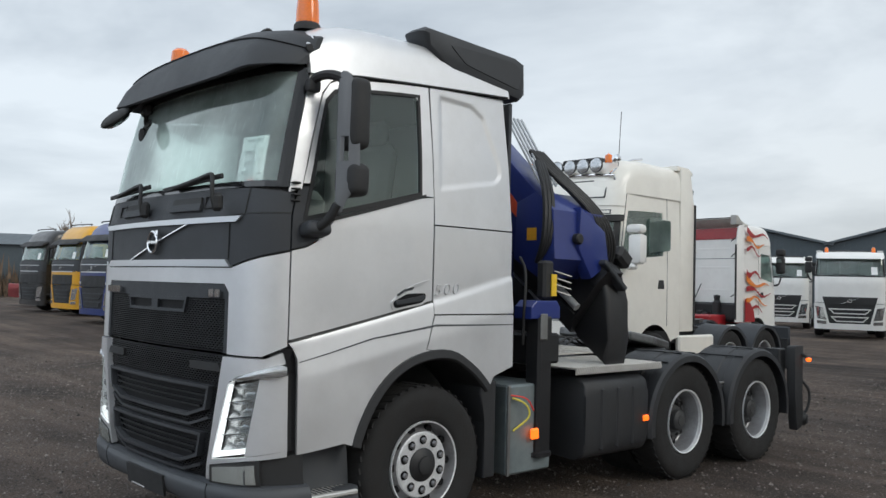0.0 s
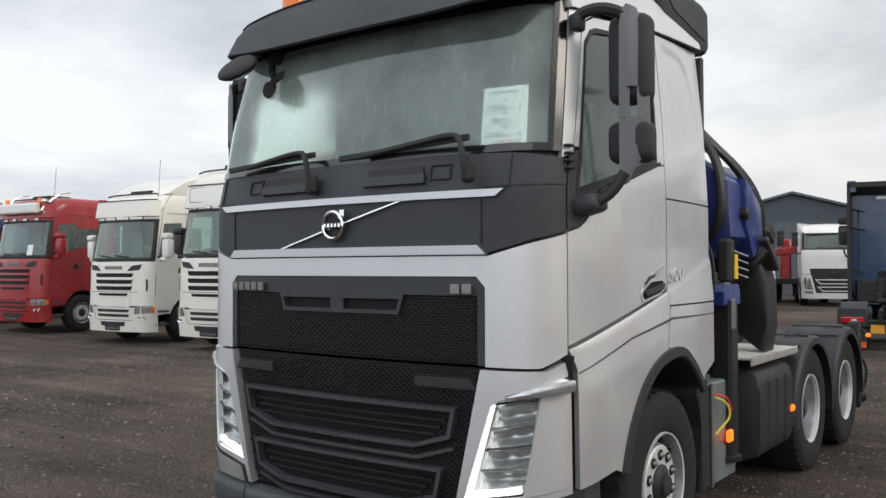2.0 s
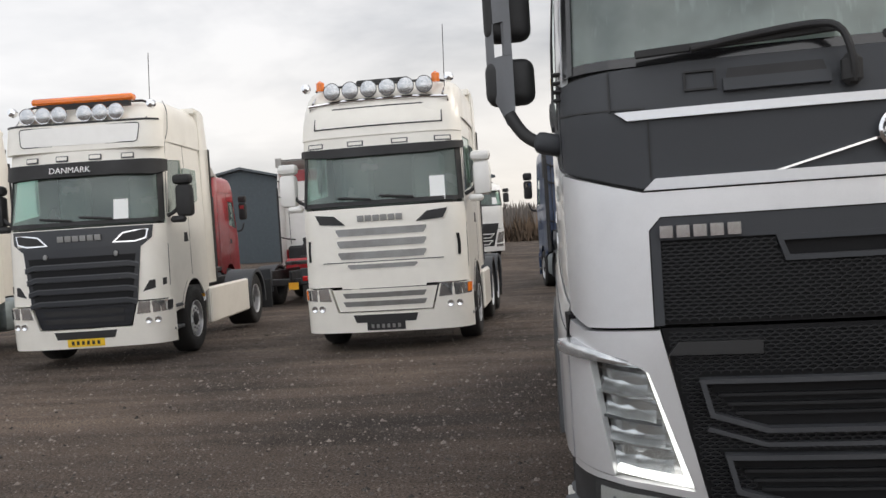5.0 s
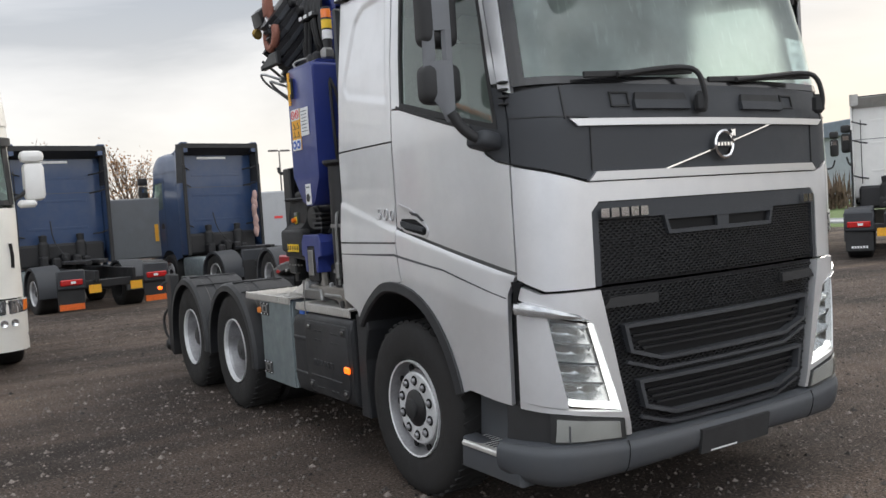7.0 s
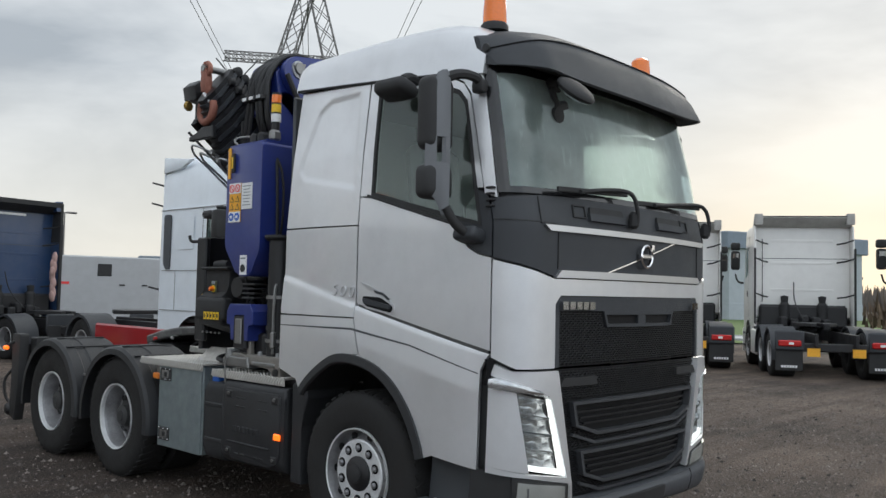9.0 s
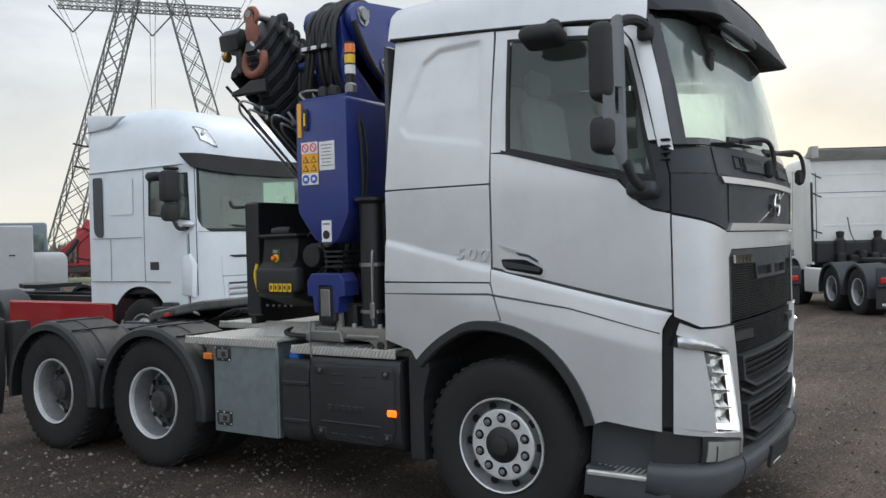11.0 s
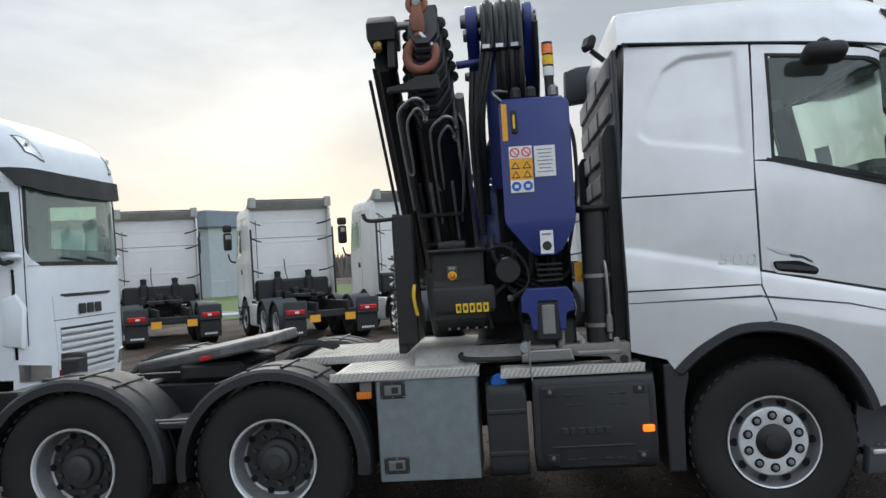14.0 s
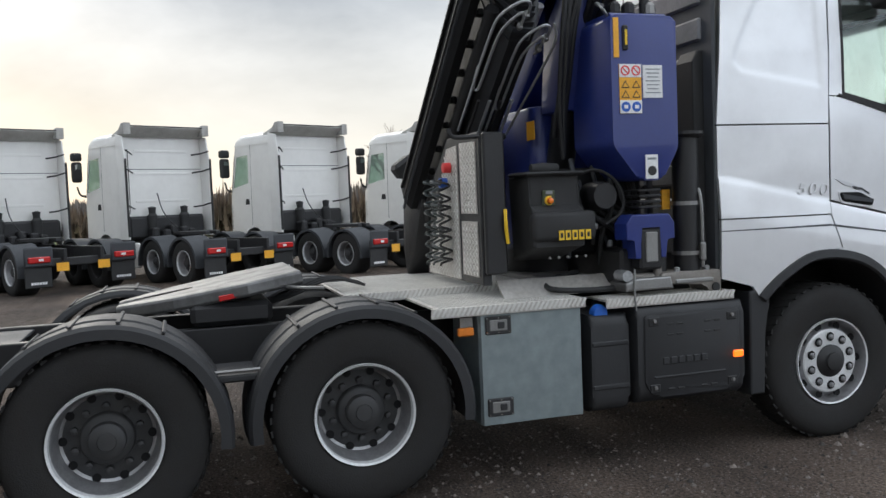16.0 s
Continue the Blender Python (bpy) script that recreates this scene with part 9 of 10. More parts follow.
def daf(m, colour, label):
    lo = thing("lorry", label, "truck", m, "parked lorries")
    part("cab_front", panel(DA, [(-1.30, 0.95), (1.30, 0.95), (1.30, 2.06), (-1.30, 2.06)], 0, 0.03, 0.12), colour, lo, "painted cab front", True)
    g = part("grille", panel(DA, [(-0.72, 0.66), (0.72, 0.66), (0.80, 1.66), (-0.80, 1.66)], 0.012, 0.02, 0.2), colour, lo, "white ribbed grille", True)
    for k in range(7):
        z = 1.27 - 0.085 * k
        part("grille_slot", panel(DA, [(-0.68, z), (0.68, z), (0.68, z - 0.03), (-0.68, z - 0.03)], 0.018, 0.012, 0.25), BLACK if k < 1 else STEEL, g)
        part("grille_bar", panel(DA, [(-0.70, z - 0.03), (0.70, z - 0.03), (0.69, z - 0.065), (-0.69, z - 0.065)], 0.035, 0.03, 0.25), colour, g, "", True)
    bars(3, 0.62, 0.13, Matrix.Translation(DA.at(0, 1.48) + Vector((0, -0.03, 0))), g, BLACK, 0.28, 0.02)
    part("front_slot", panel(DA, [(-0.66, 1.665), (-0.55, 1.64), (0.55, 1.64), (0.66, 1.665), (0.62, 1.68), (-0.62, 1.68)], 0.018, 0.012, 0.2), BLACK, lo, "dark slot over the grille")
    part("front_seam", panel(DA, [(-0.80, 1.36), (0.80, 1.36), (0.80, 1.372), (-0.80, 1.372)], 0.016, 0.006, 0.3), STEEL, lo)
    part("bumper", panel(DA, [(-1.34, 0.30), (1.34, 0.30), (1.36, 0.95), (-1.36, 0.95)], 0.0, 0.06, 0.12), colour, lo, "white bumper", True)
    for s in (1, -1):
        part("headlamp", panel(DA, [(0.86, 0.66), (1.28, 0.70), (1.30, 0.90), (0.88, 0.84)], 0.012, 0.02, 0.12, sign=s), REFLECTOR, lo, "clear headlamp", True)
        part("corner_deflector", prism([(0.18, 1.08), (0.42, 1.12), (0.40, 1.66), (0.24, 1.72), (0.14, 1.55)], s * 1.13, s * 1.25, "x", 0.04), colour, lo, "white corner air deflector", True)
        part("side_duct", prism(rounded([(2.24, 2.95), (2.46, 2.95), (2.46, 2.10), (2.38, 2.0), (2.24, 2.0)], 0.05), s * 1.215, s * 1.235, "x"), PLASTIC_G, lo, "dark vertical side duct", True)
        part("pressing", prism(rounded([(1.50, 2.90), (1.98, 2.90), (1.98, 2.34), (1.50, 2.34)], 0.04), s * 1.218, s * 1.224, "x", 0.002), colour, lo)
        part("locker_seam", box((s * 1.228, 1.90, 1.98), (0.004, 1.2, 0.010)), STEEL, lo)
        part("locker_seam", box((s * 1.228, 2.05, 1.64), (0.004, 0.010, 0.66)), STEEL, lo)
        part("lower_seam", box((s * 1.228, 1.6, 1.30), (0.004, 1.9, 0.012)), STEEL, lo)
        part("handle_plate", box((s * 1.214, 1.03, 1.54), (0.012, 0.20, 0.12), 0.02), PLASTIC, lo)
    front_glass(lo, DA, 2.06, 2.98, 1.15, None, slim=True)
    cab_boxes(lo, DA, colour, 0.95, 3.06, 2.60, zwin=(2.22, 2.92), door_y=1.22, arch=(1.37, 0.76), f0=0.11, wf=0.235, lean=0.02, handle=False)
    for s in (1, -1):
        U = DA.u1 - DA.y1
        wf = bmesh.new()
        q = [(0.225, 2.20), (1.145, 2.30), (1.135, 2.935), (0.245, 2.905)]
        r = [(0.245, 2.23), (1.125, 2.325), (1.115, 2.915), (0.262, 2.885)]
        for k in range(4):
            panel(DA, [(y + U, z) for y, z in (q[k], q[(k + 1) % 4], r[(k + 1) % 4], r[k])], 0.006, 0.02, 0.15, sign=s, bm=wf)
        part("window_seal", wf, BLACK, lo, "black window seal")
    part("sun_visor", panel(DA, [(-1.22, 2.98), (-1.0, 2.92), (-0.5, 2.895), (0.5, 2.895), (1.0, 2.92), (1.22, 2.98), (1.36, 3.19), (1.0, 3.165), (0.5, 3.15), (-0.5, 3.15), (-1.0, 3.165), (-1.36, 3.19)], 0.085, 0.05, 0.06), BLACK, lo, "black sun visor", True)
    part("visor_stay", panel(DA, [(-1.20, 3.08), (1.20, 3.08), (1.20, 3.12), (-1.20, 3.12)], 0.03, 0.06, 0.2), BLACK, lo)
    ROOF = ((0.01, 3.06, 1.19), (0.02, 3.20, 1.205), (0.04, 3.34, 1.205), (0.10, 3.48, 1.20), (0.22, 3.64, 1.20), (0.36, 3.75, 1.195), (0.70, 3.90, 1.19), (1.26, 4.0, 1.185), (1.9, 4.02, 1.18), (2.60, 4.0, 1.18), (2.62, 3.06, 1.18))

    def roof_at(t, a):
        """A point of the roof: t runs over its rows, a across from one side to the other."""
        k = min(int(t), len(ROOF) - 2)
        y, z, w = (ROOF[k][j] + (ROOF[k + 1][j] - ROOF[k][j]) * (t - k) for j in range(3))
        c, s = math.cos(a), math.sin(a)
        set_back = 0.30 * abs(c) ** 4 * max(0.0, 1 - y / 1.3)
        return Vector((w * (abs(c) ** 0.24) * (1 if c >= 0 else -1) * (1 - 0.05 * s), y + set_back, 3.01 + (z - 3.01) * (s ** 0.42)))

    bm = bmesh.new()
    rows = [[bm.verts.new(roof_at(k, math.pi * i / 32)) for i in range(33)] for k in range(len(ROOF))]
    for a, b in zip(rows, rows[1:]):
        for i in range(32):
            bm.faces.new((a[i], a[i + 1], b[i + 1], b[i]))
    bmesh.ops.remove_doubles(bm, verts=bm.verts, dist=0.0005)
    part("roof", bm, colour, lo, "tall white roof", True, 50)
    for s in (1, -1):
        # clear lamps let into the front corners of the roof
        quad = ((4.15, 2.29), (2.65, 2.30), (1.75, 1.93), (1.65, 1.83), (3.45, 1.98))
        mid_t, mid_a = 2.75, 2.07
        for name, grow, lift, material in (("roof_lamp", 1.12, 0.006, PLASTIC_G), ("lamp_glass", 0.95, 0.012, REFLECTOR)):
            bm = bmesh.new()
            ring = []
            for k in range(5):
                for f in (0.0, 0.33, 0.67):
                    t = quad[k][0] + (quad[(k + 1) % 5][0] - quad[k][0]) * f
                    a = quad[k][1] + (quad[(k + 1) % 5][1] - quad[k][1]) * f
                    ring.append((mid_t + (t - mid_t) * grow, mid_a + (a - mid_a) * grow))
            loops = []
            for shrink in (1.0, 0.66, 0.33):
                row = []
                for t, a in ring:
                    p = roof_at(mid_t + (t - mid_t) * shrink, mid_a + (a - mid_a) * shrink)
                    n = Vector((-0.55, -0.75, 0.45)).normalized()
                    p += n * lift
                    row.append(bm.verts.new((-p.x if s > 0 else p.x, p.y, p.z)))
                loops.append(row)
            for ra, rb in zip(loops, loops[1:]):
                for k in range(15):
                    bm.faces.new((ra[k], ra[(k + 1) % 15], rb[(k + 1) % 15], rb[k]))
            bm.faces.new(loops[-1])
            if name == "roof_lamp":
                rl = part(name, bm, material, lo, "clear roof lamp", True)
            else:
                part(name, bm, material, rl, "", True)
                p = roof_at(3.2, 2.13) + Vector((-0.012, -0.016, 0.01))
                part("lamp_core", lathe([(0.05, 0), (0.035, -0.012), (0, -0.012)], (-p.x if s > 0 else p.x, p.y, p.z), "y", 14), LAMPGREY, rl)
    part("roof_seam", tube([(-1.215, 0.35, 3.03), (-1.215, 2.6, 3.03)], 0.008, 5, soft=0), STEEL, lo)
    part("roof_fin", prism([(2.05, 3.74), (2.62, 3.70), (2.62, 3.98), (1.70, 3.88)], -1.19, -1.12, "x", 0.02), colour, lo, "", True)
    cab_rear(lo, colour, 3.9, 2.64, 1.19, fairing=False)
    for s in (1, -1):
        dm = part("door_mirror", box((s * 1.42, 0.40, 2.70), (0.26, 0.20, 0.46), 0.06, seg=2), BLACK, lo, "black door mirror", True)
        part("wide_mirror", box((s * 1.41, 0.40, 2.32), (0.25, 0.19, 0.26), 0.06, seg=2), BLACK, dm, "", True)
        part("mirror_arm", tube([(s * 1.40, 0.36, 2.22), (s * 1.36, 0.30, 2.06), (s * 1.22, 0.26, 2.10)], 0.030, 8), BLACK, dm)
        part("arm_cover", box((s * 1.24, 0.24, 2.14), (0.10, 0.22, 0.07), 0.03), colour, dm, "", True)
        part("upper_arm", box((s * 1.32, 0.48, 2.97), (0.24, 0.10, 0.05), 0.02), BLACK, dm)
    part("kerb_mirror", box((-1.36, 0.80, 2.87), (0.18, 0.26, 0.13), 0.04), BLACK, lo, "black kerb-view mirror", True)
    chassis(lo, (5.6,), 7.2, skirt=P_RED)
    return lo


def rear_tractor(m, colour, label, top=3.45, axles=(3.7, 5.07), tail=6.0, dark_top=False, bag=False, lit=False):
    """A tractor unit of which mostly the back and the left side show."""
    lo = thing("lorry", label, "truck", m, "tractors parked with their backs to the yard")
    part("cab_front", panel(SC, [(-1.30, 0.95), (1.30, 0.95), (1.30, 1.86), (-1.30, 1.86)], 0, 0.03, 0.2), colour, lo, "", True)
    front_glass(lo, SC, 1.92, 2.66, 1.20)
    part("bumper", panel(SC, [(-1.34, 0.30), (1.34, 0.30), (1.36, 0.93), (-1.36, 0.93)], 0.03, 0.08, 0.2), colour, lo, "", True)
    cab_boxes(lo, SC, colour, 0.95, 2.93, 2.15, pane=GLASS_D)
    roof_shell(top, 2.88, 1.85, 1.18, 0.30, colour, lo)
    cab_rear(lo, colour, top - 0.05, 2.17, 1.19, dark_frame=not dark_top)
    if dark_top:
        part("dark_fairing", prism([(2.2, 2.6), (2.62, 2.6), (2.62, top + 0.1), (2.3, top + 0.12)], -1.2, -1.12, "x"), BLACK, lo)
        part("dark_fairing", prism([(2.2, 2.6), (2.62, 2.6), (2.62, top + 0.1), (2.3, top + 0.12)], 1.12, 1.2, "x"), BLACK, lo)
        part("dark_brow", prism([(2.3, top - 0.12), (2.62, top + 0.02), (2.62, top + 0.12), (2.2, top + 0.02)], -1.18, 1.18, "x"), BLACK, lo, "dark roof deflector")
        for s in (1, -1):
            part("dark_edge", box((s * 1.16, 2.62, 2.0), (0.10, 0.06, 2.0), 0.02), BLACK, lo)
        part("bright_slit", box((0.1, 2.21, top - 0.18), (0.9, 0.02, 0.05)), WHITE, lo)
        for s in (1, -1):
            part("flap_plate", box((s * 0.93, tail - 0.02, 0.27), (0.52, 0.02, 0.13), 0.004), REDORANGE, lo, "red-orange reflective plate")
        part("round_lamp", lathe([(0.09, 0), (0.08, 0.03), (0, 0.03)], (0.42, 2.3, 1.35), "y", 16), WHITE, lo, "white work lamp", True)
    if bag:
        bg = bmesh.new()
        crumple = random.Random(5)
        for k in range(9):
            turn = pose(-0.93 + crumple.uniform(-0.03, 0.03), 2.66 + crumple.uniform(-0.02, 0.02), 1.42 + 0.105 * k, crumple.uniform(-18, 18), crumple.uniform(-18, 18), crumple.uniform(0, 90))
            bmesh.ops.create_uvsphere(bg, u_segments=10, v_segments=7, radius=1, matrix=turn @ Matrix.Diagonal((crumple.uniform(0.06, 0.10), 0.075, 0.13, 1)))
        part("rolled_cloth", bg, mat("pinkish_cloth", (0.45, 0.30, 0.27), 0.9, bump=0.3), lo, "rolled pinkish cloth tied to the cab", True)
    mirror_pair(lo, SC, 2.42, 0.42, BLACK)
    chassis(lo, axles, tail, skirt=colour if colour is P_WHITE else None)
    # Added glowing lamp; the lit marker seen here is the silver truck's own.
    if lit:
        part("lit_lamp", box((-0.60, tail + 0.08, 0.35), (0.10, 0.02, 0.08), 0.01), REDLIT, lo, "added lit orange rear lamp")
    return stretch_up(lo, 1.265)


def stretch_up(lo, k=1.21, z0=0.95):
    """Raises everything above the bumper of a lorry's cab in proportion; round lamps keep their shape."""
    for ob in lo.children_recursive:
        kind = ob.name.split(".")[0]
        if kind in ("wheel", "rim", "hub", "disc", "wheel_nut", "mudguard", "frame_rail", "coupling_plate", "fuel_tank", "side_skirt", "lamp_panel", "chassis_gear"):
            continue
        if ob.location.z > z0:
            ob.location.z += (ob.location.z - z0) * (k - 1)
        elif ob.data and ob.location.length < 1e-6:
            low = min(v.co.z for v in ob.data.vertices)
            rise = (low - z0) * (k - 1)
            round_lamp = kind in ("spot_lamp", "spot_lens", "orange_lamp", "corner_lamp", "orange_bar", "round_lamp")
            for v in ob.data.vertices:
                if round_lamp:
                    v.co.z += rise
                elif v.co.z > z0:
                    v.co.z = z0 + (v.co.z - z0) * k
    return lo


def at(x, y, heading=0.0):
    """A place for a lorry: its front's middle at (x, y); heading 0 looks towards -y, and turns to the left from there."""
    return pose(x, y, ground_z(x, y), 0, 0, heading)


def at_tail(x, y, heading, tail):
    """The same by the middle of its tail."""
    a = radians(heading)
    return at(x + tail * math.sin(a), y - tail * math.cos(a), heading)


H = 6
volvo(at(-35.2, 10.0, H), P_BLACK, "black cab-over tractor unit in a parked row", 3.7, bumper=P_BLACK)
volvo(at(-30.7, 9.9, H), P_YELLOW, "yellow cab-over tractor unit with a dark front band", 3.75, bumper=P_YELLOW)
volvo(at(-25.0, 9.0, H), P_BLUE, "blue cab-over tractor unit with a silver band", 3.65, bumper=P_BLUE, lower=SILVER_TRIM)
scania(at(-20.75, 8.65, H), P_RED, "red tractor unit with a white light box", 3.31, light_bar="box", visor=P_RED, mirrors=P_RED, box_sign=False)
scania(at(-16.4, 9.0, H), P_CREAM, "white tractor unit with dark grille slots", 3.34, hump=True, mirrors=P_WHITE, box_sign=False, paper=None)
scania(at(-12.15, 8.65, H), P_CREAM, "white high-roof tractor unit with a blank roof sign", 3.58)
scania(at(-8.1, 8.25, H), P_CREAM, "white high-roof tractor unit with a dark grille and spot lamps", 3.47, dark_grille=True, visor=BLACK, light_bar="spots", bar_colour=1, word="DANMARK", skirt=P_CREAM, plate=YELLOW, axles=(5.2,), tail=6.6)
scania(at(-3.68, 8.4, 0), P_CREAM, "white high-roof tractor unit with spot lamps and mesh grille", 3.40, light_bar="spots", mirrors=P_WHITE, mesh_grille=True, skirt=P_CREAM, axles=(3.9, 5.25), tail=6.3, door_y=1.72, low=True, box_sign=False, paper=0.72)
daf(at(3.92, 8.42, 0), P_COOL, "white tall-roof tractor unit with a black visor")
rear_tractor(at_tail(0.15, 16.7, 188, 6.0), P_NAVY, "dark blue tractor unit seen from behind", 3.28, (4.1,), 6.0, dark_top=True)
rear_tractor(at_tail(4.68, 17.5, 190, 6.0), P_NAVY, "dark blue tractor unit with rolled cloth on the cab", 3.34, (4.1,), 6.0, dark_top=True, bag=True, lit=True)
for x, y, h, lab in ((18.1, 16.55, 112, "white tractor unit with orange plates, seen from behind"), (16.62, 12.45, 118, "white tractor unit with orange plates, seen from behind"), (15.74, 7.74, 119, "white tractor unit with orange plates, seen from behind"),
                     (15.65, 3.85, 120, "white tractor unit with orange plates, seen from behind"), (15.8, -0.2, 120, "white tractor unit with orange plates, seen from behind"), (16.2, -4.4, 120, "white tractor unit with orange plates, seen from behind")):
    rear_tractor(at_tail(x, y, h, 6.48) @ Matrix.Scale(1.08, 4), P_WHITE, lab, 3.15)
volvo(at(-7.2, 29.9, 22), P_WHITE, "white older tractor unit with orange beacons", 3.2, old=True, beacons=True)
volvo(at(-12.0, 34.4, 20), P_WHITE, "white older tractor unit near a shed", 3.2, old=True)
volvo(at(-4.6, 33.1, 18), P_WHITE, "white older tractor unit near a shed", 3.3, old=True)
flame = rear_tractor(at_tail(-8.45, 17.85, 177, 6.0), P_WHITE, "white and red tractor unit with orange flame stripes", 3.4, (4.0,), 6.0)
rear_tractor(at_tail(-12.3, 17.5, 184, 6.0), P_RED, "red tractor unit behind the parked row", 3.3, (4.0,), 6.0)


# ---- the rest of the yard and what lies round it ----
SHEET = mat("dark_grey_sheet_metal", (0.075, 0.095, 0.11), 0.5, 0.1, bump=0.1, scale=6, dirt=0.2, dirt_color=(0.12, 0.13, 0.13))
ROOFSHEET = mat("grey_roof_sheet", (0.10, 0.12, 0.135), 0.5, 0.1, dirt=0.2)
PALE = mat("pale_grey_panel", (0.42, 0.43, 0.44), 0.6, dirt=0.25, dirt_color=(0.3, 0.29, 0.28))
BLUEWALL = mat("blue_wall_paint", (0.05, 0.12, 0.33), 0.6, dirt=0.2, dirt_color=(0.1, 0.14, 0.25))
GREYWALL = mat("grey_wall_paint", (0.40, 0.43, 0.47), 0.6, dirt=0.2, dirt_color=(0.2, 0.22, 0.24))
GRASS = mat("wet_grass", (0.105, 0.165, 0.045), 0.9, bump=0.6, scale=9, vary=0.45, dirt=0.4, dirt_color=(0.10, 0.10, 0.045))
BARK = mat("bare_twigs", (0.16, 0.115, 0.085), 0.9, vary=0.25, scale=4)
HEDGE = mat("bare_brown_hedge", (0.135, 0.095, 0.065), 0.9, vary=0.4, scale=1.5, island=0.5)
LEAF = mat("withered_leaves", (0.30, 0.15, 0.06), 0.85, island=0.5)
GALV = mat("galvanised_lattice", (0.17, 0.165, 0.16), 0.5, 0.4)
PALETRUCK = mat("grey_trailer_sheet", (0.17, 0.18, 0.19), 0.55, dirt=0.2)

# gabled shed: two bays side by side
shed = thing("shed", "dark grey sheet-metal shed with twin gables", "building", pose(-9.9, 47.6, 0, 0, 0, 19))
for k in range(2):
    x0 = -5.0 - 10.0 * k
    body = part("wall", prism([(x0, -0.2), (x0 + 10, -0.2), (x0 + 10, 4.6), (x0 + 5, 5.95 - 0.2 * k), (x0, 4.6)], 0, 24, "y"), SHEET, shed, "dark grey gable wall")
    ribs = bmesh.new()
    for i in range(32):
        x = x0 + 0.15 + 0.31 * i
        top = 4.55 + 1.3 * (1 - abs(x - x0 - 5) / 5)
        box((x, -0.02, top / 2), (0.06, 0.04, top - 0.1), 0, None, ribs)
    part("sheet_ribs", ribs, SHEET, body)
    for s in (-1, 1):
        part("roof", prism([(x0 + 5, 6.0 - 0.2 * k), (x0 + 5 + s * 5.25, 4.56), (x0 + 5 + s * 5.25, 4.70), (x0 + 5, 6.14 - 0.2 * k)], -0.3, 24.3, "y"), ROOFSHEET, shed, "grey sheet roof")
part("shed_door", box((0.2, -0.06, 2.2), (4.2, 0.05, 4.4), 0.01), ROOFSHEET, shed, "large grey sliding door")

# pale shed and low wall far off to the left
far_shed = thing("far_shed", "low grey shed behind a hedge", "building", pose(-66, 20, 0, 0, 0, 60))
part("wall", box((0, 0, 2.0), (16, 8, 4.0), 0.05), SHEET, far_shed)
part("roof", prism([(-4.3, 4.0), (4.3, 4.0), (0, 5.0)], -8.2, 8.2, "x"), ROOFSHEET, far_shed)

# blue and grey hall on the right, with grass before it
hall = thing("hall", "grey and blue industrial hall with small windows", "building", pose(88.5, 36.5, -1.15, 0, 0, 68) @ Matrix.Scale(1.7, 4))
part("wall", box((0, 5, 2.9), (17, 10, 2.9), 0.02), GREYWALL, hall, "grey upper wall")
part("lower_wall", box((0, 5, 0.72), (17.04, 10.04, 1.5), 0.02), GREYWALL, hall, "grey lower wall")
part("blue_panel", box((-5.0, -0.03, 1.3), (2.0, 0.06, 1.2), 0.01), BLUEWALL, hall)
part("wall_band", box((0, -0.04, 3.0), (17, 0.06, 0.12)), SHEET, hall)
part("roof", box((0, 5, 4.75), (17.4, 10.6, 0.9), 0.05), mat("blue_grey_fascia", (0.20, 0.24, 0.30), 0.5, dirt=0.2), hall, "blue-grey fascia")
for x in (-7.2, -5.0, 0.5, 5.0):
    w = part("window", box((x, -0.06, 2.2), (1.3, 0.08, 1.0), 0.01), WHITE, hall, "white framed window")
    part("pane", box((x - 0.3, -0.105, 2.2), (0.5, 0.01, 0.8)), GLASS_D, w)
    part("pane", box((x + 0.3, -0.105, 2.2), (0.5, 0.01, 0.8)), GLASS_D, w)
bm = bmesh.new()
for x0, x1, n in ((29.5, 32.0, 3), (35.2, 95.0, 24)):
    vs = [[bm.verts.new((x0 + (x1 - x0) * i / n, -45 + 4.5 * j, -0.13 + 0.03 * math.sin(i * 2.3 + j * 1.7))) for j in range(34)] for i in range(n + 1)]
    for i in range(n):
        for j in range(33):
            bm.faces.new((vs[i][j], vs[i + 1][j], vs[i + 1][j + 1], vs[i][j + 1]))
tagged(part("grass_verge", bm, GRASS, None, "", True), "green grass verge beyond the yard", "grass", kind="structure")
path = thing("path", "pale concrete path between two strips of grass", "path", None, kind="structure")
part("paving", box((33.6, 29, -0.17), (3.1, 148, 0.14), 0.0), PALE, path)
for x in (32.0, 35.2):
    part("kerb_stone", box((x, 29, -0.12), (0.14, 148, 0.16), 0.03), PALE, path)
bm = bmesh.new()
box((-56, 14, -0.1), (14, 40, 0.14), 0.05, pose(0, 0, 0, 0, 0, 15), bm)
tagged(part("grass_field", bm, GRASS, None), "green field strip behind the parked row", "grass", kind="structure")


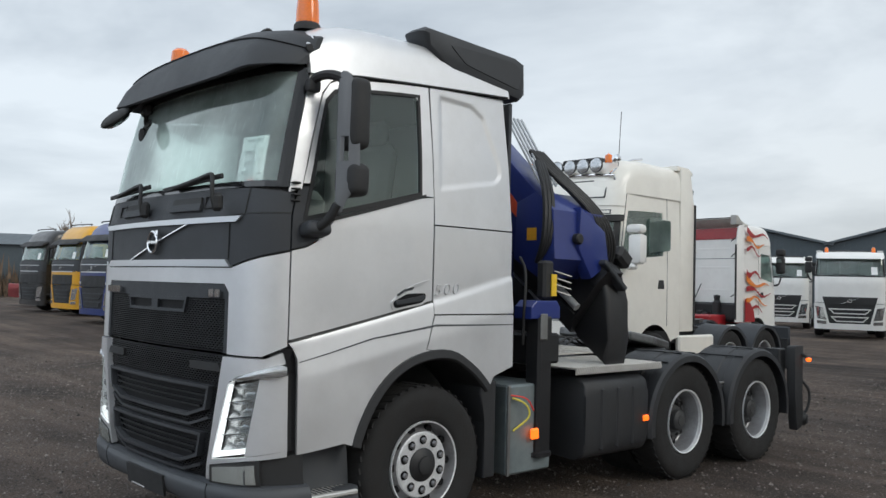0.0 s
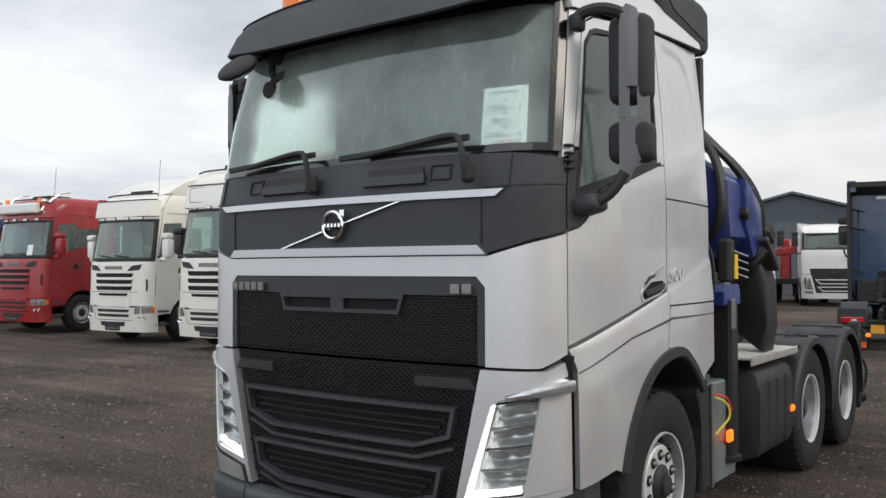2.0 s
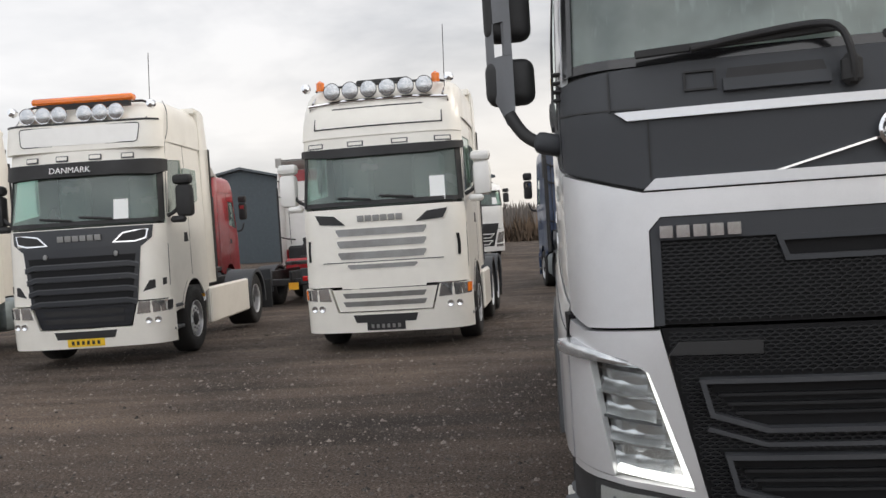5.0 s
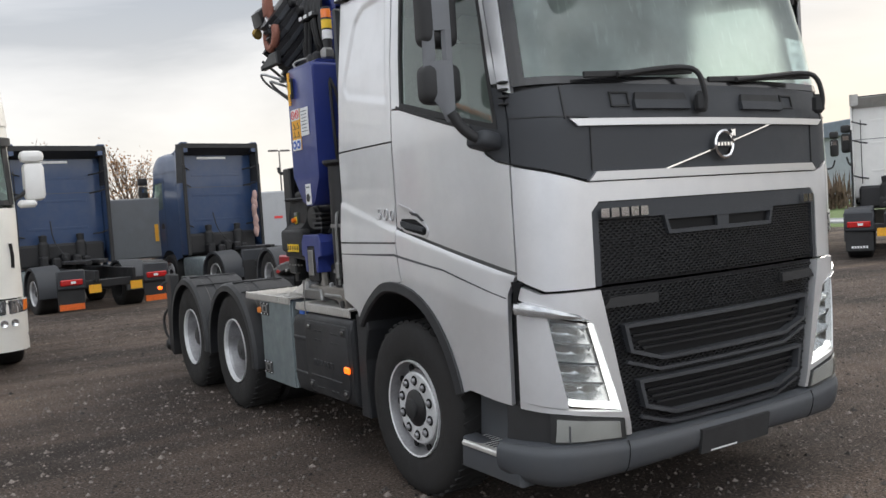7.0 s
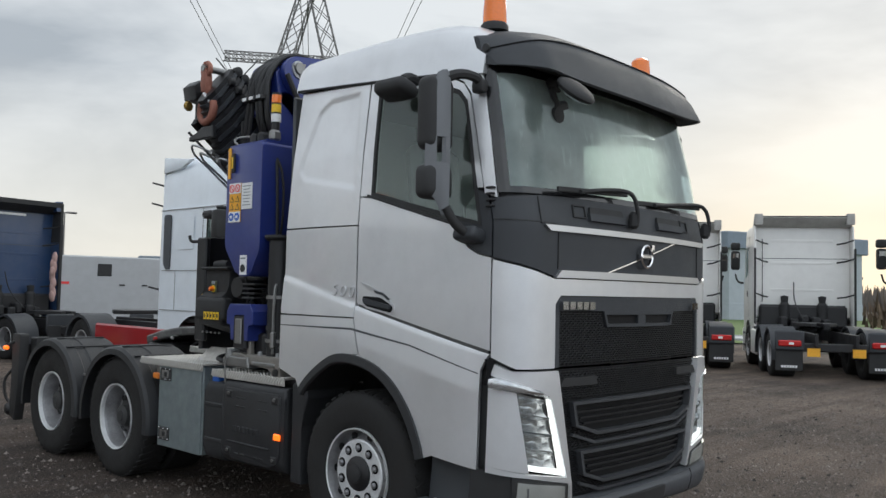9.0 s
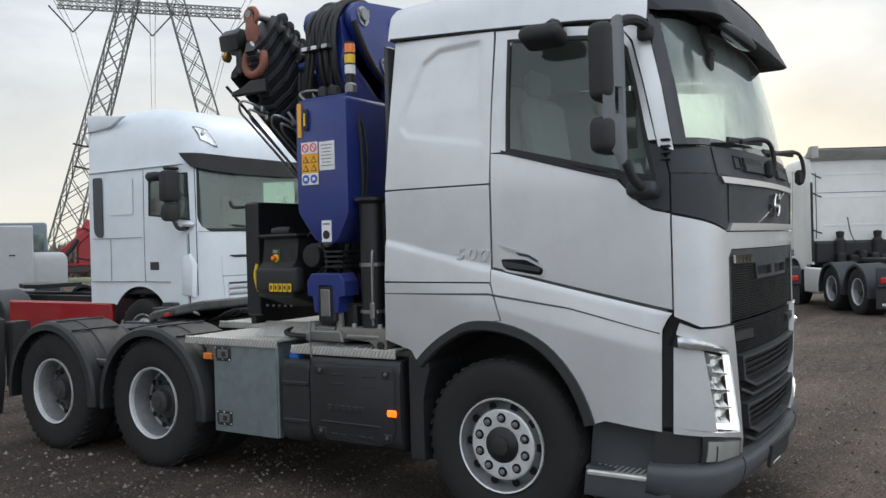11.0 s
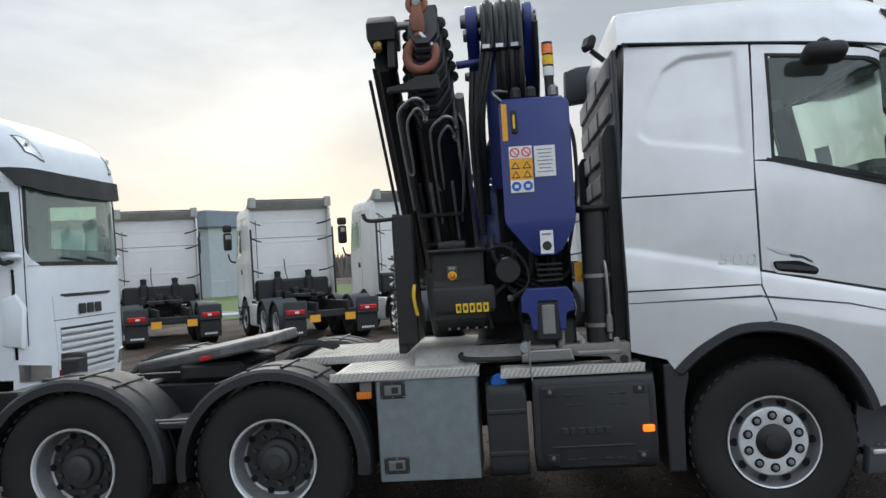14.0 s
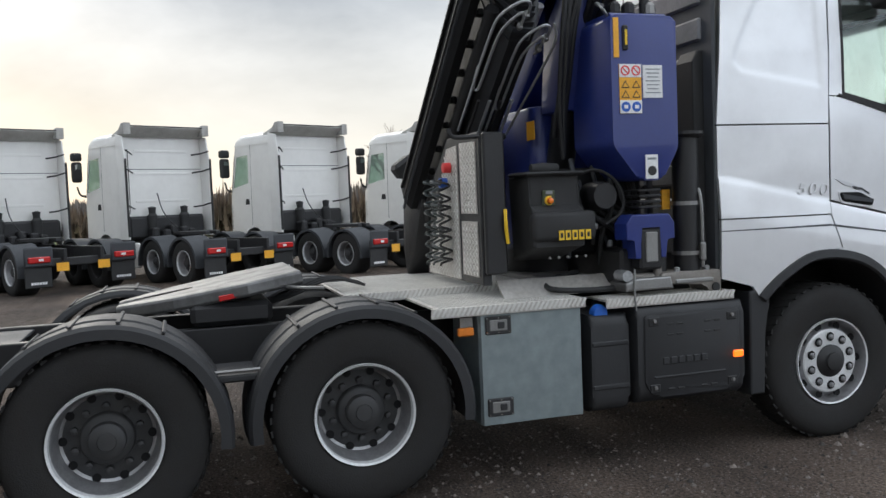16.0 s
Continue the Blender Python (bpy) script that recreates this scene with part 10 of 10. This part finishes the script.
def bare_tree(p, h, label, leaves=0, seed=1, spread=0.5):
    """A winter tree: a tapered trunk, limbs and fine twigs, with a few withered leaves."""
    r = random.Random(seed)
    t = thing("bare_tree", label, "tree", pose(p[0], p[1], ground_z(*p)), "bare trees")
    trunk, twigs, tips = bmesh.new(), bmesh.new(), []

    def limb(a, d, length, rad, depth):
        b = a + d * length
        mid = a.lerp(b, 0.5) + Vector((r.uniform(-1, 1), r.uniform(-1, 1), 0)) * length * 0.06
        n = 6 if depth < 2 else 3
        bmn = trunk if depth < 2 else twigs
        rings = []
        for q, rr in ((a, rad), (mid, rad * 0.82), (b, rad * 0.62)):
            u = d.orthogonal().normalized()
            v = d.cross(u)
            rings.append([bmn.verts.new(q + rr * (math.cos(2 * math.pi * k / n) * u + math.sin(2 * math.pi * k / n) * v)) for k in range(n)])
        for x, y in zip(rings, rings[1:]):
            for k in range(n):
                bmn.faces.new((x[k], x[(k + 1) % n], y[(k + 1) % n], y[k]))
        if depth >= 4:
            tips.append(b)
            return
        for k in range(r.choice((3, 4)) if depth else 5):
            a2 = a.lerp(b, r.uniform(0.45, 1.0)) if k else b
            e = (d + Vector((r.uniform(-1, 1), r.uniform(-1, 1), r.uniform(-0.2, 0.7))) * spread * (1.2 if depth else 1.0)).normalized()
            limb(a2, e, length * r.uniform(0.55, 0.8), rad * 0.55, depth + 1)

    limb(Vector((0, 0, -0.1)), Vector((r.uniform(-0.06, 0.06), r.uniform(-0.06, 0.06), 1)).normalized(), h * 0.32, h * 0.022, 0)
    part("trunk", trunk, BARK, t, "", True)
    part("twig_crown", twigs, BARK, t, "fine bare twigs")
    if leaves:
        lf = bmesh.new()
        for q in tips:
            for _ in range(leaves):
                c = q + Vector((r.gauss(0, 0.25), r.gauss(0, 0.25), r.gauss(0, 0.2)))
                a, b = Vector((r.uniform(-1, 1), r.uniform(-1, 1), r.uniform(-1, 1))).normalized() * 0.06, Vector((r.uniform(-1, 1), r.uniform(-1, 1), r.uniform(-1, 1))).normalized() * 0.05
                lf.faces.new([lf.verts.new(c + a), lf.verts.new(c + b), lf.verts.new(c - a), lf.verts.new(c - b)])
        part("leaves", lf, LEAF, t, "sparse withered brown leaves")
    return t


for k, (x, y, h, lv) in enumerate(((0.2, 33, 6.0, 0), (1.6, 35, 6.5, 0), (3.4, 40, 7.0, 1), (5.4, 38, 6.6, 4), (6.8, 41, 6.4, 3), (40, -5.6, 7.0, 0), (44, -8, 7.5, 0), (-79, 27, 9.5, 0), (-83, 33, 8.0, 0), (-74, 31, 8.5, 0))):
    bare_tree((x, y), h, "bare winter tree with withered brown leaves" if lv else "bare winter tree with fine twigs", lv, 11 + k)


def hedge(x0, y0, x1, y1, h, n, label, w=1.2, seed=3):
    r = random.Random(seed)
    vs, fs = [], []
    for i in range(n):
        t = r.random()
        x, y = x0 + (x1 - x0) * t + r.uniform(-w, w), y0 + (y1 - y0) * t + r.uniform(-w, w)
        top = h * (0.55 + 0.45 * noise.noise((x * 0.15, y * 0.15, 3.0)) + r.uniform(-0.1, 0.35))
        a, lean = r.uniform(0, 6.28), r.uniform(-0.4, 0.4)
        b = 0.05 + 0.02 * h
        z0 = r.uniform(-0.2, 0.5 * top)
        k = len(vs)
        vs += [(x - b * math.cos(a), y - b * math.sin(a), z0), (x + b * math.cos(a), y + b * math.sin(a), z0), (x + lean, y + lean * math.sin(a), z0 + top * r.uniform(0.35, 0.65))]
        fs.append((k, k + 1, k + 2))
    me = bpy.data.meshes.new("hedge")
    me.from_pydata(vs, [], fs)
    me.materials.append(HEDGE)
    tagged(new("hedge", me), label, "hedge", kind="stuff")


hedge(46, -40, 50, 12, 3.4, 9000, "brown leafless hedge behind the yard", 1.5, 3)
hedge(52, 32, 30, 62, 3.0, 5000, "brown leafless hedge beyond the yard", 1.5, 4)
hedge(-62, 8, -70, 60, 3.4, 6000, "brown leafless hedge behind the parked row", 1.5, 5)
hedge(-40, 62, 12, 66, 3.0, 6000, "brown leafless hedge behind the shed", 1.5, 6)
# distant woods all round
r = random.Random(9)
vs, fs = [], []
for i in range(40000):
    a = r.uniform(0, 2 * math.pi)
    d = r.uniform(170, 230)
    x, y = d * math.cos(a), d * math.sin(a)
    top = 4.2 + 2.6 * noise.noise((math.cos(a) * 9, math.sin(a) * 9, 1.0)) + r.uniform(-1.2, 1.2)
    b, k = r.uniform(0.25, 0.8), len(vs)
    vs += [(x - b * math.sin(a), y + b * math.cos(a), -0.5), (x + b * math.sin(a), y - b * math.cos(a), -0.5), (x + r.uniform(-1, 1), y + r.uniform(-1, 1), max(1.5, top))]
    fs.append((k, k + 1, k + 2))
me = bpy.data.meshes.new("distant_woods")
me.from_pydata(vs, [], fs)
me.materials.append(mat("distant_bare_woods", (0.16, 0.14, 0.125), 0.95, island=0.25))
tagged(new("distant_woods", me), "grey-brown bare woods on the horizon", "woods", kind="stuff")


# power pylon: two lattice legs and a cross arm
def lattice(bm, a, b, w0, w1, n, r):
    a, b = Vector(a), Vector(b)
    d = (b - a).normalized()
    u = d.orthogonal().normalized()
    v = d.cross(u)
    rows = []
    for i in range(n + 1):
        t = i / n
        c, w = a.lerp(b, t), (w0 + (w1 - w0) * t) / 2
        rows.append([c + u * w * sx + v * w * sy for sx, sy in ((1, 1), (-1, 1), (-1, -1), (1, -1))])
    for p, q in zip(rows, rows[1:]):
        for k in range(4):
            tube([p[k], q[k]], r, 4, bm, 0)
            tube([p[k], q[(k + 1) % 4]], r * 0.6, 3, bm, 0)
            tube([p[(k + 1) % 4], q[k]], r * 0.6, 3, bm, 0)


pylon = thing("power_pylon", "grey lattice power pylon with two legs and a cross arm", "pylon")
for foot, top in (((53.9, 91.4, 0), (63.2, 84.7, 42)), ((71.5, 77.4, 0), (63.5, 84.4, 42))):
    bm = bmesh.new()
    lattice(bm, foot, top, 2.9, 1.7, 16, 0.11)
    part("leg", bm, GALV, pylon, "leaning lattice leg")
bm = bmesh.new()
lattice(bm, (54.5, 90.9, 31.4), (71.1, 77.6, 31.4), 1.0, 1.0, 22, 0.08)
part("cross_arm", bm, GALV, pylon, "lattice cross arm")
CABLE = mat("dark_cable", (0.10, 0.10, 0.10), 0.6)
for t in (0.08, 0.5, 0.92):
    c = Vector((54.5, 90.9, 31.0)).lerp(Vector((71.1, 77.6, 31.0)), t)
    dvec = Vector((0.78, -0.62, 0))
    for s in (1, -1):
        part("insulator", tube([c + dvec * 2.6 * s, c + Vector((0, 0, -3.0))], 0.09, 4, None, 0), CABLE, pylon, "slanting insulator string")
        for o in (-0.35, 0.35):
            far = c + Vector((0.62, 0.78, 0)) * s * 180 + Vector((0, 0, -3.0))
            mid = c.lerp(far, 0.5) + Vector((0, 0, -8))
            part("power_line", tube([c + Vector((o, 0, -3.0)), mid + Vector((o, 0, 0)), far + Vector((o, 0, 0))], 0.035, 3, None, 3), CABLE, pylon, "slack power line")


def lamp_post(x, y, h, heads):
    lp = thing("street_lamp", "tall grey yard lamp post", "lamp post", pose(x, y, 0), "yard lamp posts")
    part("pole", lathe([(0.07, -0.2), (0.04, h)], (0, 0, 0), "z", 10), GALV, lp)
    for k in range(heads):
        a = math.pi * k
        part("lamp_head", box((0.36 * math.cos(a), 0.36 * math.sin(a), h), (0.55, 0.24, 0.10), 0.03), GALV, lp, "lamp head")


lamp_post(14.8, 43.2, 5.6, 2)
lamp_post(41.9, 36.3, 11.4, 2)
lamp_post(19.7, 31.0, 7.6, 2)

# pale horse-box lorry and a grey trailer far behind
hb = thing("box_lorry", "pale grey box lorry with small windows", "truck", pose(11.2, 32.0, -0.17, 0, 0, -14))
part("box_body", box((0, 0, 1.76), (5.4, 2.3, 2.6), 0.06), PALE, hb, "pale grey box body")
for x, z, w, h in ((-2.35, 2.1, 0.35, 0.9), (0.3, 2.5, 0.55, 0.5)):
    part("window", box((x, -1.155, z), (w, 0.03, h), 0.05), BLACK, hb, "small dark window")
for x in (1.0, 1.9):
    part("vent", box((x, -1.16, 1.9), (0.22, 0.02, 0.06)), BLACK, hb)
part("red_mark", box((-1.2, -1.16, 1.95), (0.35, 0.01, 0.10)), REDINK, hb)
part("cab", box((3.3, 0, 1.2), (1.6, 2.0, 1.6), 0.3, seg=3), PALE, hb, "", True)
for x in (-1.3, 0.6, 3.2):
    wheel(hb, (x, 0, 0), -1, "steer", 0.38, 0.25, detail=False).matrix_local = pose(x, -1.12, 0.38, 0, 0, 90)
gt = thing("box_trailer", "dark grey box trailer seen from behind", "trailer", pose(1.8, 23.0, -0.17, 0, 0, -8))
part("box_body", box((0, 3, 1.85), (2.6, 7, 1.75), 0.04), PALETRUCK, gt, "grey trailer body")
part("underrun", box((0, -0.45, 0.75), (2.6, 0.15, 0.35), 0.03), STEEL, gt)
part("orange_marker", box((0.8, -0.53, 1.7), (0.10, 0.03, 0.5)), STICKERO, gt)
part("tail_lamps", box((0, -0.55, 0.62), (2.3, 0.05, 0.12), 0.01), REDLENS, gt)
for s in (1, -1):
    wheel(gt, (s * 1.2, 1.2, 0.5), s, "drive", 0.5, 0.3, detail=False)

# lorry with a red crane behind the tall white one
rc = thing("crane_lorry", "dark lorry with a folded red crane", "truck", pose(18.8, 36.8, -0.17, 0, 0, -32))
part("cab", box((-1.6, 1.0, 2.0), (2.3, 2.2, 2.9), 0.15, seg=2), mat("grey_blue_paint", (0.12, 0.16, 0.19), 0.4, coat=0.4, dirt=0.2), rc, "grey-blue cab", True)
part("cab_window", box((-1.6, -0.12, 2.5), (2.0, 0.02, 0.8), 0.02), GLASS_D, rc)
part("bed", box((1.8, 1.0, 1.15), (5.0, 2.4, 0.35), 0.04), mat("dark_bed", (0.05, 0.04, 0.04), 0.7, dirt=0.3), rc, "dark load bed")
part("red_rail", box((1.8, -0.22, 1.38), (5.0, 0.06, 0.08), 0.01), P_RED, rc, "red rail")
part("crane_column", box((1.2, 0.6, 2.2), (0.7, 0.7, 2.0), 0.08), P_RED, rc, "red crane column", True)
part("crane_arm", beam((0.2, 0.4, 1.9), (1.9, 0.4, 3.5), 0.45, 0.4, bevel=0.05), P_RED, rc, "red crane arm")
part("crane_arm", beam((1.2, 0.2, 3.4), (2.6, 0.2, 2.6), 0.4, 0.5, bevel=0.05), P_RED, rc)
part("crane_ram", tube([(0.2, 0.0, 1.6), (0.9, 0.0, 2.6)], 0.10, 10, soft=0), BLACKMETAL, rc)
part("winch_house", prism(rounded([(1.7, 1.36), (3.85, 1.36), (3.95, 2.6), (3.75, 3.15), (3.1, 3.4), (2.7, 3.85), (1.9, 3.9), (1.6, 3.5)], 0.12), 0.0, 0.9, "y", 0.05), P_RED, rc, "rounded red crane housing", True)
part("house_rib", beam((1.8, -0.03, 3.05), (3.7, -0.03, 2.95), 0.05, 0.10), P_RED, rc)
part("house_rib", beam((1.8, -0.03, 2.55), (3.85, -0.03, 2.5), 0.05, 0.08), BLACKMETAL, rc)
part("house_plate", box((2.9, -0.02, 2.75), (0.45, 0.02, 0.14), 0.01), PALE, rc)
part("end_tower", box((3.75, 0.3, 1.55), (0.75, 0.7, 1.15), 0.05), P_RED, rc, "red end block", True)
part("house_rail", tube([(1.9, 0.05, 3.9), (2.0, 0.05, 4.05), (2.7, 0.05, 4.0), (3.3, 0.05, 3.45)], 0.025, 6, soft=1), P_RED, rc)
part("marker_board", box((2.6, -0.24, 1.1), (0.5, 0.02, 0.16), 0.005), STICKERO, rc, "orange reflective board")
for x in (-1.8, 2.6, 3.8):
    wheel(rc, (x, 0, 0), -1, "drive", 0.5, 0.3, detail=False).matrix_local = pose(x, -0.2, 0.5, 0, 0, 90)

# flame stripes and red chassis on the white lorry by the shed
FLAME = mat("orange_stripe", (0.75, 0.22, 0.03), 0.4)
for k, (z, c, y0, thick) in enumerate(((3.62, P_RED, 0.9, 0.20), (3.34, FLAME, 1.1, 0.16), (3.12, P_RED, 1.3, 0.12), (2.42, P_RED, 1.25, 0.20), (2.12, FLAME, 0.8, 0.20), (1.86, P_RED, 0.7, 0.16), (1.62, FLAME, 0.9, 0.14), (1.40, P_RED, 1.2, 0.22))):
    pts = [(y0 + (2.10 - y0) * i / 8, z + 0.09 * math.sin(i * 0.9 + k * 1.7) + 0.03 * i) for i in range(9)]
    poly = pts + [(y, zz - 0.02 - thick * (8 - j) / 8 * (0.7 + 0.3 * math.sin(j * 1.4))) for j, (y, zz) in enumerate(reversed(pts))]
    for s in (1, -1):
        part("flame_stripe", prism(poly, s * 1.245, s * 1.252, "x"), c, flame, "flame-shaped stripe")
for s in (1, -1):
    part("red_side", prism(rounded([(1.60, 1.05), (2.16, 1.05), (2.16, 1.75), (1.85, 1.60), (1.66, 1.35)], 0.04), s * 1.240, s * 1.2465, "x"), P_RED, flame, "red lower side")
part("roof_band", box((0, 2.205, 3.72), (2.3, 0.03, 0.34)), P_RED, flame, "red band under the roof edge")
part("red_box", box((0, 2.9, 1.0), (1.6, 0.9, 0.5), 0.05), P_RED, flame, "red chassis part")
part("red_cab_foot", box((0, 2.22, 1.25), (2.36, 0.06, 0.5), 0.02), P_RED, flame)

# red low trailer at the far end of the row
lt = thing("low_trailer", "red low trailer at the end of the row", "trailer", pose(-41.5, 12.5, -0.17, 0, 0, 6))
part("bed", box((0, 2, 1.0), (2.6, 6, 0.5), 0.04), P_RED, lt, "red trailer bed")
part("headboard", box((0, -0.95, 1.1), (2.6, 0.1, 0.7), 0.02), P_RED, lt)
for s in (1, -1):
    for y in (2.5, 3.8):
        wheel(lt, (s * 1.15, y, 0.45), s, "drive", 0.45, 0.3, detail=False)

# red loader crane on a chassis, before the shed
rk = thing("red_crane_lorry", "red lorry chassis with a folded red crane by the shed", "truck", pose(-6.8, 36.5, ground_z(-6.8, 36.5), 0, 0, 12))
part("chassis_bed", box((0, 1.5, 0.95), (2.3, 5.0, 0.25), 0.03), BLACKMETAL, rk, "dark chassis")
part("crane_column", box((-0.5, -0.6, 1.9), (0.45, 0.45, 1.8), 0.06), P_RED, rk, "red crane column", True)
part("crane_arm", beam((-0.9, -0.7, 2.2), (1.0, -0.7, 2.5), 0.35, 0.32, bevel=0.04), P_RED, rk, "red crane arm")
part("crane_arm", beam((0.9, -0.7, 1.3), (0.7, -0.7, 3.0), 0.35, 0.3, (1, 0, 0), 0.04), P_RED, rk)
part("crane_ram", tube([(0.3, -0.95, 1.3), (0.3, -0.95, 2.3)], 0.10, 10, soft=0), mat("orange_ram", (0.7, 0.16, 0.03), 0.4), rk, "orange cylinder")
for sx in (1, -1):
    for y in (0.6, 2.6):
        wheel(rk, (sx * 1.15, y, 0.5), sx, "drive", 0.5, 0.3, detail=False)


# parked car beyond the tractors
def parked_car(m, colour, label):
    ob = thing("parked_car", label, "car", m)
    part("body", prism(rounded([(-2.1, 0.35), (2.1, 0.35), (2.15, 0.75), (1.9, 0.92), (1.0, 0.98), (-1.9, 1.0), (-2.12, 0.8)], 0.12), -0.85, 0.85, "y", 0.06), colour, ob, "", True)
    cabin = part("cabin", prism(rounded([(1.0, 0.96), (0.35, 1.42), (-1.2, 1.46), (-1.85, 0.98)], 0.08), -0.76, 0.76, "y", 0.06), colour, ob, "", True)
    for sy in (1, -1):
        part("side_window", prism(rounded([(0.75, 1.0), (0.30, 1.36), (-1.1, 1.39), (-1.55, 1.02)], 0.05), sy * 0.755, sy * 0.775, "y"), GLOSSBLACK, cabin, "dark side window")
        for x in (-1.3, 1.35):
            wheel(ob, (0, 0, 0), sy, "steer", 0.32, 0.2, detail=False).matrix_local = pose(x, sy * 0.84, 0.32, 0, 0, 90)
    part("windscreen", beam((0.98, 0, 1.0), (0.40, 0, 1.40), 1.3, 0.02), GLOSSBLACK, cabin)
    return ob


parked_car(pose(45.5, 32.6, -0.17, 0, 0, 155), P_COOL, "silver parked car at the edge of the yard")
